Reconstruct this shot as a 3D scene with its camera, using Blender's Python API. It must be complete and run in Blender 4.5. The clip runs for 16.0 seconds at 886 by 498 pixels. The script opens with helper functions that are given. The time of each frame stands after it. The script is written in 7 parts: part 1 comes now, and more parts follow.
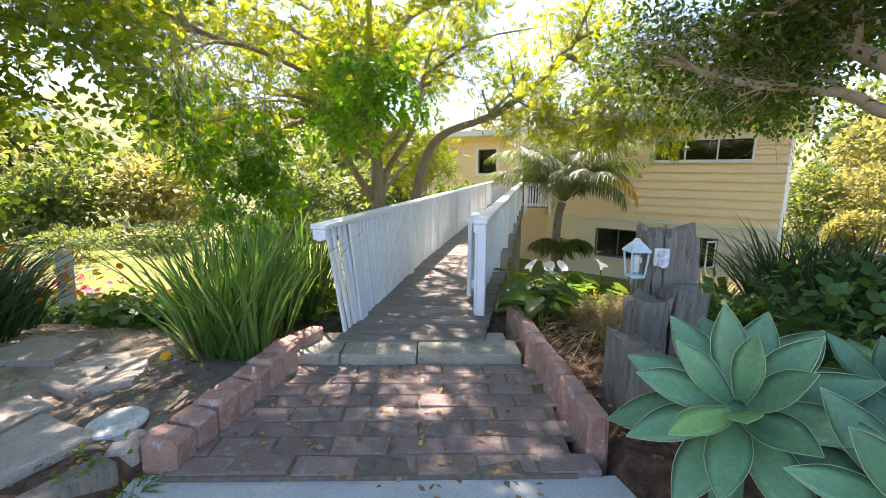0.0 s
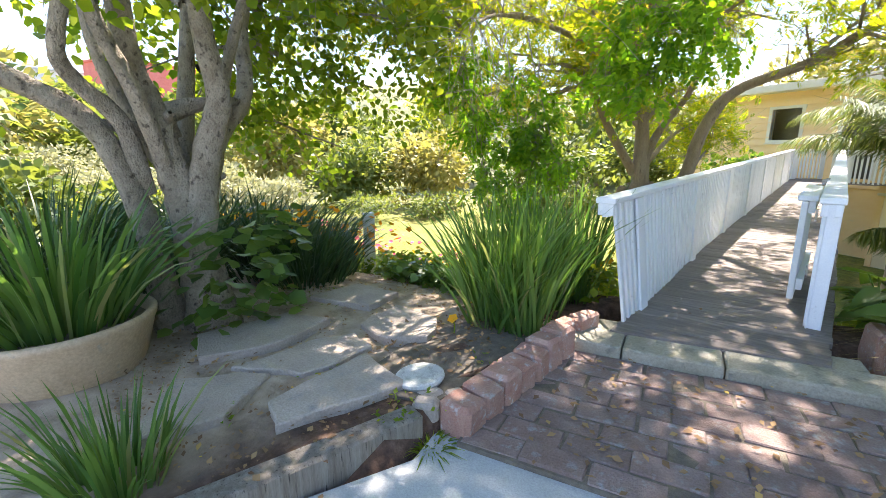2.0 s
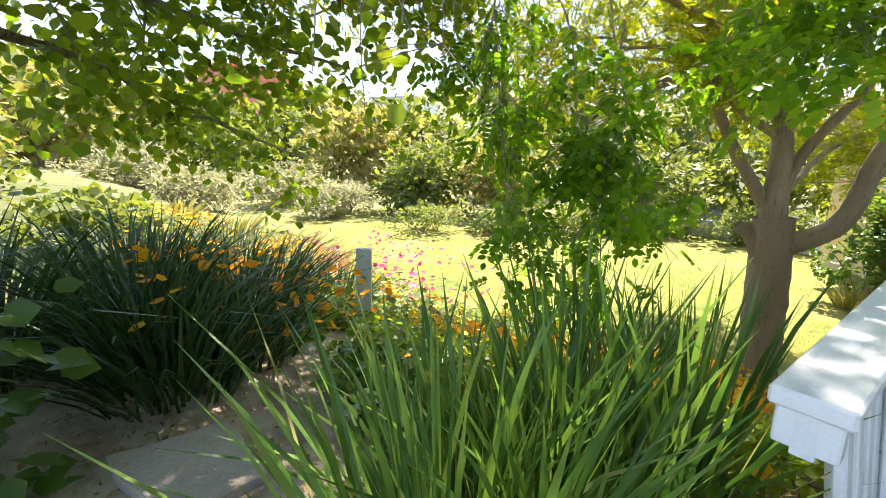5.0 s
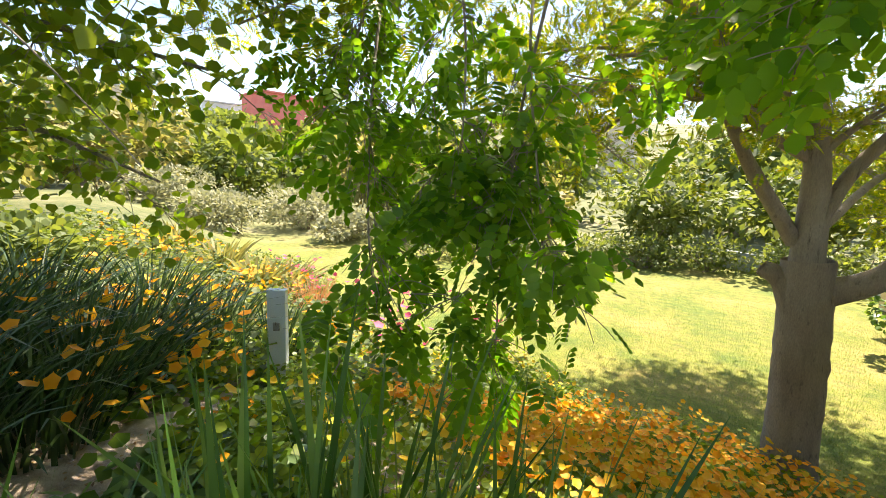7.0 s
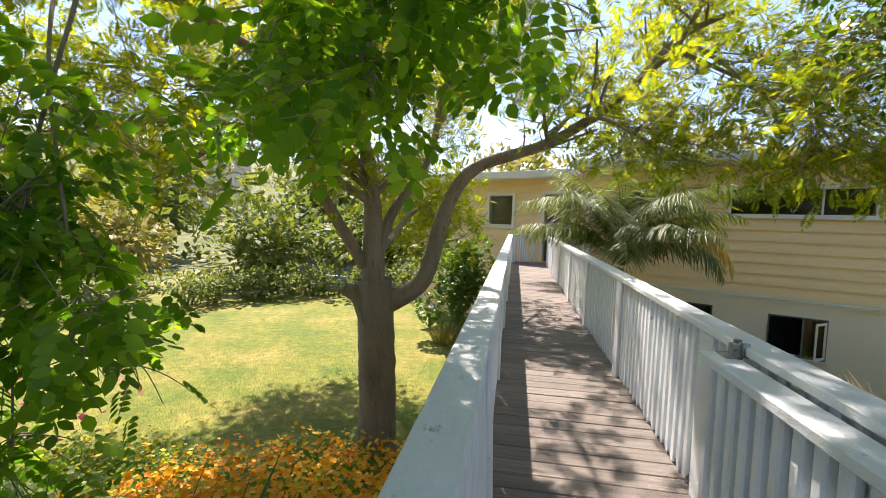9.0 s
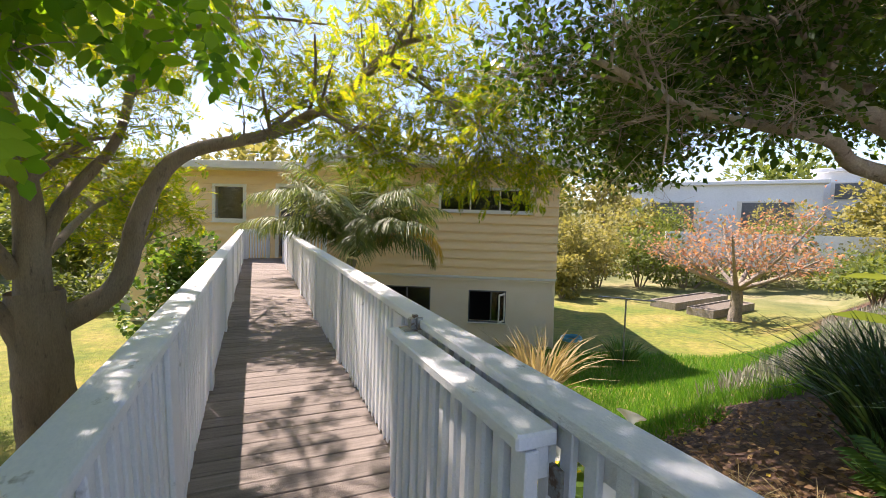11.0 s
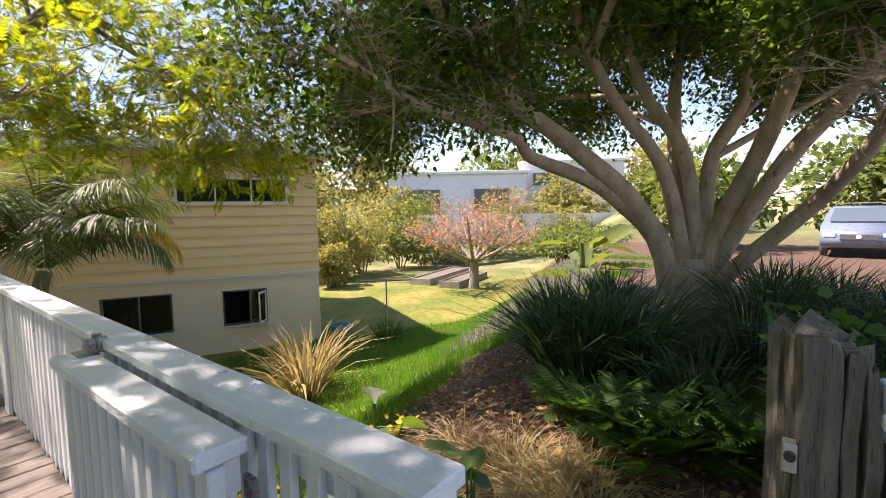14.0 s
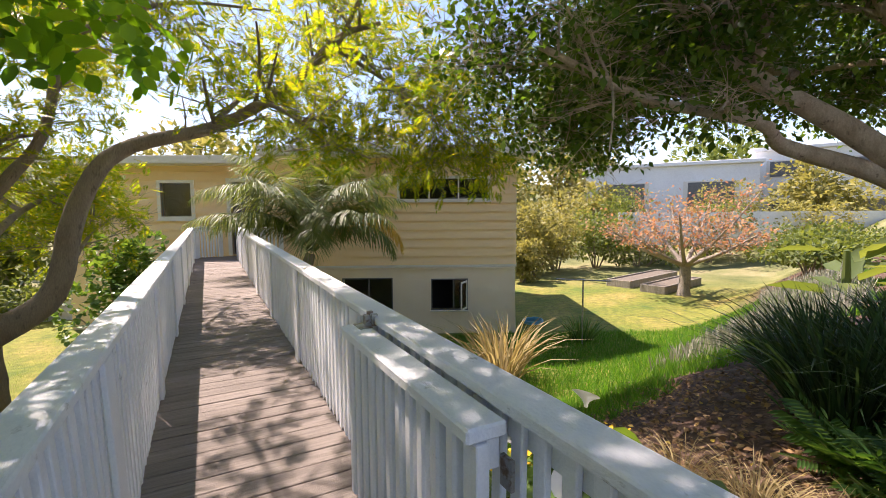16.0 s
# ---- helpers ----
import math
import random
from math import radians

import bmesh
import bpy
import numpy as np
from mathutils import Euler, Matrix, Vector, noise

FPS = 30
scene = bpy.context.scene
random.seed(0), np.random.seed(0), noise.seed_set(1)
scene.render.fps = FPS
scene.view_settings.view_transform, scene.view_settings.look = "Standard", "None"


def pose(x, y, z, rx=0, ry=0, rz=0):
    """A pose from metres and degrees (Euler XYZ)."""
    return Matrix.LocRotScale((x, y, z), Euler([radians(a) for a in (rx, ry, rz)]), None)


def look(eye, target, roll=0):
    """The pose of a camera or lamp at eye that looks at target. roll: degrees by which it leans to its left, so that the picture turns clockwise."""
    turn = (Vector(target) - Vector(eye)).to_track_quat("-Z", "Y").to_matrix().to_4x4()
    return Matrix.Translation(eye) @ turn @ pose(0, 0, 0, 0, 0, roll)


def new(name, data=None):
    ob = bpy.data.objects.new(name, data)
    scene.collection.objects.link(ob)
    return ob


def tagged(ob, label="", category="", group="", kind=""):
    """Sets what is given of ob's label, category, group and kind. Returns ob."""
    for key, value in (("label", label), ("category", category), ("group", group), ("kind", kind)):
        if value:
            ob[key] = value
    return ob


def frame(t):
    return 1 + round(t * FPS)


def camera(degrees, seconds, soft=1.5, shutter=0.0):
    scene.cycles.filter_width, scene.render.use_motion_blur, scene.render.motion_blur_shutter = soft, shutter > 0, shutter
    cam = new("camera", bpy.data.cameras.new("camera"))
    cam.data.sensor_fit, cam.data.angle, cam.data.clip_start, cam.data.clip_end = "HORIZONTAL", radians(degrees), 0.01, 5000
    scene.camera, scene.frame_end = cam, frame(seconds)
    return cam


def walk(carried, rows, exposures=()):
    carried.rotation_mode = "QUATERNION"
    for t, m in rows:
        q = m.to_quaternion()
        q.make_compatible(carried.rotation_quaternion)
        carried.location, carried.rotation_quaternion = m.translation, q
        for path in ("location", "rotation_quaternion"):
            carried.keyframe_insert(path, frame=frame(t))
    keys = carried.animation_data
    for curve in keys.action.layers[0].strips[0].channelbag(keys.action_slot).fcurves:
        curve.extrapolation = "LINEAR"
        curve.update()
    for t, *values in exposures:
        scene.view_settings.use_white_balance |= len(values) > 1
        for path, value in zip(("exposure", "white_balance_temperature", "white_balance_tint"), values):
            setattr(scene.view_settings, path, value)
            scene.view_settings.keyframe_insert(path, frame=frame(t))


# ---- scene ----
cam = camera(90.6, 16.0, soft=0.7)
PATH = [
    (0, (1.347, -3.094, 1.318), (0.953, -1.162, 0.983), 0.7),
    (0.5, (1.273, -3.153, 1.31), (0.441, -1.381, 0.898), 0.6),
    (1, (1.183, -3.171, 1.306), (0.167, -1.506, 0.866), 0.5),
    (1.5, (1.066, -3.111, 1.283), (-0.093, -1.558, 0.792), -0.6),
    (2, (0.879, -2.954, 1.271), (-0.421, -1.502, 0.823), -0.8),
    (2.5, (0.674, -2.79, 1.268), (-0.698, -1.411, 0.802), -1.3),
    (3, (0.378, -2.542, 1.262), (-0.954, -1.157, 0.708), -1.2),
    (3.5, (0.319, -2.104, 1.264), (-0.905, -0.645, 0.654), -1.0),
    (4, (0.195, -1.779, 1.362), (-1.107, -0.355, 0.838), -0.1),
    (4.2, (0.105, -1.706, 1.359), (-1.263, -0.326, 0.888), 0.7),
    (6.3, (-0.293, 0.325, 1.363), (-1.98, 1.314, 0.942), -0.4),
    (6.5, (-0.31, 0.344, 1.372), (-2.015, 1.308, 0.968), -0.0),
    (7, (-0.294, 0.383, 1.375), (-1.949, 1.459, 1.053), 1.4),
    (7.5, (-0.26, 0.431, 1.374), (-1.659, 1.828, 1.071), 2.4),
    (7.6, (-0.282, 0.433, 1.386), (-1.607, 1.9, 1.084), 2.6),
    (8, (-0.237, 0.48, 1.379), (-1.269, 2.174, 1.119), 2.4),
    (8.5, (-0.199, 0.484, 1.399), (-0.876, 2.356, 1.21), 2.2),
    (9, (-0.152, 0.477, 1.414), (-0.475, 2.447, 1.289), 2.0),
    (9.5, (-0.1, 0.448, 1.411), (-0.128, 2.445, 1.311), 2.2),
    (10, (-0.031, 0.452, 1.415), (0.256, 2.429, 1.316), 2.6),
    (10.2, (-0.018, 0.462, 1.409), (0.389, 2.417, 1.307), 2.5),
    (12.3, (0.229, 0.453, 1.415), (1.503, 1.991, 1.311), 0.2),
    (12.5, (0.24, 0.449, 1.405), (1.591, 1.92, 1.306), -0.0),
    (13, (0.272, 0.391, 1.401), (1.783, 1.697, 1.297), -0.1),
    (13.5, (0.291, 0.368, 1.399), (1.896, 1.555, 1.282), -0.4),
    (14, (0.284, 0.383, 1.396), (1.873, 1.588, 1.243), -1.0),
    (14.5, (0.249, 0.396, 1.411), (1.716, 1.744, 1.235), -1.1),
    (15, (0.219, 0.415, 1.417), (1.559, 1.888, 1.235), -0.7),
    (15.5, (0.171, 0.447, 1.429), (1.367, 2.041, 1.259), -0.5),
    (16, (0.119, 0.448, 1.436), (1.06, 2.205, 1.273), -0.4),
]
walk(cam, [(t, look(eye, target, roll)) for t, eye, target, roll in PATH],
     exposures=((0, 2.05, 6750, 21), (1.5, 2.2, 6700, 20), (2.2, 2.28, 6700, 18), (3.5, 2.32, 6700, 17), (4.2, 2.2, 6800, 17), (6.4, 1.92, 7300, 17), (7.5, 1.62, 7000, 17), (8.5, 1.36, 6800, 18), (10, 1.25, 6800, 22), (12.5, 1.27, 7000, 27), (13.8, 1.36, 7000, 27), (16, 1.22, 7000, 27)))

# ---- light ----
world = bpy.data.worlds.new("sky")
scene.world = world
world.use_nodes = True
wn = world.node_tree
sky = wn.nodes.new("ShaderNodeTexSky")
sky.sky_type = 'NISHITA'
sky.sun_disc = False
SUN_TO = Vector((-0.25, 0.62, 1.0)).normalized()
sky.sun_elevation = math.asin(SUN_TO.z)
sky.sun_rotation = math.atan2(SUN_TO.x, SUN_TO.y)
sky.air_density, sky.dust_density, sky.ozone_density = 1.0, 0.3, 2.5
wn.links.new(sky.outputs[0], wn.nodes["Background"].inputs[0])
wn.nodes["Background"].inputs[1].default_value = 0.12
sun = new("sun", bpy.data.lights.new("sun", 'SUN'))
sun.data.energy, sun.data.angle, sun.data.color = 5.0, radians(0.6), (1.0, 0.94, 0.84)
sun.matrix_basis = look(SUN_TO * 30, (0, 0, 0))


# ---- helpers of this scene ----
def thing(name, loc, label="", category="", group="", kind="", turn=0.0):
    ob = new(name)
    ob.matrix_basis = pose(loc[0], loc[1], loc[2], 0, 0, turn)
    return tagged(ob, label, category, group, kind)


def under(ob, parent):
    ob.parent = parent
    ob.matrix_parent_inverse = parent.matrix_basis.inverted()
    return ob


def part(name, bm, material, parent=None, label="", smooth=False):
    """bm: a bmesh, or (verts, faces) in world places. One mesh object under a thing or part."""
    me = bpy.data.meshes.new(name)
    if isinstance(bm, tuple):
        v, f = bm
        v = np.asarray(v, dtype=np.float32).reshape(-1, 3)
        if isinstance(f, np.ndarray):
            k = f.shape[1]
            me.vertices.add(len(v)), me.loops.add(f.size), me.polygons.add(len(f))
            me.vertices.foreach_set("co", v.ravel())
            me.loops.foreach_set("vertex_index", f.ravel().astype(np.int32))
            me.polygons.foreach_set("loop_start", np.arange(0, f.size, k, dtype=np.int32))
            me.update(calc_edges=True)
        else:
            me.from_pydata([tuple(map(float, p)) for p in v], [], f)
    else:
        bm.to_mesh(me)
        bm.free()
    if smooth:
        me.polygons.foreach_set("use_smooth", [True] * len(me.polygons))
    me.materials.append(material)
    ob = new(name, me)
    if parent is not None:
        under(ob, parent)
    if label:
        tagged(ob, label)
    return ob


def piece(name, me, m, parent):
    """An object on a shared mesh, at the world pose m."""
    ob = new(name, me)
    ob.matrix_basis = m
    return under(ob, parent)


def box(bm, x0, x1, y0, y1, z0, z1, m=None, bevel=0.0):
    vs = [bm.verts.new(p) for p in ((x0, y0, z0), (x1, y0, z0), (x1, y1, z0), (x0, y1, z0), (x0, y0, z1), (x1, y0, z1), (x1, y1, z1), (x0, y1, z1))]
    fs = [bm.faces.new([vs[i] for i in q]) for q in ((3, 2, 1, 0), (4, 5, 6, 7), (0, 1, 5, 4), (1, 2, 6, 5), (2, 3, 7, 6), (3, 0, 4, 7))]
    if bevel:
        es = list({e for f in fs for e in f.edges})
        out = bmesh.ops.bevel(bm, geom=es, offset=bevel, segments=1, affect='EDGES', profile=0.5)
        vs = list({v for f in out["faces"] for v in f.verts} | {v for v in vs if v.is_valid})
    if m is not None:
        bmesh.ops.transform(bm, matrix=m, verts=[v for v in vs if v.is_valid])
    return bm


def boxm(x0, x1, y0, y1, z0, z1, bevel=0.0, m=None):
    return box(bmesh.new(), x0, x1, y0, y1, z0, z1, m, bevel)


def mesh_of(bm, name, material):
    me = bpy.data.meshes.new(name)
    bm.to_mesh(me)
    bm.free()
    me.materials.append(material)
    return me


def prism(points, z0, z1):
    bm = bmesh.new()
    lo = [bm.verts.new((x, y, z0)) for x, y in points]
    hi = [bm.verts.new((x, y, z1)) for x, y in points]
    n = len(points)
    bm.faces.new(hi), bm.faces.new(lo[::-1])
    for i in range(n):
        bm.faces.new((lo[i], lo[(i + 1) % n], hi[(i + 1) % n], hi[i]))
    bmesh.ops.recalc_face_normals(bm, faces=bm.faces)
    return bm


def lathe(profile, seg=28, m=None):
    """A turned body from (radius, height) pairs."""
    v, f = [], []
    for r, z in profile:
        for k in range(seg):
            a = 2 * math.pi * k / seg
            v.append((r * math.cos(a), r * math.sin(a), z))
    for i in range(len(profile) - 1):
        for k in range(seg):
            f.append((i * seg + k, i * seg + (k + 1) % seg, (i + 1) * seg + (k + 1) % seg, (i + 1) * seg + k))
    if m is not None:
        v = [tuple(m @ Vector(p)) for p in v]
    return v, f


def spline(pts, n):
    """A smooth line through points, n steps per span."""
    p = np.array([2 * np.array(pts[0]) - np.array(pts[1]), *pts, 2 * np.array(pts[-1]) - np.array(pts[-2])], dtype=float)
    out = []
    for i in range(1, len(p) - 2):
        for t in np.linspace(0, 1, n, endpoint=False):
            a, b, c, d = p[i - 1], p[i], p[i + 1], p[i + 2]
            out.append(0.5 * ((2 * b) + (c - a) * t + (2 * a - 5 * b + 4 * c - d) * t * t + (3 * b - a - 3 * c + d) * t ** 3))
    out.append(p[-2])
    return np.array(out)


class Tubes:
    """Gathers tapering tubes into one mesh."""
    def __init__(self):
        self.v, self.f, self.n = [], [], 0

    def add(self, pts, r0, r1, seg=7, flare=0.0, rough=0.0, rng=None):
        pts = np.asarray(pts)
        m = len(pts)
        d = np.gradient(pts, axis=0)
        d /= np.linalg.norm(d, axis=1)[:, None] + 1e-9
        ref = np.array([0.0, 0.0, 1.0]) if abs(d[0][2]) < 0.9 else np.array([1.0, 0.0, 0.0])
        a = np.cross(d, ref)
        a /= np.linalg.norm(a, axis=1)[:, None] + 1e-9
        b = np.cross(d, a)
        s = np.linspace(0, 1, m)
        r = r0 + (r1 - r0) * s ** 0.8 + flare * np.exp(-s * 9)
        ang = np.linspace(0, 2 * math.pi, seg, endpoint=False)
        ring = pts[:, None, :] + r[:, None, None] * (np.cos(ang)[None, :, None] * a[:, None, :] + np.sin(ang)[None, :, None] * b[:, None, :])
        if rough and rng is not None:
            lob = 1 + rough * np.sin(ang * 3 + rng.uniform(0, 6))[None, :] * (0.4 + np.exp(-s * 4))[:, None] + rng.normal(0, rough * 0.35, (m, seg))
            ring = pts[:, None, :] + (ring - pts[:, None, :]) * lob[:, :, None]
        self.v.append(ring.reshape(-1, 3))
        i = np.arange(m - 1)[:, None] * seg
        k = np.arange(seg)[None, :]
        k2 = (k + 1) % seg
        self.f.append(np.stack([i + k, i + k2, i + seg + k2, i + seg + k], -1).reshape(-1, 4) + self.n)
        self.n += m * seg

    def data(self):
        return np.concatenate(self.v), np.concatenate(self.f)


def scatter(tv, tf, pos, fwd, up, scale):
    """Copies of a small form (tv, tf: x along fwd, z along up) at many places, as one vertex and face array."""
    fwd = fwd / (np.linalg.norm(fwd, axis=1)[:, None] + 1e-9)
    side = np.cross(up, fwd)
    side /= np.linalg.norm(side, axis=1)[:, None] + 1e-9
    nrm = np.cross(fwd, side)
    tv = np.asarray(tv, dtype=float)
    v = pos[:, None, :] + scale[:, None, None] * (tv[None, :, 0, None] * fwd[:, None, :] + tv[None, :, 1, None] * side[:, None, :] + tv[None, :, 2, None] * nrm[:, None, :])
    f = np.asarray(tf)[None] + (np.arange(len(pos)) * len(tv))[:, None, None]
    return v.reshape(-1, 3), f.reshape(-1, np.asarray(tf).shape[1])


def join(*sets):
    v, f, n = [], [], 0
    for a, b in sets:
        v.append(np.asarray(a)), f.append(np.asarray(b) + n)
        n += len(a)
    return np.concatenate(v), np.concatenate(f)


# ---- materials ----
def nodes_of(name):
    m = bpy.data.materials.new(name)
    m.use_nodes = True
    t = m.node_tree
    return m, t, t.nodes["Principled BSDF"]


def surface(name, c1, c2, scale=6.0, fine=60.0, rough=0.8, bump=0.2, c3=None, stretch=(1, 1, 1), vary=0.0, worn=0.5, metal=0.0, spec=0.4):
    """Two colours mixed by a coarse noise, a third in small worn patches, grain and bump from a fine noise."""
    m, t, p = nodes_of(name)
    co = t.nodes.new("ShaderNodeTexCoord")
    mp = t.nodes.new("ShaderNodeMapping")
    mp.inputs["Scale"].default_value = stretch
    t.links.new(co.outputs["Object"], mp.inputs[0])
    info = t.nodes.new("ShaderNodeObjectInfo")
    shift = t.nodes.new("ShaderNodeVectorMath")
    shift.operation = 'MULTIPLY_ADD'
    t.links.new(info.outputs["Random"], shift.inputs[0])
    shift.inputs[1].default_value = (37, 53, 71)
    t.links.new(mp.outputs[0], shift.inputs[2])

    def noisy(s, detail=5):
        n = t.nodes.new("ShaderNodeTexNoise")
        n.inputs["Scale"].default_value, n.inputs["Detail"].default_value, n.inputs["Roughness"].default_value = s, detail, 0.62
        t.links.new(shift.outputs[0], n.inputs["Vector"])
        return n.outputs[0]

    def ramp(src, lo, hi):
        r = t.nodes.new("ShaderNodeMapRange")
        r.inputs[1].default_value, r.inputs[2].default_value = lo, hi
        t.links.new(src, r.inputs[0])
        return r.outputs[0]

    def mix(fac, a, b, mode='MIX'):
        x = t.nodes.new("ShaderNodeMix")
        x.data_type, x.blend_type = 'RGBA', mode
        if isinstance(fac, float):
            x.inputs[0].default_value = fac
        else:
            t.links.new(fac, x.inputs[0])
        for s, i in ((a, 6), (b, 7)):
            if isinstance(s, tuple):
                x.inputs[i].default_value = (*s, 1)
            else:
                t.links.new(s, x.inputs[i])
        return x.outputs[2]

    coarse, grain = noisy(scale), noisy(fine, 3)
    col = mix(ramp(coarse, 0.32, 0.68), c1, c2)
    if c3:
        col = mix(ramp(noisy(scale * 2.7, 8), worn, worn + 0.12), col, c3)
    if vary:
        dark = tuple(c * 0.45 for c in c1)
        k = t.nodes.new("ShaderNodeMath")
        k.operation = 'MULTIPLY'
        t.links.new(info.outputs["Random"], k.inputs[0])
        k.inputs[1].default_value = vary
        col = mix(k.outputs[0], col, dark)
    col = mix(0.35, col, mix(ramp(grain, 0.3, 0.7), (0.35, 0.35, 0.35), (0.8, 0.8, 0.8)), 'OVERLAY')
    t.links.new(col, p.inputs["Base Color"])
    p.inputs["Metallic"].default_value = metal
    p.inputs["Specular IOR Level"].default_value = spec
    rr = t.nodes.new("ShaderNodeMapRange")
    rr.inputs[3].default_value, rr.inputs[4].default_value = max(0.05, rough - 0.12), min(1, rough + 0.12)
    t.links.new(coarse, rr.inputs[0])
    t.links.new(rr.outputs[0], p.inputs["Roughness"])
    if bump:
        s = t.nodes.new("ShaderNodeMath")
        s.operation = 'ADD'
        t.links.new(coarse, s.inputs[0]), t.links.new(grain, s.inputs[1])
        b = t.nodes.new("ShaderNodeBump")
        b.inputs["Strength"].default_value, b.inputs["Distance"].default_value = bump, 0.02
        t.links.new(s.outputs[0], b.inputs["Height"])
        t.links.new(b.outputs[0], p.inputs["Normal"])
    return m


def leafy(name, c1, c2, through_=0.45, rough=0.42, c3=None, back=None):
    """Leaves: each island between two greens, some light passing through."""
    m, t, p = nodes_of(name)
    g = t.nodes.new("ShaderNodeNewGeometry")
    r = t.nodes.new("ShaderNodeValToRGB")
    r.color_ramp.elements[0].color, r.color_ramp.elements[1].color = (*c1, 1), (*c2, 1)
    if c3:
        e = r.color_ramp.elements.new(0.93)
        e.color = (*c2, 1)
        r.color_ramp.elements[2].color = (*c3, 1)
    t.links.new(g.outputs["Random Per Island"], r.inputs[0])
    t.links.new(r.outputs[0], p.inputs["Base Color"])
    p.inputs["Roughness"].default_value = rough
    p.inputs["Specular IOR Level"].default_value = 0.35
    tr = t.nodes.new("ShaderNodeBsdfTranslucent")
    hue = t.nodes.new("ShaderNodeMix")
    hue.data_type, hue.blend_type = 'RGBA', 'MULTIPLY'
    hue.inputs[0].default_value = 1.0
    t.links.new(r.outputs[0], hue.inputs[6])
    hue.inputs[7].default_value = (*(back or (2.6, 2.3, 0.9)), 1)
    t.links.new(hue.outputs[2], tr.inputs[0])
    mx = t.nodes.new("ShaderNodeMixShader")
    mx.inputs[0].default_value = through_
    t.links.new(p.outputs[0], mx.inputs[1]), t.links.new(tr.outputs[0], mx.inputs[2])
    t.links.new(mx.outputs[0], t.nodes["Material Output"].inputs[0])
    return m


def plain(name, c, rough=0.5, metal=0.0):
    m, t, p = nodes_of(name)
    p.inputs["Base Color"].default_value = (*c, 1)
    p.inputs["Roughness"].default_value, p.inputs["Metallic"].default_value = rough, metal
    return m


def glass(name, tint=(0.9, 0.95, 0.95)):
    m, t, p = nodes_of(name)
    p.inputs["Base Color"].default_value = (*tint, 1)
    p.inputs["Roughness"].default_value, p.inputs["Transmission Weight"].default_value = 0.02, 1.0
    return m


def ground_material():
    """Dry lawn below, leaf-strewn soil on the slopes and beds."""
    m, t, p = nodes_of("ground")
    co = t.nodes.new("ShaderNodeNewGeometry")

    def noisy(s, d=6):
        n = t.nodes.new("ShaderNodeTexNoise")
        n.inputs["Scale"].default_value, n.inputs["Detail"].default_value, n.inputs["Roughness"].default_value = s, d, 0.65
        t.links.new(co.outputs["Position"], n.inputs["Vector"])
        return n.outputs[0]

    def ramp(src, *stops):
        r = t.nodes.new("ShaderNodeValToRGB")
        e = r.color_ramp.elements
        e[0].position, e[0].color = stops[0][0], (*stops[0][1], 1)
        e[1].position, e[1].color = stops[-1][0], (*stops[-1][1], 1)
        for s, c in stops[1:-1]:
            q = e.new(s)
            q.color = (*c, 1)
        t.links.new(src, r.inputs[0])
        return r.outputs[0]

    lawn = ramp(noisy(0.55), (0.3, (0.085, 0.135, 0.02)), (0.5, (0.165, 0.175, 0.036)), (0.70, (0.28, 0.225, 0.09)))
    blades = ramp(noisy(38, 4), (0.25, (0.28, 0.28, 0.22)), (0.75, (0.85, 0.85, 0.6)))
    mul = t.nodes.new("ShaderNodeMix")
    mul.data_type, mul.blend_type = 'RGBA', 'OVERLAY'
    mul.inputs[0].default_value = 0.7
    patch = t.nodes.new("ShaderNodeMix")
    patch.data_type, patch.blend_type = 'RGBA', 'OVERLAY'
    patch.inputs[0].default_value = 0.75
    t.links.new(lawn, patch.inputs[6])
    t.links.new(ramp(noisy(4.5, 8), (0.32, (0.22, 0.26, 0.18)), (0.68, (0.72, 0.66, 0.52))), patch.inputs[7])
    t.links.new(patch.outputs[2], mul.inputs[6]), t.links.new(blades, mul.inputs[7])
    mulch = ramp(noisy(11, 9), (0.3, (0.035, 0.02, 0.013)), (0.5, (0.11, 0.062, 0.04)), (0.72, (0.22, 0.14, 0.095)))
    dust = ramp(noisy(5, 9), (0.3, (0.20, 0.15, 0.105)), (0.5, (0.40, 0.315, 0.235)), (0.72, (0.54, 0.45, 0.35)))
    sep = t.nodes.new("ShaderNodeSeparateXYZ")
    t.links.new(co.outputs["Position"], sep.inputs[0])
    xr = t.nodes.new("ShaderNodeMapRange")
    xr.inputs[1].default_value, xr.inputs[2].default_value = -1.2, -0.8
    t.links.new(sep.outputs[0], xr.inputs[0])
    sm = t.nodes.new("ShaderNodeMix")
    sm.data_type = 'RGBA'
    t.links.new(xr.outputs[0], sm.inputs[0])
    weedy = t.nodes.new("ShaderNodeMix")
    weedy.data_type = 'RGBA'
    xw = t.nodes.new("ShaderNodeMapRange")
    xw.inputs[1].default_value, xw.inputs[2].default_value = -5.4, -4.0
    t.links.new(sep.outputs[0], xw.inputs[0])
    t.links.new(xw.outputs[0], weedy.inputs[0])
    t.links.new(ramp(noisy(2.5, 8), (0.3, (0.035, 0.06, 0.015)), (0.5, (0.09, 0.11, 0.03)), (0.72, (0.20, 0.17, 0.08))), weedy.inputs[6])
    t.links.new(dust, weedy.inputs[7])
    t.links.new(weedy.outputs[2], sm.inputs[6]), t.links.new(mulch, sm.inputs[7])
    soil = sm.outputs[2]
    zr = t.nodes.new("ShaderNodeMapRange")
    zr.inputs[1].default_value, zr.inputs[2].default_value = -1.9, -1.3
    zn = t.nodes.new("ShaderNodeMath")
    zn.operation = 'MULTIPLY_ADD'
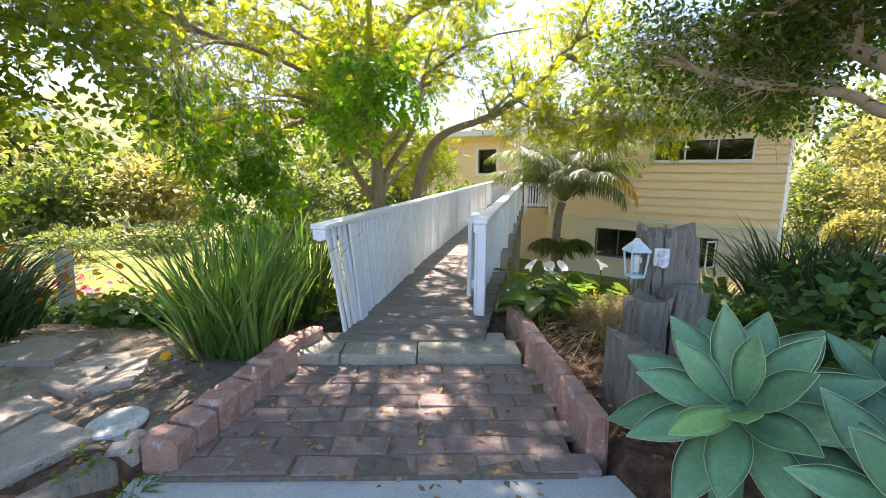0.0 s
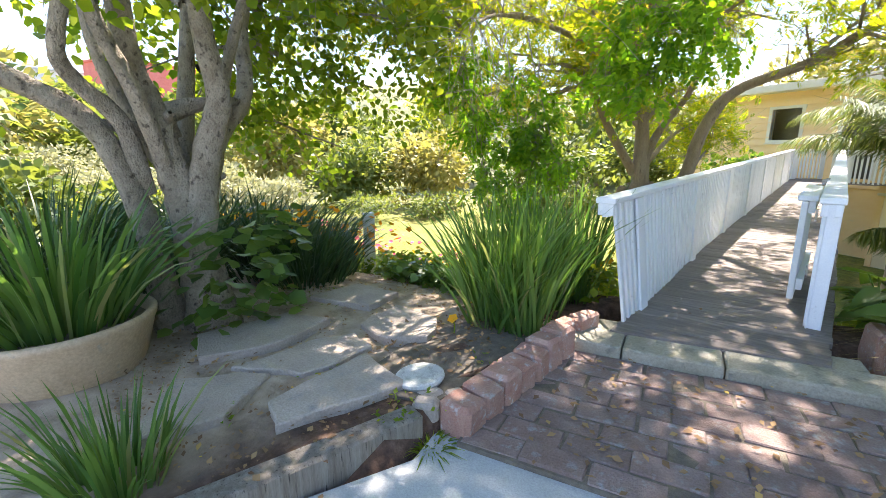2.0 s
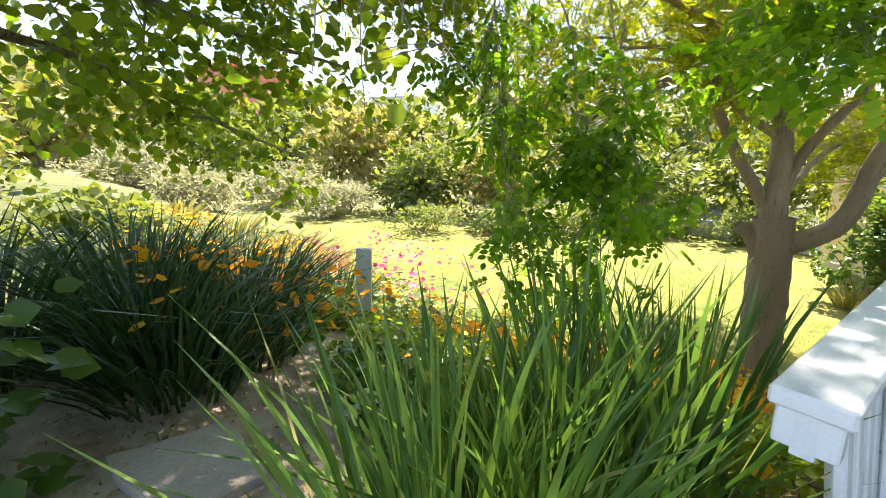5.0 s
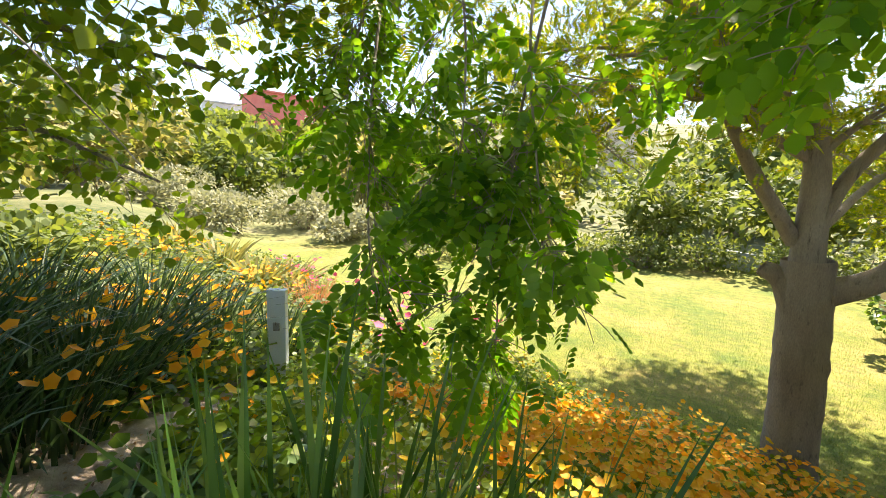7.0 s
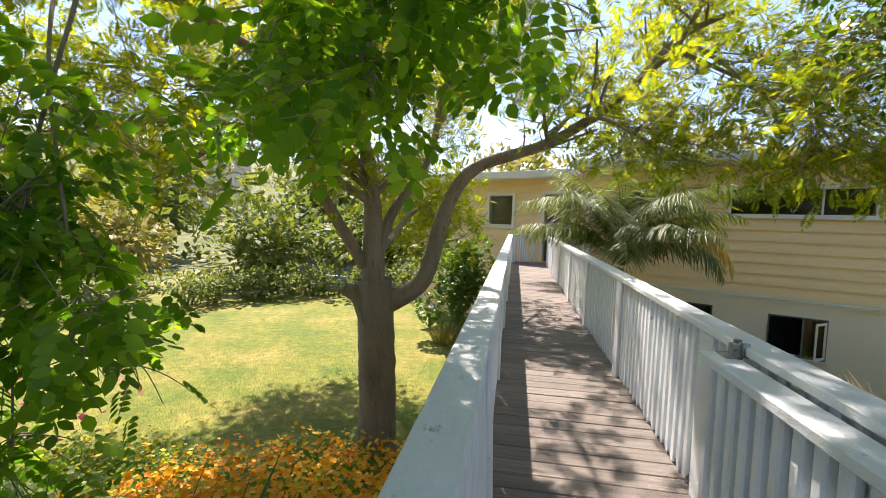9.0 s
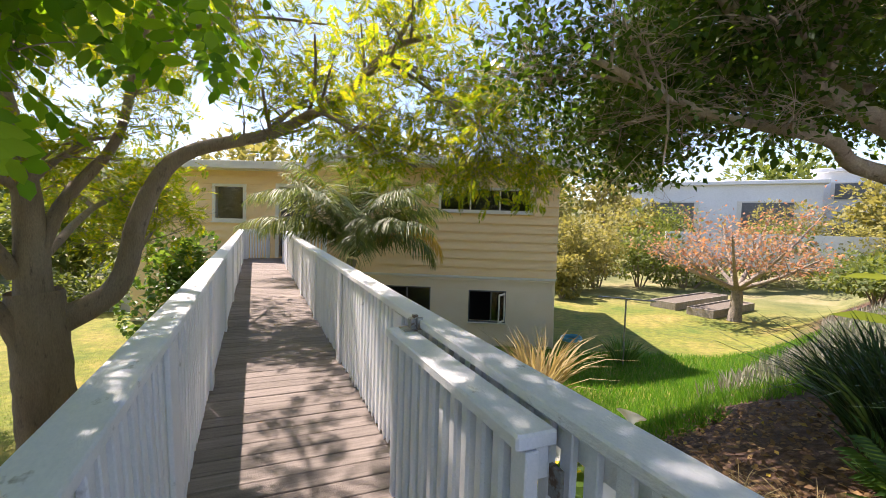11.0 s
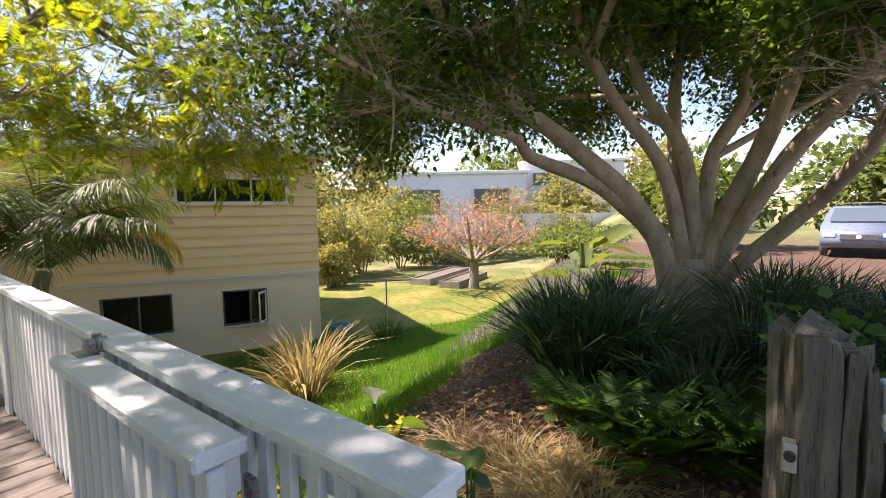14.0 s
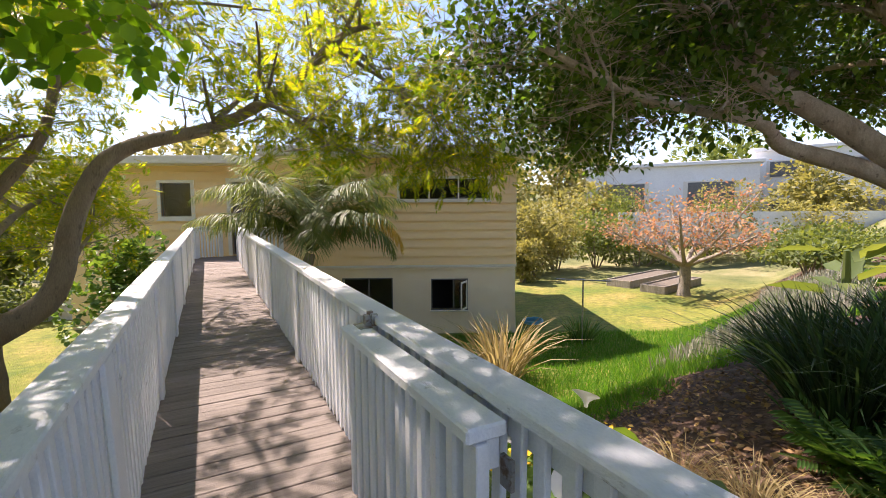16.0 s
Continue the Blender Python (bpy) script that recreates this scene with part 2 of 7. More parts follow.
    t.links.new(noisy(1.6), zn.inputs[0])
    zn.inputs[1].default_value = 1.2
    t.links.new(sep.outputs[2], zn.inputs[2])
    zs = t.nodes.new("ShaderNodeMath")
    zs.operation = 'SUBTRACT'
    t.links.new(zn.outputs[0], zs.inputs[0])
    zs.inputs[1].default_value = 0.6
    t.links.new(zs.outputs[0], zr.inputs[0])
    far = t.nodes.new("ShaderNodeVectorMath")
    far.operation = 'LENGTH'
    t.links.new(co.outputs["Position"], far.inputs[0])
    fr = t.nodes.new("ShaderNodeMapRange")
    fr.inputs[1].default_value, fr.inputs[2].default_value = 22, 30
    t.links.new(far.outputs["Value"], fr.inputs[0])
    mx = t.nodes.new("ShaderNodeMix")
    mx.data_type = 'RGBA'
    t.links.new(zr.outputs[0], mx.inputs[0])
    t.links.new(mul.outputs[2], mx.inputs[6]), t.links.new(soil, mx.inputs[7])
    wild = ramp(noisy(0.35, 8), (0.3, (0.06, 0.08, 0.025)), (0.5, (0.16, 0.17, 0.06)), (0.7, (0.34, 0.29, 0.15)))
    mx2 = t.nodes.new("ShaderNodeMix")
    mx2.data_type = 'RGBA'
    t.links.new(fr.outputs[0], mx2.inputs[0])
    t.links.new(mx.outputs[2], mx2.inputs[6]), t.links.new(wild, mx2.inputs[7])
    t.links.new(mx2.outputs[2], p.inputs["Base Color"])
    p.inputs["Roughness"].default_value = 0.95
    b = t.nodes.new("ShaderNodeBump")
    b.inputs["Strength"].default_value, b.inputs["Distance"].default_value = 0.6, 0.04
    t.links.new(noisy(30, 6), b.inputs["Height"])
    t.links.new(b.outputs[0], p.inputs["Normal"])
    return m


M_ground = ground_material()
M_concrete = surface("concrete", (0.361, 0.385, 0.385), (0.459, 0.476, 0.459), 3.5, 120, 0.9, 0.25, (0.34, 0.36, 0.37), worn=0.6)
M_paver = surface("paver", (0.25, 0.165, 0.14), (0.32, 0.25, 0.225), 6, 90, 0.9, 0.6, (0.32, 0.315, 0.31), worn=0.55, vary=0.45)
M_brick = surface("curb_brick", (0.40, 0.20, 0.15), (0.46, 0.31, 0.25), 7, 90, 0.9, 0.5, (0.50, 0.47, 0.44), worn=0.55, vary=0.3)
M_sand = surface("joint_sand", (0.12, 0.10, 0.08), (0.20, 0.17, 0.13), 20, 200, 0.95, 0.5)
M_tie = surface("weathered_timber", (0.23, 0.195, 0.155), (0.40, 0.365, 0.31), 5, 70, 0.9, 0.9, (0.06, 0.048, 0.04), stretch=(6, 6, 0.4), worn=0.575)
M_step = surface("mossy_stone", (0.30, 0.275, 0.205), (0.40, 0.38, 0.31), 4, 70, 0.92, 0.7, (0.22, 0.21, 0.17), worn=0.57)
M_deck = surface("deck_wood", (0.205, 0.172, 0.15), (0.33, 0.285, 0.255), 4, 80, 0.85, 0.6, (0.11, 0.093, 0.083), stretch=(0.6, 9, 4), worn=0.60, vary=0.35)
M_white = surface("white_paint", (0.76, 0.80, 0.84), (0.83, 0.85, 0.87), 4, 110, 0.55, 0.2, (0.36, 0.35, 0.33), worn=0.665, vary=0.12)
M_cap = surface("flaking_white_paint", (0.74, 0.78, 0.82), (0.82, 0.84, 0.86), 7, 110, 0.55, 0.3, (0.27, 0.26, 0.24), stretch=(1, 0.5, 1), worn=0.635)
M_slab = surface("flagstone", (0.36, 0.30, 0.25), (0.45, 0.39, 0.33), 4, 80, 0.93, 0.5, (0.32, 0.30, 0.27), worn=0.57, vary=0.2)
M_disc = surface("cast_stone", (0.44, 0.46, 0.44), (0.54, 0.55, 0.52), 9, 120, 0.9, 0.3, (0.36, 0.37, 0.35))
M_pot = surface("glazed_clay", (0.42, 0.30, 0.19), (0.52, 0.40, 0.27), 5, 60, 0.5, 0.12, (0.34, 0.31, 0.25), worn=0.6)
M_siding = surface("tan_siding", (0.80, 0.55, 0.285), (0.84, 0.60, 0.335), 2.2, 60, 0.7, 0.1, (0.68, 0.52, 0.33), stretch=(0.4, 1, 2.5), worn=0.62)
M_stucco = surface("stucco", (0.80, 0.65, 0.46), (0.84, 0.70, 0.52), 1.6, 150, 0.9, 0.3, (0.66, 0.55, 0.43), worn=0.64)
# siding lightened in colour to carry the side wall's brightness from open sky
M_lightened_siding = surface("lightened_siding", (0.76, 0.70, 0.62), (0.82, 0.77, 0.70), 2.2, 60, 0.7, 0.1, (0.66, 0.58, 0.49), stretch=(1, 0.4, 2.5), worn=0.64)
M_trim = surface("trim_paint", (0.66, 0.61, 0.52), (0.72, 0.68, 0.60), 4, 90, 0.6, 0.08)
M_roof = surface("roof_gravel", (0.50, 0.49, 0.47), (0.60, 0.59, 0.57), 8, 120, 0.95, 0.5)
# near black: the darkness of unlit rooms put into the colour
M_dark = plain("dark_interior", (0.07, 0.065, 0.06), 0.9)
M_frame = surface("dark_frame", (0.10, 0.10, 0.10), (0.15, 0.15, 0.15), 9, 90, 0.5, 0.05)
M_glass = glass("pane")
M_bark = surface("bark", (0.21, 0.165, 0.125), (0.30, 0.245, 0.19), 3, 40, 0.9, 0.6, (0.12, 0.095, 0.075), stretch=(2, 2, 0.6), worn=0.58)
M_pale = surface("pale_bark", (0.23, 0.195, 0.15), (0.36, 0.315, 0.255), 5, 40, 0.88, 0.9, (0.09, 0.075, 0.06), stretch=(2, 2, 1.6), worn=0.55)
M_metal = surface("zinc", (0.30, 0.30, 0.30), (0.42, 0.42, 0.42), 12, 90, 0.45, 0.1, (0.20, 0.13, 0.09), metal=0.8)
M_tree = leafy("tree_leaf", (0.07, 0.145, 0.012), (0.245, 0.26, 0.02), 0.60, c3=(0.36, 0.27, 0.03), back=(2.7, 2.4, 0.6))
M_near = leafy("green_tree_leaf", (0.05, 0.135, 0.014), (0.16, 0.265, 0.026), 0.60, 0.42, back=(2.5, 2.6, 0.6))
M_fig = surface("fig_bark", (0.36, 0.265, 0.185), (0.60, 0.485, 0.37), 3, 34, 0.85, 0.7, (0.17, 0.125, 0.09), stretch=(2, 2, 1.1), worn=0.60)
M_round = leafy("round_leaf", (0.075, 0.15, 0.016), (0.20, 0.265, 0.028), 0.52)
M_ficus = leafy("ficus_leaf", (0.036, 0.088, 0.016), (0.105, 0.17, 0.03), 0.46, 0.35, back=(2.4, 2.3, 0.7))
M_iris = leafy("iris_blade", (0.045, 0.115, 0.025), (0.14, 0.23, 0.06), 0.3, 0.4, c3=(0.26, 0.24, 0.12), back=(1.9, 2.0, 0.9))
# dark blue-green strap leaves, darkened further in colour for the bank's shade
M_strap = leafy("shade_darkened_strap", (0.020, 0.052, 0.020), (0.065, 0.11, 0.042), 0.25, 0.4, back=(1.7, 1.8, 0.9))
M_dry = leafy("dry_blade", (0.30, 0.23, 0.10), (0.45, 0.37, 0.20), 0.3, 0.7, back=(1.5, 1.4, 1.0))
M_agave = surface("agave_skin", (0.115, 0.265, 0.135), (0.165, 0.335, 0.175), 3, 60, 0.45, 0.05, (0.20, 0.36, 0.19), worn=0.70, vary=0.6)
M_agave_young = surface("agave_young", (0.20, 0.38, 0.12), (0.25, 0.44, 0.15), 3, 60, 0.45, 0.05, (0.28, 0.44, 0.18), worn=0.70)
M_spine = plain("agave_margin", (0.42, 0.50, 0.30), 0.6)
M_broad = leafy("broad_leaf", (0.05, 0.115, 0.028), (0.125, 0.205, 0.045), 0.38, 0.38)
M_fern = leafy("fern_frond", (0.028, 0.085, 0.022), (0.08, 0.155, 0.036), 0.35, 0.45)
M_orange = leafy("orange_petal", (0.85, 0.30, 0.012), (0.90, 0.52, 0.03), 0.35, 0.6, back=(1.2, 1.1, 0.8))
M_yellow = leafy("yellow_petal", (0.75, 0.45, 0.02), (0.80, 0.60, 0.04), 0.35, 0.6, back=(1.2, 1.1, 0.8))
M_pink = leafy("pink_petal", (0.65, 0.06, 0.18), (0.75, 0.14, 0.25), 0.35, 0.6, back=(1.2, 1.1, 1.0))
M_callaw = leafy("calla_white", (0.78, 0.78, 0.72), (0.84, 0.84, 0.80), 0.25, 0.5, back=(1.0, 1.0, 0.95))
M_litter = leafy("fallen_leaf", (0.16, 0.09, 0.05), (0.42, 0.27, 0.13), 0.1, 0.8, c3=(0.60, 0.42, 0.06), back=(1.2, 1.1, 0.9))
M_palm = leafy("palm_leaflet", (0.05, 0.095, 0.022), (0.14, 0.17, 0.05), 0.38, 0.5)
M_palmy = leafy("palm_yellow", (0.50, 0.30, 0.03), (0.60, 0.40, 0.06), 0.35, 0.5, back=(1.4, 1.2, 0.8))
M_shrub = leafy("shrub_leaf", (0.07, 0.11, 0.03), (0.16, 0.20, 0.06), 0.35, 0.6)
M_grey = leafy("grey_shrub_leaf", (0.24, 0.25, 0.14), (0.38, 0.37, 0.22), 0.3, 0.7, back=(1.4, 1.4, 1.0))
M_bamboo = leafy("bamboo_leaf", (0.20, 0.20, 0.06), (0.36, 0.33, 0.12), 0.4, 0.6, back=(1.6, 1.5, 0.9))
M_rose = leafy("rosy_leaf", (0.38, 0.24, 0.10), (0.55, 0.26, 0.16), 0.4, 0.6, c3=(0.45, 0.40, 0.12), back=(1.5, 1.3, 1.0))
M_grass = leafy("grass_blade", (0.085, 0.17, 0.025), (0.20, 0.25, 0.055), 0.35, 0.6, c3=(0.42, 0.35, 0.17), back=(1.7, 1.7, 0.9))
M_bank = leafy("bank_grass", (0.05, 0.15, 0.02), (0.13, 0.26, 0.035), 0.42, 0.55, c3=(0.30, 0.28, 0.12), back=(1.9, 2.1, 0.7))
M_lav = leafy("lavender_spike", (0.26, 0.29, 0.18), (0.46, 0.43, 0.36), 0.2, 0.8, back=(1.2, 1.2, 1.1))


# ---- ground ----
KX = (-40, -8, -4.6, -2, -0.3, 1.0, 2.5, 5, 8, 12, 18, 30, 60)
K0 = (-3.4, -3.0, -2.0, -0.9, 0.3, 0.9, 1.0, 1.8, 2.4, 3.2, 6.0, 9, 12)
K1 = (6, 6, 6.2, 6.7, 6.7, 6.6, 6.5, 7.2, 8.2, 9.0, 11, 14, 18)


def smooth01(t):
    t = np.clip(t, 0, 1)
    return t * t * (3 - 2 * t)


def ground_z(x, y):
    x, y = np.asarray(x, dtype=float), np.asarray(y, dtype=float)
    a, b = np.interp(x, KX, K0), np.interp(x, KX, K1)
    top = np.where(x < -0.3, -0.01 + 0.05 * np.clip((-x - 1.0) / 1.3, 0, 1), -0.1)
    z = top + (-2.2 - top) * smooth01((y - a) / (b - a))
    z = z + 0.42 * np.exp(-((x - 6.6) ** 2 / 8 + (y - 0.7) ** 2 / 3.5))
    z = z + 11 * smooth01((-0.95 * x + 0.3 * y - 38) / 60) + 7 * smooth01((y - 26) / 45) + 2.2 * smooth01((x - 25) / 18)
    drive = (x > np.interp(y, (-30, -2.8, -1.5), (-12, -0.75, -0.42))) & (x < np.interp(y, (-30, -1.3, -0.4, 0.9), (12, 1.95, 1.75, 1.2))) & (y < 0.7 + 0.2 * x)
    return np.where(drive, -0.30, z)


def build_ground():
    s = np.linspace(-1, 1, 241)
    gx, gy = 1.5 + 2.6 * np.sinh(5.7 * s), 2.5 + 2.6 * np.sinh(5.7 * s)
    X, Y = np.meshgrid(gx, gy)
    Z = ground_z(X, Y)
    rng = np.random.default_rng(3)
    Z = Z + rng.normal(0, 0.012, Z.shape) * (Z > -2.1) * (Z < 0.6)
    n = len(s)
    i = (np.arange(n - 1)[:, None] * n + np.arange(n - 1)[None, :]).ravel()
    f = np.stack([i, i + 1, i + n + 1, i + n], -1)
    ob = part("ground", (np.stack([X, Y, Z], -1).reshape(-1, 3), f), M_ground, smooth=True)
    tagged(ob, "sloping garden soil running down to a dry sunlit lawn", "ground", kind="structure")


build_ground()

drive = part("driveway", prism([(-0.46, -1.53), (1.80, -1.03), (2.05, -1.5), (3.6, -4.5), (11, -24), (-11, -24), (-2.6, -6.0), (-0.82, -2.85), (-0.40, -1.75)], -0.34, -0.125), M_concrete)
tagged(drive, "pale grey weathered concrete driveway slab", "driveway", kind="structure")

# landing of brick pavers, turned a little from the bridge
LA = radians(13.3)
LO, LE, LF = Vector((-0.30, -0.28, 0)), Vector((math.cos(LA), math.sin(LA), 0)), Vector((-math.sin(LA), math.cos(LA), 0))


def lp(e, f, z=0.0):
    return LO + LE * e + LF * f + Vector((0, 0, z))


def build_landing():
    rng = random.Random(5)
    land = thing("brick_landing", lp(0.7, -0.6, -0.12), "worn red and grey brick paver landing in running bond", "pavement", kind="structure")
    part("sand_bed", prism([tuple(lp(e, f)[:2]) for e, f in ((-0.30, -1.235), (1.68, -1.235), (1.78, 0.02), (-0.36, 0.02))], -0.3, -0.1015), M_sand, land)
    shapes = []
    for k in range(5):
        bm = boxm(-0.147, 0.147, -0.073, 0.073, -0.05, 0.0, 0.007)
        for v in bm.verts:
            v.co += Vector((rng.gauss(0, 0.003), rng.gauss(0, 0.003), rng.gauss(0, 0.0015)))
        shapes.append(mesh_of(bm, "paver", M_paver))
    for r in range(8):
        f = -0.076 - r * 0.1535
        for c in range(8):
            e = -0.33 + c * 0.303 + (0.15 if r % 2 else 0.0) + 0.02
            if e > 1.66 or e < -0.32:
                continue
            p = lp(e + rng.gauss(0, 0.004), f + rng.gauss(0, 0.004), -0.094 + rng.gauss(0, 0.004))
            piece("paver", rng.choice(shapes), pose(p.x, p.y, p.z, rng.gauss(0, 1.0), rng.gauss(0, 0.7), math.degrees(LA) + rng.gauss(0, 0.8)), land)
    step = thing("step", lp(0.65, 0.15, -0.12), "mossy grey timber and stone step before the bridge", "step")
    turn = Matrix.Translation(LO) @ Matrix.Rotation(LA, 4, 'Z')
    for a, b, w in ((-0.30, 0.28, 0.30), (0.29, 0.86, 0.285), (0.87, 1.66, 0.30)):
        part("tread", boxm(a, b, 0.0, w, -0.17, -0.022 + rng.gauss(0, 0.004), 0.012, turn), M_step, step)
    part("sill", boxm(-0.27, 1.60, 0.285, 0.50, -0.2, -0.028, 0.01, turn), M_step, step)


def build_curbs():
    rng = random.Random(8)
    def brick_mesh(l, w, h):
        bm = boxm(-l / 2, l / 2, -w / 2, w / 2, -h, 0, 0.022)
        for v in bm.verts:
            v.co += Vector([rng.gauss(0, 0.005) for _ in range(3)])
        return mesh_of(bm, "brick", M_brick)
    kinds = [brick_mesh(0.162, 0.19, 0.34) for _ in range(4)]
    long_kinds = [brick_mesh(0.235, 0.12, 0.36) for _ in range(3)]
    left = thing("brick_curb", (-0.46, -0.9, -0.1), "low curb of rounded red bricks on edge beside the iris bed", "curb")
    n = 7
    for i in range(n):
        s = i / (n - 1)
        p = Vector((-0.37, -1.42)).lerp(Vector((-0.385, -0.42)), s)
        piece("brick", rng.choice(kinds), pose(p.x, p.y, 0.045 + 0.05 * s + rng.gauss(0, 0.006), rng.gauss(0, 2), rng.gauss(0, 2), 88 + rng.gauss(0, 3)), left)
    for k, (a, b) in enumerate((((-0.43, -0.27)), ((-0.38, -0.02)))):
        piece("brick", long_kinds[k], pose(a, b, 0.08, 0, 0, 78), left)
    right = thing("brick_curb", (1.5, -0.1, -0.1), "curb of worn red and grey bricks beside the lily bed", "curb")
    n = 8
    for i in range(n):
        s = i / (n - 1)
        p = Vector((1.235, 0.86)).lerp(Vector((1.70, -0.80)), s)
        piece("brick", rng.choice(long_kinds), pose(p.x, p.y, 0.10 + 0.03 * s + rng.gauss(0, 0.008), rng.gauss(0, 2), rng.gauss(0, 2), 105.5 + rng.gauss(0, 2)), right)
    edge = thing("timber_edge", (-0.65, -2.1, -0.1), "weathered grey timber beam edging the driveway", "edging")
    part("beam", box(bmesh.new(), -0.065, 0.065, -1.75, 0.0, -0.26, 0.0, pose(-0.52, -1.60, 0.015, 0, 1, -13), 0.014), M_tie, edge)
    for k, (x, y, s) in enumerate(((-0.60, -1.44, 0.085), (-0.54, -1.52, 0.07), (-0.48, -1.36, 0.05))):
        st = boxm(-s, s, -s * 0.8, s * 0.8, -0.12, 0.0, s * 0.35, pose(x, y, 0.02, 4, -3, 30 * k))
        tagged(part("stone", st, M_slab), "small grey stone by the beam end", "stone", "stones by the beam")


def build_flagstones():
    rng = random.Random(12)
    shapes = (((-1.16, -1.40), (-0.70, -1.50), (-0.90, -2.16), (-1.13, -2.08)), ((-1.38, -1.92), (-1.16, -2.28), (-1.28, -2.66), (-1.72, -2.30)),
              ((-1.46, -1.26), (-1.20, -1.33), (-1.22, -1.82), (-1.36, -1.87), (-1.62, -2.05), (-1.56, -1.55)), ((-1.64, -0.72), (-1.18, -0.72), (-1.02, -1.00), (-1.22, -1.20), (-1.56, -1.16)),
              ((-1.75, -1.25), (-1.66, -1.70), (-1.80, -2.15), (-2.2, -2.0), (-2.1, -1.4)), ((-2.3, -1.1), (-1.75, -0.9), (-1.8, -0.55), (-2.3, -0.6)))
    for k, pts in enumerate(shapes):
        ring = []
        for a, b in zip(pts, pts[1:] + pts[:1]):
            for t in (0.0, 0.33, 0.66):
                ring.append((a[0] + (b[0] - a[0]) * t + rng.gauss(0, 0.012), a[1] + (b[1] - a[1]) * t + rng.gauss(0, 0.012)))
        mx, my = sum(p[0] for p in pts) / len(pts), sum(p[1] for p in pts) / len(pts)
        gz = float(ground_z(mx, my))
        bm = prism(ring, gz - 0.1, gz + 0.040 + rng.gauss(0, 0.005))
        bmesh.ops.bevel(bm, geom=[e for e in bm.edges if all(v.co.z > gz for v in e.verts)], offset=0.008, segments=1, affect='EDGES')
        tagged(part("flagstone", bm, M_slab), "flat tan flagstone set in bare soil", "flagstone", "flagstones in the soil")
    disc = part("stepping_stone", lathe([(0.0, 0.0), (0.125, 0.0), (0.138, -0.008), (0.141, -0.022), (0.125, -0.045), (0.10, -0.13)], 36, pose(-0.72, -1.38, 0.045, 2, -3)), M_disc, smooth=False)
    tagged(disc, "round pale cast stone disc lying in the soil", "stepping stone")


bed = part("soil_bed", prism([(-0.50, -1.50), (-0.47, -0.30), (-0.90, -0.10), (-1.15, -0.90), (-1.05, -1.42), (-0.74, -1.60)], -0.25, 0.006), M_sand)
tagged(bed, "dark leaf-strewn garden soil beside the brick curb", "soil", kind="structure")
build_landing()
build_curbs()
build_flagstones()

# ---- bridge ----
LEN = 15.3


def rise(y):
    return 0.0125 * max(0.0, y - 2.0)


def build_bridge():
    rng = random.Random(21)
    br = thing("footbridge", (0.38, 7.5, 0), "weathered brown wooden plank footbridge to the upper storey", "footbridge")
    y, i = 0.0, 0
    while y < LEN:
        w = 0.1475
        skew = lambda q: 0.30 * max(0.0, 1 - q / 2.2)
        a0, a1 = y + 0.006, y + w
        jit = rng.gauss(0, 0.004)
        x0, x1 = -0.185 - 0.08 * min(1.0, max(0.0, (y - 0.6) / 1.0)) + jit, 1.0 + rng.gauss(0, 0.006)
        z = rise(y) + rng.gauss(0, 0.0015)
        bm = bmesh.new()
        box(bm, x0, x1, 0, 1, -0.038, 0.0, None, 0.0)
        for v in bm.verts:
            s = (v.co.x - x0) / (x1 - x0)
            yy = a0 + (a1 - a0) * v.co.y - 0.006
            v.co = Vector((v.co.x, yy + skew(yy) * s, v.co.z + z))
        bmesh.ops.bevel(bm, geom=[e for e in bm.edges if all(v.co.z > z - 0.01 for v in e.verts)], offset=0.004, segments=1, affect='EDGES')
        part("deck_board", bm, M_deck, br)
        y += 0.146
    for x in (-0.12, 0.38, 0.92):
        part("joist", boxm(x - 0.03, x + 0.03, 0.4, LEN, -0.26, -0.045, 0, None), M_tie, br)
    for yy in (4.2, 8.2, 12.0):
        for x in (-0.16, 0.92):
            part("support_post", boxm(x - 0.06, x + 0.06, yy - 0.06, yy + 0.06, float(ground_z(x, yy)) - 0.3, -0.2, 0.008), M_tie, br)
    part("landing_deck", boxm(0.95, 2.05, 13.7, 14.5, -0.03 + 0.15, 0.15, 0.004), M_deck, br)


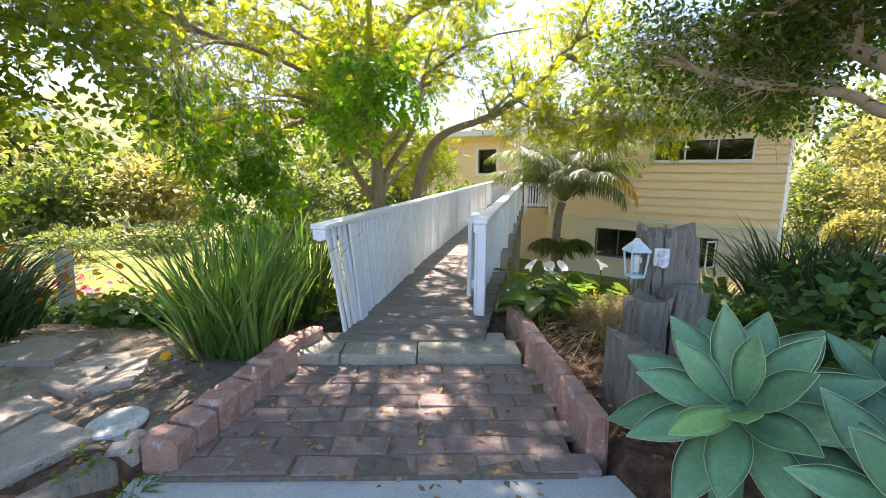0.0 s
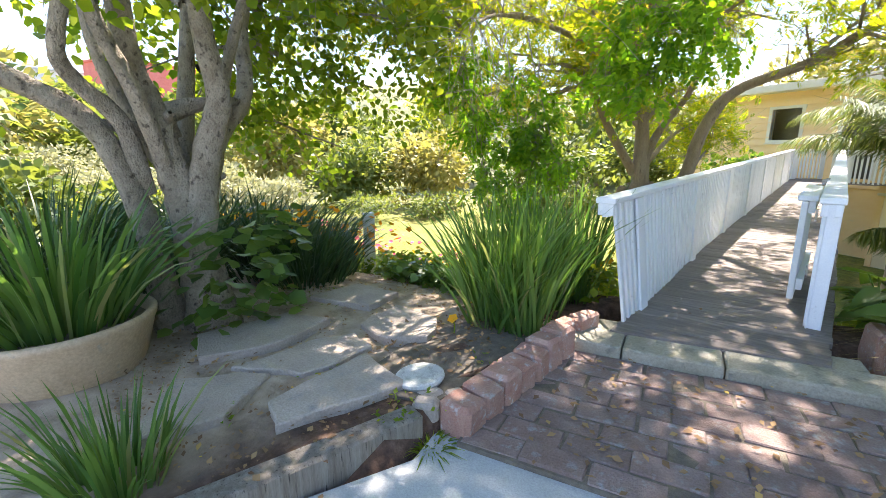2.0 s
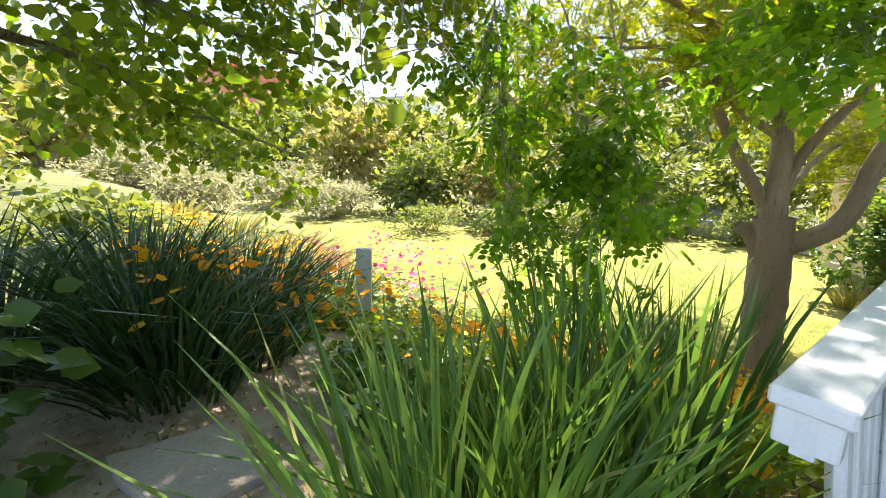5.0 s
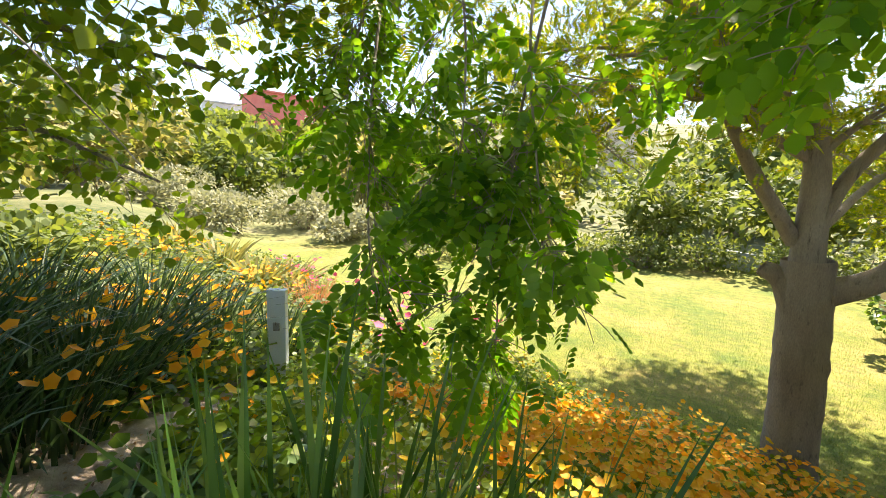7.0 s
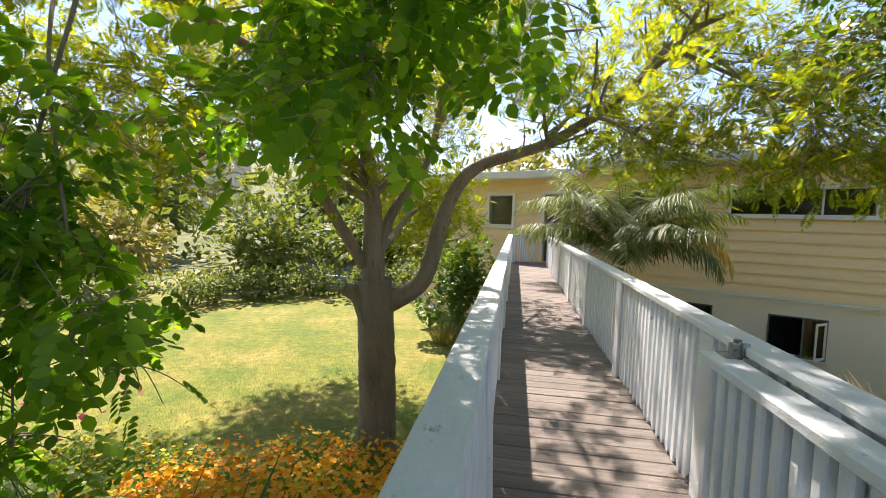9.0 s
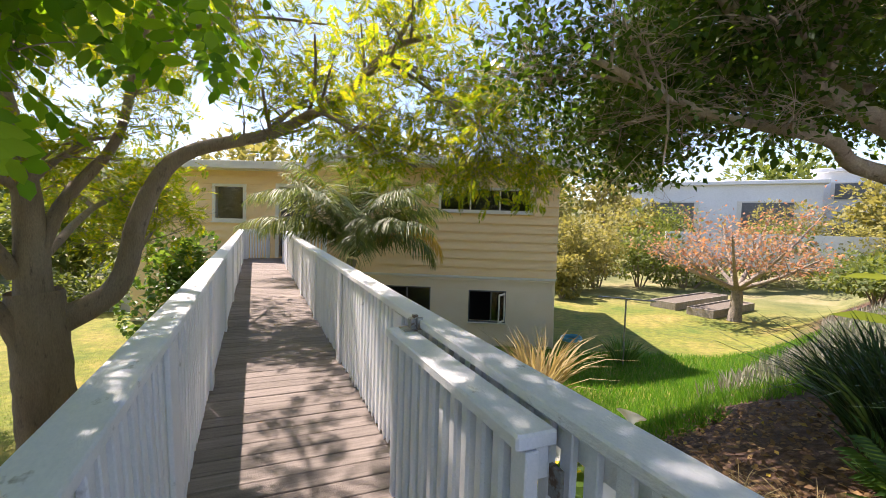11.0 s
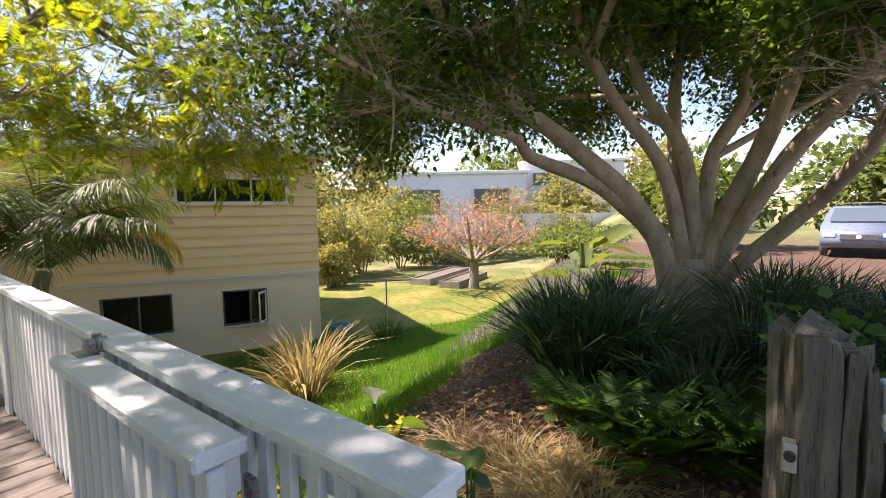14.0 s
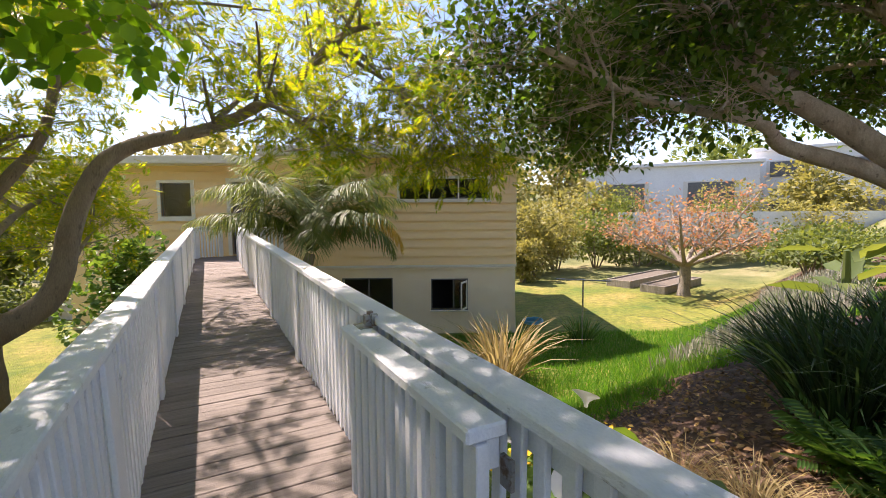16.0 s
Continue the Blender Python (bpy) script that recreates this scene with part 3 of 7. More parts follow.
def build_rail(name, pts, label, inner, z_of=rise, low=0.02, pitch=0.098, gap_posts=1.9, cap_w=0.138, H=0.92, first=0.05, post0=0.09, lean=0.0):
    """A white picket rail along a line; inner: +1 or -1, the side that carries the pickets."""
    rng = random.Random(len(label))
    a, b = Vector(pts[0]), Vector(pts[1])
    d = (b - a)
    L = d.length
    ang = math.degrees(math.atan2(d.y, d.x))
    rail = thing(name, (a.x, a.y, z_of(a.y)), label, "railing", turn=0)
    slope = (z_of(b.y) - z_of(a.y)) / L
    tilt = Matrix.Rotation(-math.atan(slope), 4, 'Y')
    base = pose(a.x, a.y, z_of(a.y), 0, 0, ang) @ tilt
    n = max(1, round(L / 3.6))
    for k in range(n):
        s0, s1 = L * k / n + (0.002 if k else 0), L * (k + 1) / n
        bm = box(bmesh.new(), s0, s1, -cap_w / 2, cap_w / 2, H - 0.042, H + rng.gauss(0, 0.0015), None, 0.006)
        bmesh.ops.transform(bm, matrix=base, verts=bm.verts)
        part("cap", bm, M_cap, rail)
    part("top_rail", box(bmesh.new(), 0.01, L - 0.01, -0.02, 0.02, H - 0.135, H - 0.043, base), M_white, rail)
    post = mesh_of(boxm(-0.045, 0.045, -0.045, 0.045, -0.28, H - 0.05, 0.005), "post", M_white)
    s = post0
    posts = []
    tip = lambda s: Matrix.Translation((0, 0, H)) @ Matrix.Rotation(inner * lean * math.exp(-(s / 2.2) ** 2), 4, 'X') @ Matrix.Translation((0, 0, -H))
    while s < L - 0.05:
        posts.append(s)
        s += gap_posts
    posts.append(L - 0.06)
    for s in posts:
        piece("post", post, base @ Matrix.Translation((s, -inner * 0.012, 0)) @ tip(s) @ Matrix.Rotation(rng.gauss(0, 0.008), 4, 'X'), rail)
    kinds = []
    for k in range(4):
        bm = boxm(-0.0245, 0.0245, -0.012, 0.012, low, H - 0.046, 0.004)
        for v in bm.verts:
            if v.co.z < low + 0.05:
                v.co.z += rng.gauss(0, 0.018)
        kinds.append(mesh_of(bm, "picket", M_white))
    s = first
    while s < L - 0.02:
        piece("picket", rng.choice(kinds), base @ Matrix.Translation((s + rng.gauss(0, 0.004), inner * 0.032, rng.gauss(0, 0.008))) @ tip(s) @ Matrix.Rotation(rng.gauss(0, 0.010) - 0.10 * lean / 0.12 * max(0.0, 1 - s / 0.7), 4, 'Y'), rail)
        s += pitch
    board = mesh_of(boxm(-0.075, 0.075, -0.011, 0.011, low - 0.03, H - 0.046, 0.004), "pilaster", M_white)
    for s in posts[(0 if lean else 1):-1]:
        piece("pilaster", board, base @ Matrix.Translation((s, inner * 0.055, 0)) @ tip(s), rail)
    part("end_block", box(bmesh.new(), 0.012, 0.055, -0.055, 0.055, H - 0.125, H - 0.043, base, 0.004), M_white, rail)
    return rail


def build_gate():
    g = thing("garden_gate", (0.735, 1.9, 0.05), "white picket gate folded open against the rail", "gate")
    rng = random.Random(4)
    y0, y1, x0, x1 = 1.36, 2.56, 0.672, 0.800
    part("cap", box(bmesh.new(), x0, x1, y0, y1, 0.842, 0.886, None, 0.007), M_cap, g)
    part("top_bar", boxm(0.745, 0.785, y0 + 0.02, y1 - 0.02, 0.75, 0.841), M_white, g)
    part("bottom_bar", boxm(0.745, 0.785, y0 + 0.02, y1 - 0.02, 0.14, 0.23), M_white, g)
    me = mesh_of(boxm(-0.02, 0.02, -0.027, 0.027, 0.05, 0.840, 0.009), "picket", M_white)
    y = y0 + 0.05
    while y < y1 - 0.02:
        piece("picket", me, Matrix.Translation((0.722, y + rng.gauss(0, 0.003), rng.gauss(0, 0.006))), g)
        y += 0.1
    part("end_board", boxm(0.70, 0.742, y0 - 0.002, y0 + 0.032, 0.06, 0.838, 0.004), M_white, g)
    for z in (0.30, 0.74):
        h = part("hinge", boxm(0.792, 0.806, 1.335, 1.385, z - 0.045, z + 0.045, 0.002), M_metal, g, "rusty zinc hinge")
    la = part("latch", join_boxes(((0.775, 0.80, 2.47, 2.52, 0.885, 0.94), (0.735, 0.80, 2.44, 2.55, 0.884, 0.892), (0.80, 0.83, 2.45, 2.47, 0.89, 0.95), (0.80, 0.83, 2.52, 2.54, 0.89, 0.95))), M_metal, g, "small zinc gate latch")


def join_boxes(rows, bevel=0.002):
    bm = bmesh.new()
    for r in rows:
        box(bm, *r, None, bevel)
    return bm


build_bridge()
build_rail("railing", ((-0.302, 0.07), (-0.302, 15.0)), "long white painted picket railing along the bridge", -1, low=-0.01, first=0.14, post0=0.52, lean=0.12)
build_rail("railing", ((0.881, 0.85), (0.881, 14.3)), "white painted picket railing with flaking cap", 1)
build_rail("railing", ((-0.27, 15.03), (0.50, 15.62)), "short white picket railing ending beside the house door", -1)
build_rail("railing", ((0.98, 13.68), (2.02, 13.68)), "short white picket railing on the door landing", 1)
build_gate()

# ---- house ----
HOUSE = pose(8.2, 10.94, 0, 0, 0, -27)


def cut_rows(u0, u1, z0, z1, holes):
    """Rectangles (u0, u1, z0, z1) that fill a wall round its openings."""
    zs = sorted({z0, z1, *[z for h in holes for z in h[2:] if z0 < z < z1]})
    out = []
    for a, b in zip(zs, zs[1:]):
        spans = [(u0, u1)]
        for h in holes:
            if h[2] <= a + 1e-6 and h[3] >= b - 1e-6:
                spans = [q for s, e in spans for q in ((s, min(e, h[0])), (max(s, h[1]), e)) if q[1] - q[0] > 1e-3]
        out += [(s, e, a, b) for s, e in spans]
    return out


def house_wall(name, parent, u0, u1, off, z0, z1, holes, material, thick=0.14):
    for a, b, c, d in cut_rows(u0, u1, z0, z1, holes):
        part(name, box(bmesh.new(), a, b, off, off + thick, c, d, HOUSE), material, parent)


def siding(parent, u0, u1, off, z0, z1, holes, h=0.262):
    z = z0
    while z < z1 - 0.02:
        top = min(z + h, z1)
        for a, b, c, d in cut_rows(u0, u1, z, top, holes):
            k = (c - z) / h
            o0, o1 = 0.042 * (1 - k) + 0.006, 0.042 * (1 - (d - z) / h) + 0.006
            bm = bmesh.new()
            box(bm, a, b, off - 0.001, off, c + 0.001, d)
            for v in bm.verts:
                if v.co.y < off - 0.0005:
                    v.co.y = off - (o0 if v.co.z < (c + d) / 2 else o1)
            bmesh.ops.transform(bm, matrix=HOUSE, verts=bm.verts)
            part("siding_board", bm, M_siding, parent)
        z += h


def window(parent, u0, u1, off, z0, z1, frame_m, mullions=(), fr=0.05, proud=0.045, open_sash=False, sill=True):
    w = part("window", join_rows(((u0 - fr, u1 + fr, z1, z1 + fr), (u0 - fr, u1 + fr, z0 - fr, z0), (u0 - fr, u0, z0, z1), (u1, u1 + fr, z0, z1)), off - proud, off + 0.10), frame_m, parent)
    for u in mullions:
        part("mullion", box(bmesh.new(), u - 0.02, u + 0.02, off - 0.01, off + 0.05, z0, z1, HOUSE), frame_m, w)
    edges = [u0, *mullions, u1]
    for k, (a, b) in enumerate(zip(edges, edges[1:])):
        if open_sash and k == 0:
            continue
        p = part("pane", box(bmesh.new(), a + 0.004, b - 0.004, off + 0.03, off + 0.036, z0 + 0.004, z1 - 0.004, HOUSE), M_glass, w)
        p.visible_shadow = False
    if sill:
        part("sill", box(bmesh.new(), u0 - fr - 0.03, u1 + fr + 0.03, off - proud - 0.04, off - proud + 0.05, z0 - fr - 0.035, z0 - fr, HOUSE, 0.005), M_trim, w)
    return w


def join_rows(rows, y0, y1):
    bm = bmesh.new()
    for a, b, c, d in rows:
        box(bm, a, b, y0, y1, c, d, HOUSE)
    return bm


def build_house():
    h = thing("house", (8.2, 10.94, -2.3), "two-storey tan house with lapped siding above pale stucco", "house", turn=-27)
    up = [(-3.44, -0.83, 1.86, 2.45)]
    low = [(-2.50, -1.46, -1.45, -0.56), (-5.15, -3.72, -1.45, -0.52)]
    house_wall("wall", h, -7.2, 0.0, 0.0, -0.12, 3.06, up, M_siding)
    siding(h, -7.2, 0.012, 0.0, -0.10, 3.05, up)
    house_wall("wall", h, -7.2, 0.0, 0.03, -2.6, -0.12, low, M_stucco)
    part("band", box(bmesh.new(), -7.2, 0.02, -0.045, 0.03, -0.17, -0.10, HOUSE, 0.006), M_trim, h)
    part("conduit", tube_data([HOUSE @ Vector(p) for p in ((-7.0, -0.06, -0.21), (-3.0, -0.06, -0.215), (-0.3, -0.06, -0.21), (-0.12, -0.06, -0.4), (-0.04, -0.06, -0.9), (0.0, -0.06, -2.2))], 0.012), M_stucco, h)
    left = [(-10.98, -10.04, 1.39, 2.43)]
    door = [(-8.81, -7.90, 0.18, 2.45)]
    house_wall("wall", h, -14.0, -7.2, 1.0, -2.6, 3.06, left + door, M_siding)
    siding(h, -14.0, -7.2, 1.0, -0.10, 3.05, left + door)
    house_wall("wall", h, -7.2, -7.06, 0.0, -2.6, 3.06, [], M_siding, 1.0)
    # side walls, back wall and inner floor; floor and inner wall blackened to imitate unlit rooms
    for u0, u1, a, b in ((-0.14, 0.0, 0.14, 8.0), (-14.0, -13.86, 1.14, 8.0), (-14.0, 0.0, 8.0, 8.14)):
        part("wall", box(bmesh.new(), u0, u1, a, b, -2.6, 3.06, HOUSE), M_lightened_siding, h)
    z = -0.10
    while z < 3.0:
        bm = bmesh.new()
        box(bm, 0.0, 0.001, 0.02, 8.0, z + 0.001, z + 0.262)
        for v in bm.verts:
            if v.co.x > 0.0005:
                v.co.x = 0.034 if v.co.z < z + 0.1 else 0.006
        bmesh.ops.transform(bm, matrix=HOUSE, verts=bm.verts)
        part("siding_board", bm, M_lightened_siding, h)
        z += 0.262
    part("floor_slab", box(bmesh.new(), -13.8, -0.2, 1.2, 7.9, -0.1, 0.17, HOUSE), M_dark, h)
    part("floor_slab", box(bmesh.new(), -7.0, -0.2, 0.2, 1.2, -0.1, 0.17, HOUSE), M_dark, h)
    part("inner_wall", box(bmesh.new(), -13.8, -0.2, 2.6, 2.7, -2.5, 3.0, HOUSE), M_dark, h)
    roof = part("roof", join_rows(((-7.35, 0.48, 3.21, 3.33),), -0.55, 8.5), M_roof, h, "flat pale gravel roof")
    part("roof", join_rows(((-14.4, -7.35, 3.08, 3.20),), 0.45, 8.5), M_roof, h)
    part("soffit", join_rows(((-7.33, 0.44, 3.06, 3.205),), -0.50, 8.4), M_trim, h)
    part("soffit", join_rows(((-14.3, -7.36, 2.96, 3.075),), 0.50, 8.4), M_trim, h)
    part("fascia", box(bmesh.new(), -7.36, 0.50, -0.59, -0.555, 3.10, 3.345, HOUSE, 0.004), M_trim, h)
    part("fascia", box(bmesh.new(), -14.4, -7.37, 0.41, 0.445, 2.98, 3.215, HOUSE, 0.004), M_trim, h)
    part("fascia", box(bmesh.new(), 0.485, 0.52, -0.55, 8.5, 3.10, 3.345, HOUSE, 0.004), M_trim, h)
    window(h, -3.44, -0.83, 0.0, 1.86, 2.45, M_trim, (-2.57, -1.70), 0.07)
    window(h, -10.98, -10.04, 1.0, 1.39, 2.43, M_trim, (), 0.11)
    window(h, -2.50, -1.46, 0.03, -1.45, -0.56, M_frame, (-1.86,), 0.035, 0.02, True, True)
    window(h, -5.15, -3.72, 0.03, -1.45, -0.52, M_frame, (-4.4,), 0.035, 0.02)
    # casement swung out
    sash = part("open_sash", bm_open_sash(), M_trim, h, "pale casement sash swung outwards")
    d = part("door_frame", join_rows(((-8.93, -7.78, 2.45, 2.57), (-8.93, -8.81, 0.15, 2.45), (-7.90, -7.78, 0.15, 2.45)), 0.94, 1.16), M_trim, h)
    # the leaf takes the same near black as the rooms
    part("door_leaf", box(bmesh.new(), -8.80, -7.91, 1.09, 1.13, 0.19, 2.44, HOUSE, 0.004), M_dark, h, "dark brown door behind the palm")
    part("vent_pipe", tube_data([HOUSE @ Vector(p) for p in ((-0.4, 0.6, 3.3), (-0.4, 0.6, 3.62))], 0.035), M_metal, h)


def bm_open_sash():
    bm = bmesh.new()
    m = HOUSE @ pose(-1.46, 0.0, 0, 0, 0, 62)
    for a, b, c, d in ((-0.42, 0.0, -1.43, -1.38), (-0.42, 0.0, -0.63, -0.58), (-0.42, -0.38, -1.38, -0.63), (-0.04, 0.0, -1.38, -0.63)):
        box(bm, a, b, -0.015, 0.015, c, d, m)
    return bm


def tube_data(pts, r, r1=None, seg=8):
    t = Tubes()
    t.add(spline([tuple(p) for p in pts], 5) if len(pts) > 2 else np.array([tuple(p) for p in pts]), r, r if r1 is None else r1, seg)
    v, f = t.data()
    n = len(v)
    return v, [tuple(map(int, q)) for q in f] + [tuple(range(seg))[::-1], tuple(range(n - seg, n))]


build_house()

# ---- trees ----
LEAFLET = [(0, 0, 0), (0.45, 0.30, 0.06), (1, 0, -0.06), (0.45, -0.30, 0.06)]


def pinnate(n=5, wide=0.17):
    """A feathered leaf of length 1: paired leaflets on a thin stalk."""
    v, f = [], []
    def leaf(p, a, l, drop):
        k = len(v)
        c, s = math.cos(a), math.sin(a)
        for x, y, z in ((0, 0, 0), (0.30, wide, 0.03), (0.68, wide * 0.95, 0.02), (1, 0, -0.08), (0.68, -wide * 0.95, 0.02), (0.30, -wide, 0.03)):
            X, Y = x * l * c - y * l * s, x * l * s + y * l * c
            v.append((p + X, Y, z * l - drop * abs(Y) - 0.18 * p * p))
        f.append((k, k + 1, k + 2, k + 3))
        f.append((k, k + 3, k + 4, k + 5))
    for i in range(n):
        p = 0.22 + 0.7 * i / n
        leaf(p, 1.15, 0.30, 0.25), leaf(p + 0.03, -1.15, 0.30, 0.25)
    leaf(0.95, 0, 0.28, 0.2)
    return v, f


def feather(n=8):
    """A fine feathered leaf of length 1 with narrow leaflets."""
    v, f = [], []
    for i in range(n):
        p = 0.16 + 0.78 * i / n
        l = 0.36 * math.sin(math.pi * (0.22 + 0.62 * i / n))
        for sg in (1, -1):
            k = len(v)
            c, q = math.cos(1.1), math.sin(1.1) * sg
            for x, y in ((0, 0), (0.5, 0.17), (1, 0), (0.5, -0.17)):
                X, Y = x * l * c - y * l * q, x * l * q + y * l * c
                v.append((p + X, Y, -0.22 * abs(Y) - 0.2 * p * p))
            f.append((k, k + 1, k + 2, k + 3))
    k = len(v)
    v += [(0.93, 0, -0.17), (1.05, 0.05, -0.2), (1.18, 0, -0.27), (1.05, -0.05, -0.2)]
    f.append((k, k + 1, k + 2, k + 3))
    return v, f


PINNATE = feather(7)
BROAD = pinnate(4, 0.30)
FERN = pinnate(12, 0.10)
ROUND = ([(0, 0, 0), (0.12, 0.36, 0.05), (0.55, 0.48, 0.06), (1.0, 0.0, -0.05), (0.55, -0.48, 0.06), (0.12, -0.36, 0.05)], [(0, 1, 2, 3), (0, 3, 4, 5)])
OVAL = (LEAFLET, [(0, 1, 2, 3)])


def grow(limbs, rng, levels=2, kids=7, length=1.3, shrink=0.6, up=0.15, spread=0.9, start=0.3, sag=0.0):
    """Tubes for limbs (points, r0, r1) and twigs off them; gives the tubes' data and the twig places with their directions."""
    tb = Tubes()
    tips, dirs = [], []
    todo = []
    stout = []
    for pts, r0, r1 in limbs:
        p = spline(pts, 6)
        one = Tubes()
        one.add(p, r0, r1, 10, rough=0.09, rng=rng)
        stout.append(one.data())
        todo.append((p, r0, r1, 0, length))
    while todo:
        p, r0, r1, lev, ln = todo.pop()
        m = len(p)
        for k in range(kids if lev == 0 else max(3, kids - 2 * lev)):
            s = rng.uniform(start if lev == 0 else 0.15, 1.0)
            i = min(m - 2, int(s * (m - 1)))
            d = p[i + 1] - p[i]
            d = d / (np.linalg.norm(d) + 1e-9)
            q = rng.normal(0, 1, 3)
            q[2] = q[2] * 0.6 + up
            q /= np.linalg.norm(q)
            e = d * (1 - spread * 0.6) + q * spread
            e /= np.linalg.norm(e)
            l = ln * rng.uniform(0.6, 1.2)
            bend = rng.normal(0, 0.25, 3)
            t = np.linspace(0, 1, 6)[:, None]
            pts = p[i] + e * l * t + bend * l * t * t * 0.5 + np.array([0, 0, -sag * l])[None] * t * t
            ra = max(0.0028, (r0 + (r1 - r0) * s) * 0.45)
            rb = max(0.0016, ra * 0.35)
            tb.add(pts, ra, rb, 5 if lev else 6)
            if lev + 1 < levels:
                todo.append((pts, ra, rb, lev + 1, ln * shrink))
            if lev + 1 >= levels - 1:
                for u in (2, 3, 4, 5):
                    tips.append(pts[u])
                    dirs.append(pts[u] - pts[u - 1])
    return stout, tb, np.array(tips), np.array(dirs)


def wood(t, stout, tb, material):
    for s in stout:
        part("limb", s, material, t, smooth=True)
    tagged(part("branchwork", tb.data(), material, t, smooth=True), kind="stuff")


def leaves(rng, tips, dirs, n, form, size, jitter=0.18, droop=0.3, keep=None):
    k = rng.integers(0, len(tips), n)
    pos = tips[k] + rng.normal(0, jitter, (n, 3))
    d = dirs[k] / (np.linalg.norm(dirs[k], axis=1)[:, None] + 1e-9)
    fwd = d * 0.7 + rng.normal(0, 0.6, (n, 3))
    fwd[:, 2] -= droop
    upv = rng.normal(0, 0.45, (n, 3)) + np.array([0, 0, 1.0])
    if keep is not None:
        ok = keep(pos)
        pos, fwd, upv = pos[ok], fwd[ok], upv[ok]
    return scatter(form[0], form[1], pos, fwd, upv, size * rng.uniform(0.7, 1.25, len(pos)))


def clear_of_walk(p, r=0.62):
    """Keeps the way of the walk free of leaves."""
    a, b, c = np.array([1.4, -3.2, 1.35]), np.array([0.1, -1.8, 1.35]), np.array([0.3, 0.6, 1.4])
    g = np.array([-0.35, 0.35, 1.38])
    out = np.full(len(p), True)
    for s, e in ((a, b), (b, g), (g, c)):
        t = np.clip(((p - s) @ (e - s)) / ((e - s) @ (e - s)), 0, 1)
        out &= np.linalg.norm(p - (s + t[:, None] * (e - s)), axis=1) > r
    return out


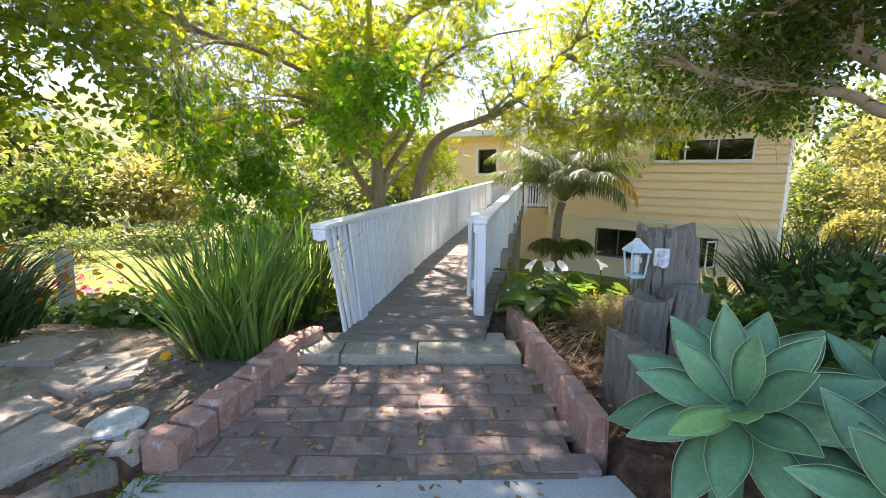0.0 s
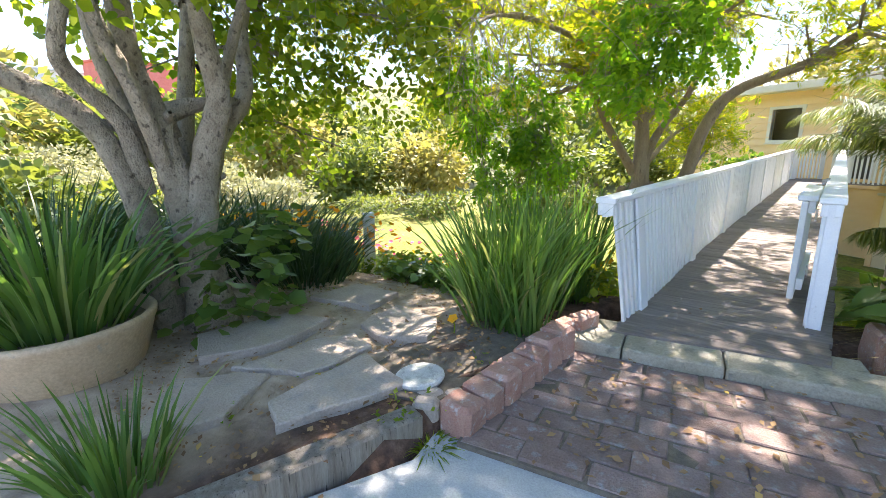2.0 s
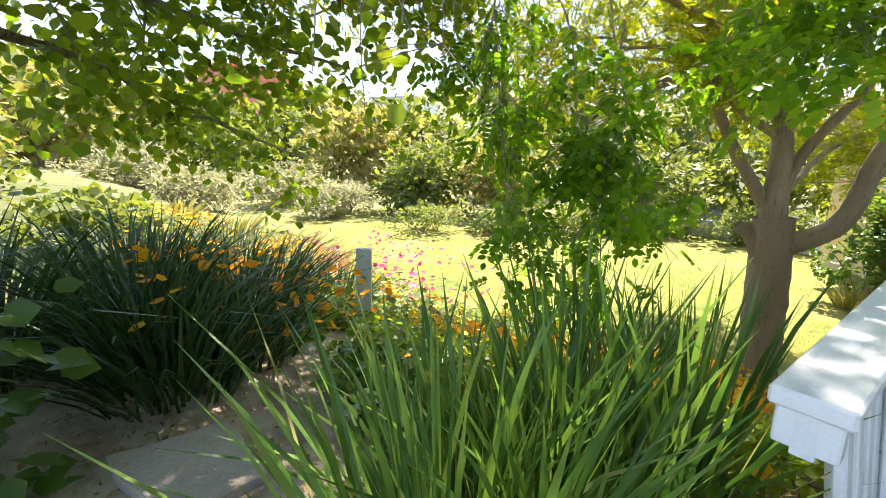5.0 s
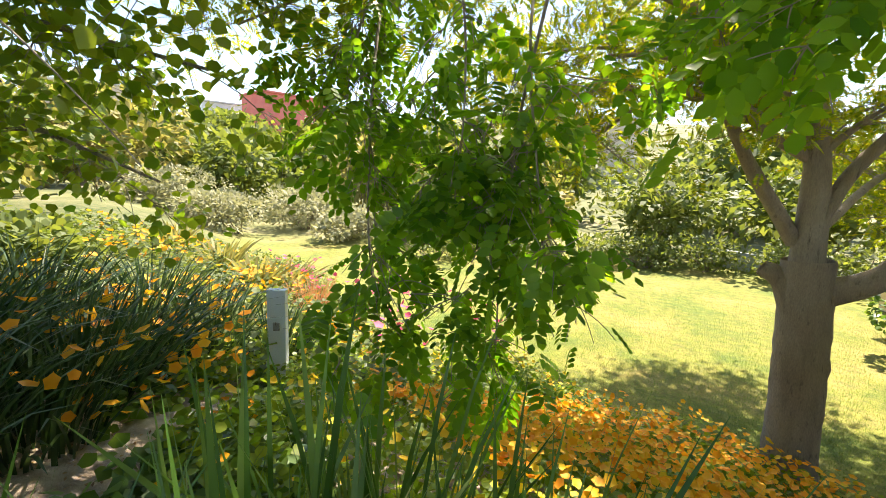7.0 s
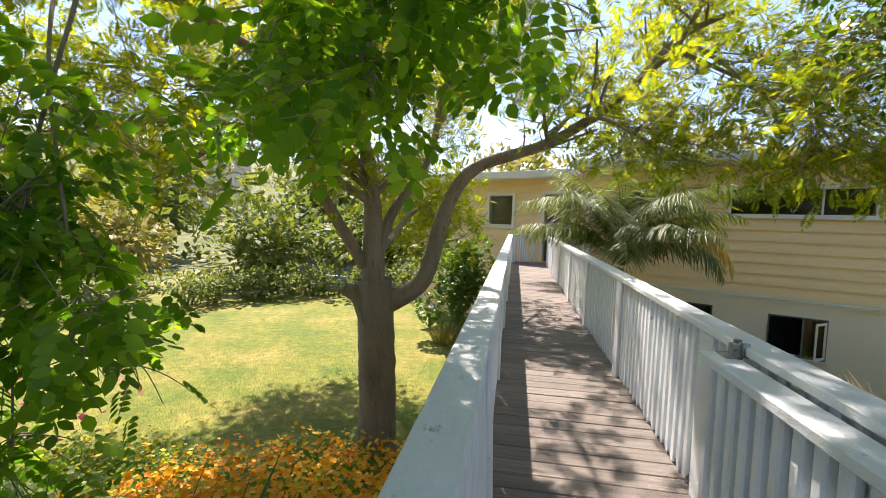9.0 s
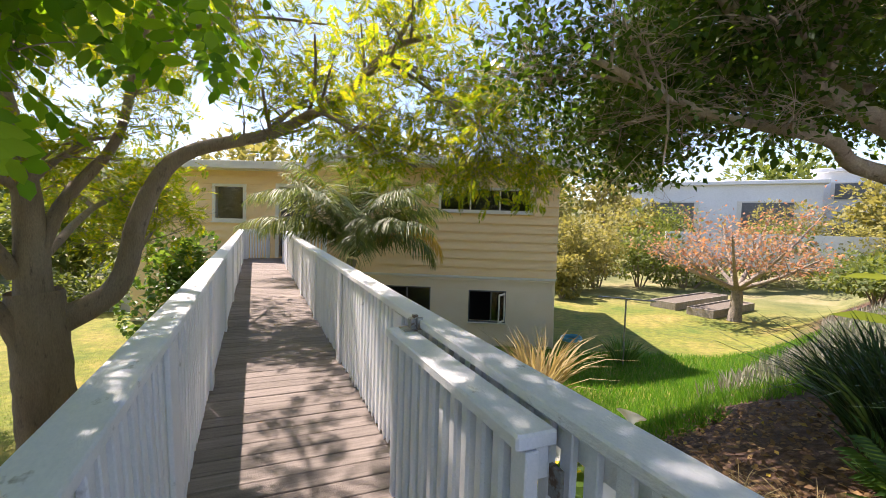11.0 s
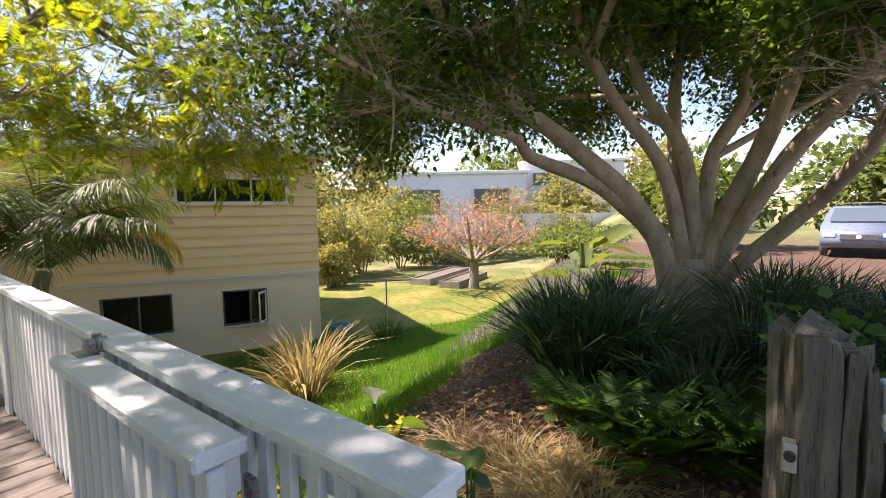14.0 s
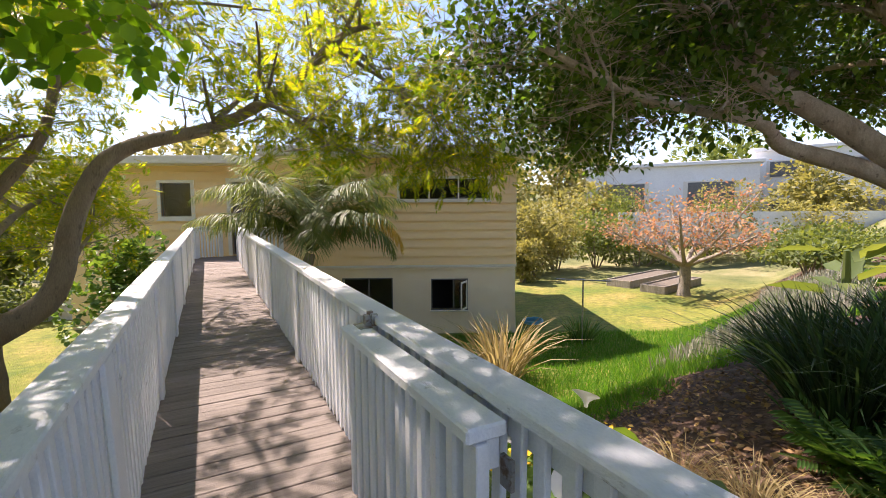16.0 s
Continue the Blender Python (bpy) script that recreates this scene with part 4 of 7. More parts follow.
def build_bridge_tree():
    rng = np.random.default_rng(11)
    t = thing("broad_tree", (-2.2, 7.0, -2.2), "spreading tree with forked grey-brown trunk and feathery yellow-green leaves", "tree")
    trunk = Tubes()
    trunk.add(spline([(-2.16, 7.0, -2.35), (-2.17, 6.98, -1.9), (-2.2, 6.96, -0.8), (-2.25, 6.95, 0.15), (-2.27, 6.94, 0.5)], 8), 0.29, 0.27, 18, 0.10, 0.06, rng)
    trunk.add(spline([(-2.3, 6.9, -0.1), (-2.46, 6.82, 0.22), (-2.66, 6.72, 0.36)], 5), 0.2, 0.10, 10, 0, 0.08, rng)
    part("trunk", trunk.data(), M_bark, t, smooth=True)
    limbs = [([(-2.28, 6.93, 0.2), (-2.31, 6.93, 1.31), (-2.37, 6.91, 2.08), (-2.51, 6.86, 2.99), (-2.38, 6.9, 4.16)], 0.20, 0.05),
             ([(-2.40, 6.88, 0.7), (-2.81, 6.39, 1.62), (-3.01, 5.93, 2.33), (-3.09, 5.52, 2.4), (-3.42, 4.92, 2.18), (-3.58, 4.38, 1.78)], 0.10, 0.02),
             ([(-2.15, 6.97, 0.05), (-1.54, 7.19, 0.50), (-1.28, 7.3, 1.52), (-0.83, 7.41, 2.25), (0.28, 7.49, 2.67), (1.23, 7.43, 3.28), (1.99, 7.29, 4.1), (2.62, 7.12, 4.38)], 0.165, 0.035),
             ([(-2.25, 6.95, 0.9), (-2.03, 7.17, 1.59), (-1.57, 7.43, 2.42), (-1.37, 7.62, 3.63), (-1.06, 7.82, 4.68)], 0.10, 0.03),
             ([(-2.40, 6.88, 1.7), (-2.71, 6.34, 2.01), (-3.24, 5.62, 2.76), (-3.73, 4.79, 2.79)], 0.07, 0.02),
             ([(1.19, 7.35, 3.23), (1.84, 6.8, 3.76), (2.11, 6.41, 3.54), (2.43, 5.97, 3.0), (2.66, 5.55, 2.7)], 0.045, 0.012),
             ([(0.6, 7.45, 2.9), (0.91, 6.82, 2.9), (1.61, 6.18, 2.34), (1.89, 5.59, 2.1)], 0.045, 0.012),
             ([(-2.45, 6.8, 2.9), (-2.2, 5.4, 3.5), (-1.7, 3.9, 3.4), (-1.2, 2.4, 2.75)], 0.08, 0.015),
             ([(-2.45, 6.8, 2.6), (-3.2, 5.0, 3.3), (-3.2, 3.0, 3.2), (-2.6, 1.2, 2.5)], 0.075, 0.015),
             ([(-2.4, 6.9, 3.4), (-1.2, 5.6, 4.2), (0.2, 4.2, 4.1), (0.9, 2.9, 3.6)], 0.07, 0.015),
             ([(-1.37, 7.62, 3.63), (-0.2, 8.4, 4.6), (1.4, 8.9, 5.0)], 0.05, 0.015),
             # next two rows: high limbs out of view, added to shade the landing
             ([(-2.4, 6.9, 3.6), (-1.6, 4.6, 5.0), (-0.9, 2.6, 5.0), (-0.4, 1.0, 4.6)], 0.07, 0.02),
             ([(-1.6, 4.6, 5.0), (-0.2, 3.2, 5.4), (0.5, 1.8, 5.2)], 0.045, 0.015), ([(-2.4, 6.9, 3.6), (-2.6, 4.4, 4.9), (-2.4, 2.0, 4.9), (-1.9, 0.2, 4.4)], 0.06, 0.02),
             ([(-2.4, 6.9, 3.2), (-3.6, 7.9, 4.2), (-5.0, 8.6, 4.2)], 0.06, 0.015),
             ([(-2.7, 6.4, 2.3), (-4.2, 6.2, 2.9), (-5.8, 5.6, 2.5)], 0.05, 0.012),
             ([(-2.45, 6.8, 3.2), (-3.8, 5.8, 4.3), (-5.0, 4.6, 4.7), (-5.6, 3.4, 4.4)], 0.06, 0.015), ([(-2.4, 6.9, 3.8), (-4.2, 7.0, 5.2), (-6.0, 6.6, 5.6)], 0.06, 0.015),
             ([(-2.4, 6.9, 3.9), (-2.6, 6.0, 5.4), (-3.0, 4.6, 6.0), (-3.2, 3.0, 5.7)], 0.06, 0.015), ([(-1.06, 7.82, 4.4), (-0.9, 8.6, 5.4), (-0.2, 9.4, 6.0)], 0.05, 0.015),
             ([(-1.37, 7.62, 3.4), (-1.0, 8.8, 3.9), (-0.6, 10.2, 4.0)], 0.05, 0.015), ([(0.28, 7.49, 2.75), (0.9, 8.6, 3.5), (1.8, 9.6, 3.9)], 0.05, 0.015),
             ([(1.23, 7.43, 3.28), (2.2, 8.2, 4.2), (3.4, 8.6, 4.8)], 0.05, 0.015), ([(1.99, 7.29, 4.0), (2.4, 6.6, 4.9), (2.8, 5.6, 5.2)], 0.04, 0.012),
             ([(-1.2, 5.6, 4.2), (-0.6, 5.2, 5.2), (0.2, 4.6, 5.8)], 0.045, 0.012), ([(1.84, 6.8, 3.76), (2.9, 6.9, 3.3), (3.7, 6.7, 2.75)], 0.035, 0.01),
             # unseen overhead limbs added to keep sun off the driveway
             ([(-1.6, 4.6, 5.0), (-0.9, 2.6, 5.6), (-0.3, 0.8, 5.6), (0.2, -0.4, 5.2)], 0.04, 0.012), ([(-2.6, 4.4, 4.9), (-1.9, 1.6, 5.5), (-1.0, -0.3, 5.2)], 0.04, 0.012),
             ([(-2.4, 6.9, 3.2), (-2.6, 8.0, 4.0), (-3.0, 9.2, 4.2)], 0.05, 0.012), ([(-2.4, 6.9, 2.8), (-3.4, 7.4, 3.6), (-4.6, 7.4, 4.2)], 0.05, 0.012), ([(-3.1, 7.5, 3.4), (-4.2, 9.0, 3.6), (-5.0, 10.0, 3.4)], 0.04, 0.012),
             ([(-2.2, 7.0, 0.9), (-2.1, 8.4, 1.5), (-1.9, 9.8, 1.8), (-1.7, 11.2, 1.7)], 0.06, 0.012), ([(-2.1, 8.4, 1.5), (-2.9, 9.6, 1.9), (-3.4, 10.8, 1.7)], 0.04, 0.012), ([(-1.54, 7.19, 0.5), (-1.45, 8.6, 1.1), (-1.5, 10.0, 1.3)], 0.04, 0.012),
             # more limbs above the view, added to block sun over the landing
             ([(-1.6, 4.6, 5.0), (-0.8, 3.4, 5.7), (0.2, 2.4, 5.9)], 0.035, 0.012), ([(-0.9, 2.6, 5.6), (-0.2, 2.2, 6.0), (0.5, 2.8, 6.1)], 0.03, 0.012), ([(-1.9, 1.6, 5.5), (-1.2, 1.8, 5.9), (-0.6, 2.4, 6.0)], 0.03, 0.012), ([(-2.6, 4.4, 4.9), (-3.0, 2.4, 5.5), (-3.0, 1.0, 5.6)], 0.035, 0.012), ([(-2.4, 2.0, 5.0), (-2.2, 1.0, 5.6), (-2.0, 0.2, 5.6)], 0.03, 0.012),
             ([(-3.0, 9.2, 4.1), (-3.4, 10.8, 4.6), (-3.8, 12.4, 4.5)], 0.04, 0.012), ([(-2.6, 8.0, 4.0), (-1.8, 9.8, 4.9), (-1.6, 11.6, 5.1)], 0.045, 0.012),
             ([(-3.4, 10.8, 4.6), (-4.6, 11.6, 4.9), (-5.6, 12.6, 4.8)], 0.03, 0.012), ([(-3.4, 10.4, 4.5), (-2.6, 12.0, 4.4), (-2.4, 13.2, 4.2)], 0.03, 0.012), ([(-3.6, 7.9, 4.2), (-5.0, 9.6, 5.0), (-5.8, 11.0, 5.2), (-6.4, 12.4, 5.0)], 0.045, 0.012), ([(-3.0, 9.2, 4.2), (-4.4, 10.4, 4.4), (-5.0, 12.0, 4.3)], 0.035, 0.012), ([(-1.8, 9.8, 4.9), (-2.4, 11.2, 5.2), (-3.0, 12.8, 5.1)], 0.035, 0.012),
             ([(-4.6, 7.4, 4.2), (-6.0, 8.8, 4.6), (-7.0, 10.2, 4.4)], 0.04, 0.012), ([(-4.2, 9.0, 3.6), (-5.4, 11.2, 4.2), (-6.0, 12.6, 4.0)], 0.035, 0.012),
             ([(-3.2, 3.6, 3.3), (-4.3, 2.9, 3.5), (-5.2, 2.0, 3.3), (-5.6, 1.2, 2.9)], 0.05, 0.012), ([(-3.2, 5.0, 3.3), (-4.6, 4.2, 3.9), (-5.6, 2.8, 4.1)], 0.045, 0.012),
             ([(-3.2, 3.0, 3.2), (-3.9, 1.6, 3.5), (-4.2, 0.4, 3.3)], 0.04, 0.012), ([(-3.8, 1.7, 3.5), (-3.4, 0.6, 3.8), (-2.9, -0.2, 3.7)], 0.03, 0.01), ([(-2.8, 1.6, 2.7), (-3.0, 0.5, 3.1), (-3.4, -0.3, 3.2)], 0.03, 0.01), ([(-4.3, 2.9, 3.5), (-5.4, 1.6, 4.0), (-5.8, 0.4, 3.9)], 0.03, 0.01), ([(-2.6, 4.4, 4.9), (-3.8, 2.6, 5.0), (-4.4, 1.0, 4.6)], 0.045, 0.012),
             ([(-3.01, 5.93, 2.33), (-4.0, 5.2, 2.5), (-4.9, 4.4, 2.2), (-5.4, 3.8, 1.8)], 0.04, 0.012), ([(-3.24, 5.62, 2.76), (-4.6, 5.6, 3.2), (-5.8, 4.8, 3.1)], 0.04, 0.012)]
    stout, tb, tips, dirs = grow(limbs, rng, 3, 8, 1.2, 0.55, 0.3, 0.85, 0.4, 0.0)
    wood(t, stout, tb, M_bark)
    keep = lambda p: clear_of_walk(p, 0.9) & ~((np.abs(p[:, 0] - 0.4) < 1.1) & (p[:, 2] < 1.9) & (p[:, 1] < 14)) & (p[:, 2] > np.where(p[:, 0] > -0.8, np.where(p[:, 0] > 1.3, 1.75, 2.15), np.where((p[:, 0] < -2.9) & (p[:, 1] > 4.2), 0.9, np.where(p[:, 1] > 7.8, 0.6, 1.35))))
    lit = np.random.default_rng(5)
    spared = lambda p: keep(p) & ~((p[:, 0] + 0.25 * p[:, 2] > -0.25) & (p[:, 0] + 0.25 * p[:, 2] < 0.9) & (p[:, 1] - 0.62 * p[:, 2] > 4.2) & (p[:, 1] - 0.62 * p[:, 2] < 13) & (lit.uniform(0, 1, len(p)) < np.where(p[:, 1] - 0.62 * p[:, 2] > 6.5, 0.80, 0.3))) & (lit.uniform(0, 1, len(p)) < np.where(p[:, 0] > 0.0, 0.80, 1.0))
    part("crown", leaves(rng, tips, dirs, 34000, PINNATE, 0.21, 0.16, 0.10, spared), M_tree, t)
    # sprays that hang before the house wall
    sprays = [([(2.2, 6.4, 3.2), (2.35, 5.6, 2.9), (2.45, 5.0, 2.5), (2.5, 4.7, 2.25)], 0.012, 0.004), ([(2.7, 6.0, 2.9), (3.1, 5.4, 2.5), (3.4, 5.0, 2.15)], 0.012, 0.004), ([(3.3, 6.6, 2.9), (3.6, 6.0, 2.4), (3.75, 5.6, 2.0)], 0.010, 0.004), ([(2.0, 6.2, 2.6), (2.5, 5.5, 2.25), (2.9, 5.2, 1.95)], 0.010, 0.004),
              ([(2.43, 5.97, 3.0), (2.8, 5.8, 2.5), (3.1, 5.7, 2.15)], 0.012, 0.004), ([(1.61, 6.18, 2.5), (2.1, 5.9, 2.3), (2.5, 5.7, 2.0)], 0.012, 0.004), ([(3.3, 6.8, 3.1), (3.7, 6.4, 2.6), (3.9, 6.1, 2.2)], 0.010, 0.004),
              ([(0.9, 6.82, 2.95), (1.3, 6.3, 2.7), (1.6, 6.0, 2.45)], 0.010, 0.004)]
    stout, tb, tips, dirs = grow(sprays, rng, 2, 9, 0.42, 0.6, 0.0, 0.85, 0.3, 0.2)
    wood(t, stout, tb, M_bark)
    part("spray_foliage", leaves(rng, tips, dirs, 900, PINNATE, 0.17, 0.09, 0.25), M_tree, t)
    # low boughs that hang near the walk
    boughs = [([(-2.9, 1.9, 3.0), (-2.6, 1.6, 2.5), (-2.4, 1.35, 2.0), (-2.3, 1.25, 1.45)], 0.010, 0.003), ([(-2.2, 2.4, 2.7), (-1.8, 2.0, 2.0), (-1.5, 1.8, 1.4), (-1.35, 1.75, 0.9)], 0.010, 0.003),
              ([(-2.6, 1.6, 2.4), (-2.3, 1.4, 1.7), (-2.1, 1.3, 1.1), (-2.0, 1.3, 0.75)], 0.010, 0.003),
              ([(-1.9, 2.2, 2.3), (-1.75, 1.9, 1.6), (-1.65, 1.75, 0.95), (-1.6, 1.7, 0.6)], 0.010, 0.003), ([(-2.5, 1.9, 2.8), (-2.1, 1.8, 2.3), (-1.9, 1.7, 1.8), (-1.8, 1.6, 1.3)], 0.010, 0.003)]
    boughs = [([(x - 0.14, y - 0.08, z) for x, y, z in p], a, b) for p, a, b in boughs]
    stout, tb, tips, dirs = grow(boughs, rng, 2, 10, 0.34, 0.6, -0.1, 0.8, 0.25, 0.3)
    wood(t, stout, tb, M_bark)
    part("low_foliage", leaves(rng, tips, dirs, 560, BROAD, 0.20, 0.09, 0.4, lambda p: clear_of_walk(p, 0.6)), M_near, t)
    boughs = [([(-1.4, 3.4, 3.2), (-0.9, 2.5, 2.6), (-0.55, 2.15, 2.2)], 0.012, 0.004), ([(-1.2, 3.2, 3.1), (-1.3, 2.5, 2.4), (-1.25, 2.2, 1.95)], 0.010, 0.004), ([(-0.8, 3.2, 3.1), (-0.4, 2.6, 2.7), (-0.15, 2.4, 2.35)], 0.010, 0.004),
              ([(-1.0, 3.2, 3.0), (-0.85, 2.4, 2.3), (-0.75, 2.1, 1.95)], 0.010, 0.004), ([(-0.9, 2.8, 2.9), (-0.7, 2.0, 2.65), (-0.6, 1.7, 2.45)], 0.010, 0.004)]
    stout, tb, tips, dirs = grow(boughs, rng, 2, 8, 0.36, 0.6, 0.0, 0.8, 0.3, 0.2)
    wood(t, stout, tb, M_bark)
    part("low_foliage", leaves(rng, tips, dirs, 300, BROAD, 0.25, 0.10, 0.55, lambda p: clear_of_walk(p, 0.95) & (p[:, 2] > 1.72)), M_near, t)


def build_left_tree():
    rng = np.random.default_rng(23)
    t = thing("multi_stem_tree", (-2.56, -1.9, -0.1), "old multi-stemmed tree with pale knobbly trunks and round leaves", "tree")
    stems = [([(-2.50, -1.82, -0.2), (-2.52, -1.85, 0.3), (-2.56, -1.89, 0.8), (-2.53, -1.96, 1.16), (-2.5, -2.04, 1.55), (-2.47, -2.13, 1.84), (-2.42, -2.15, 2.5)], 0.15, 0.05, 0.12),
             ([(-2.55, -1.87, 0.55), (-2.44, -1.77, 1.23), (-2.33, -1.69, 1.6), (-2.28, -1.76, 2.0), (-2.2, -1.8, 2.6)], 0.11, 0.045, 0.0),
             ([(-2.62, -2.08, -0.15), (-2.61, -2.11, 0.3), (-2.6, -2.15, 0.79), (-2.6, -2.24, 1.2), (-2.6, -2.4, 1.5), (-2.63, -2.8, 1.75)], 0.10, 0.05, 0.08),
             ([(-2.54, -1.8, 0.8), (-2.58, -1.63, 1.34), (-2.56, -1.40, 1.68), (-2.68, -1.32, 2.13), (-2.75, -1.2, 2.5)], 0.085, 0.035, 0.0),
             ([(-2.6, -2.12, 1.0), (-2.54, -2.2, 1.44), (-2.48, -2.41, 1.68), (-2.38, -2.47, 1.85), (-2.25, -2.35, 2.3)], 0.06, 0.03, 0.0),
             ([(-2.5, -2.0, 1.2), (-2.35, -2.15, 1.6), (-2.3, -2.3, 2.0), (-2.1, -2.4, 2.6)], 0.055, 0.03, 0.0), ([(-2.4, -1.75, 1.3), (-2.45, -1.6, 1.7), (-2.35, -1.5, 2.1), (-2.3, -1.3, 2.6)], 0.05, 0.025, 0.0), ([(-2.55, -1.9, 1.0), (-2.75, -2.1, 1.5), (-2.9, -2.2, 2.0), (-3.0, -2.2, 2.6)], 0.06, 0.03, 0.0),
             ([(-2.50, -1.9, 0.4), (-2.7, -1.85, 1.0), (-2.85, -1.7, 1.7), (-2.9, -1.6, 2.3)], 0.09, 0.04, 0.0)]
    tb = Tubes()
    for pts, r0, r1, fl in stems:
        tb.add(spline([(x + 0.07, y + 0.03, z) for x, y, z in pts], 7), r0 * 1.0, r1 * 1.15, 14, fl * 0.8, 0.13, rng)
    for x, y, z in ((-2.45, -1.48, 1.62), (-2.3, -1.95, 1.5), (-2.55, -2.3, 1.45), (-2.38, -1.66, 1.1)):
        tb.add(spline([(-2.55, -1.9, z - 0.1), ((x - 2.55) / 2, (y - 1.9) / 2, z - 0.03), (x, y, z), (x + (x + 2.55) * 0.12, y + (y + 1.9) * 0.12, z + 0.01)], 4), 0.075, 0.012, 9, 0, 0.12, rng)
    part("trunk", tb.data(), M_pale, t, smooth=True)
    limbs = [([(-2.7, -1.35, 2.0), (-3.2, -0.9, 2.2), (-3.7, 0.0, 2.15), (-3.5, 0.7, 2.0)], 0.04, 0.01), ([(-2.75, -1.2, 2.4), (-3.4, -0.5, 2.7), (-3.6, 0.3, 2.7)], 0.04, 0.01),
             ([(-2.9, -1.5, 1.9), (-4.0, -0.9, 1.9), (-4.2, -0.2, 1.6), (-3.8, 0.4, 1.3)], 0.035, 0.008), ([(-2.2, -1.8, 2.4), (-1.9, -1.5, 2.9), (-1.6, -0.9, 2.9)], 0.035, 0.01),
             ([(-2.42, -2.15, 2.4), (-2.2, -2.6, 2.9), (-1.7, -2.8, 3.1)], 0.035, 0.01), ([(-2.63, -2.8, 1.75), (-3.0, -3.4, 2.2), (-3.3, -4.2, 2.5)], 0.04, 0.01),
             ([(-2.25, -2.3, 2.2), (-1.9, -2.2, 2.6), (-1.4, -1.9, 2.8)], 0.03, 0.008), ([(-2.8, -1.6, 2.3), (-3.6, -1.8, 2.8), (-4.6, -1.6, 2.7)], 0.04, 0.01),
             ([(-3.4, -0.6, 2.5), (-2.9, 0.2, 2.6), (-2.6, 0.8, 2.45)], 0.02, 0.006), ([(-1.6, -0.9, 2.9), (-1.2, -0.4, 2.6), (-1.0, -0.2, 2.2)], 0.015, 0.005)]
    stout, tb, tips, dirs = grow(limbs, rng, 2, 10, 0.75, 0.55, 0.1, 0.85, 0.15, 0.25)
    wood(t, stout, tb, M_pale)
    keep = lambda p: clear_of_walk(p, 1.35) & ((p[:, 2] > 1.9) | (p[:, 1] > -1.0) | (p[:, 0] < -3.0))
    part("crown", leaves(rng, tips, dirs, 10500, ROUND, 0.075, 0.13, 0.4, keep), M_round, t)
    # suckers with large leaves round the foot
    n = 170
    a = rng.uniform(-1.2, 1.6, n)
    pos = np.stack([-2.35 + 0.35 * np.cos(a) * rng.uniform(0.4, 1.3, n), -1.68 + 0.45 * np.sin(a) * rng.uniform(0.3, 1.2, n), rng.uniform(0.05, 0.85, n)], -1)
    fw = np.stack([np.cos(a), np.sin(a), rng.uniform(-0.5, 0.2, n)], -1)
    part("sucker_foliage", scatter(ROUND[0], ROUND[1], pos, fw, rng.normal(0, 0.4, (n, 3)) + [0, 0, 1], rng.uniform(0.08, 0.15, n)), M_broad, t)


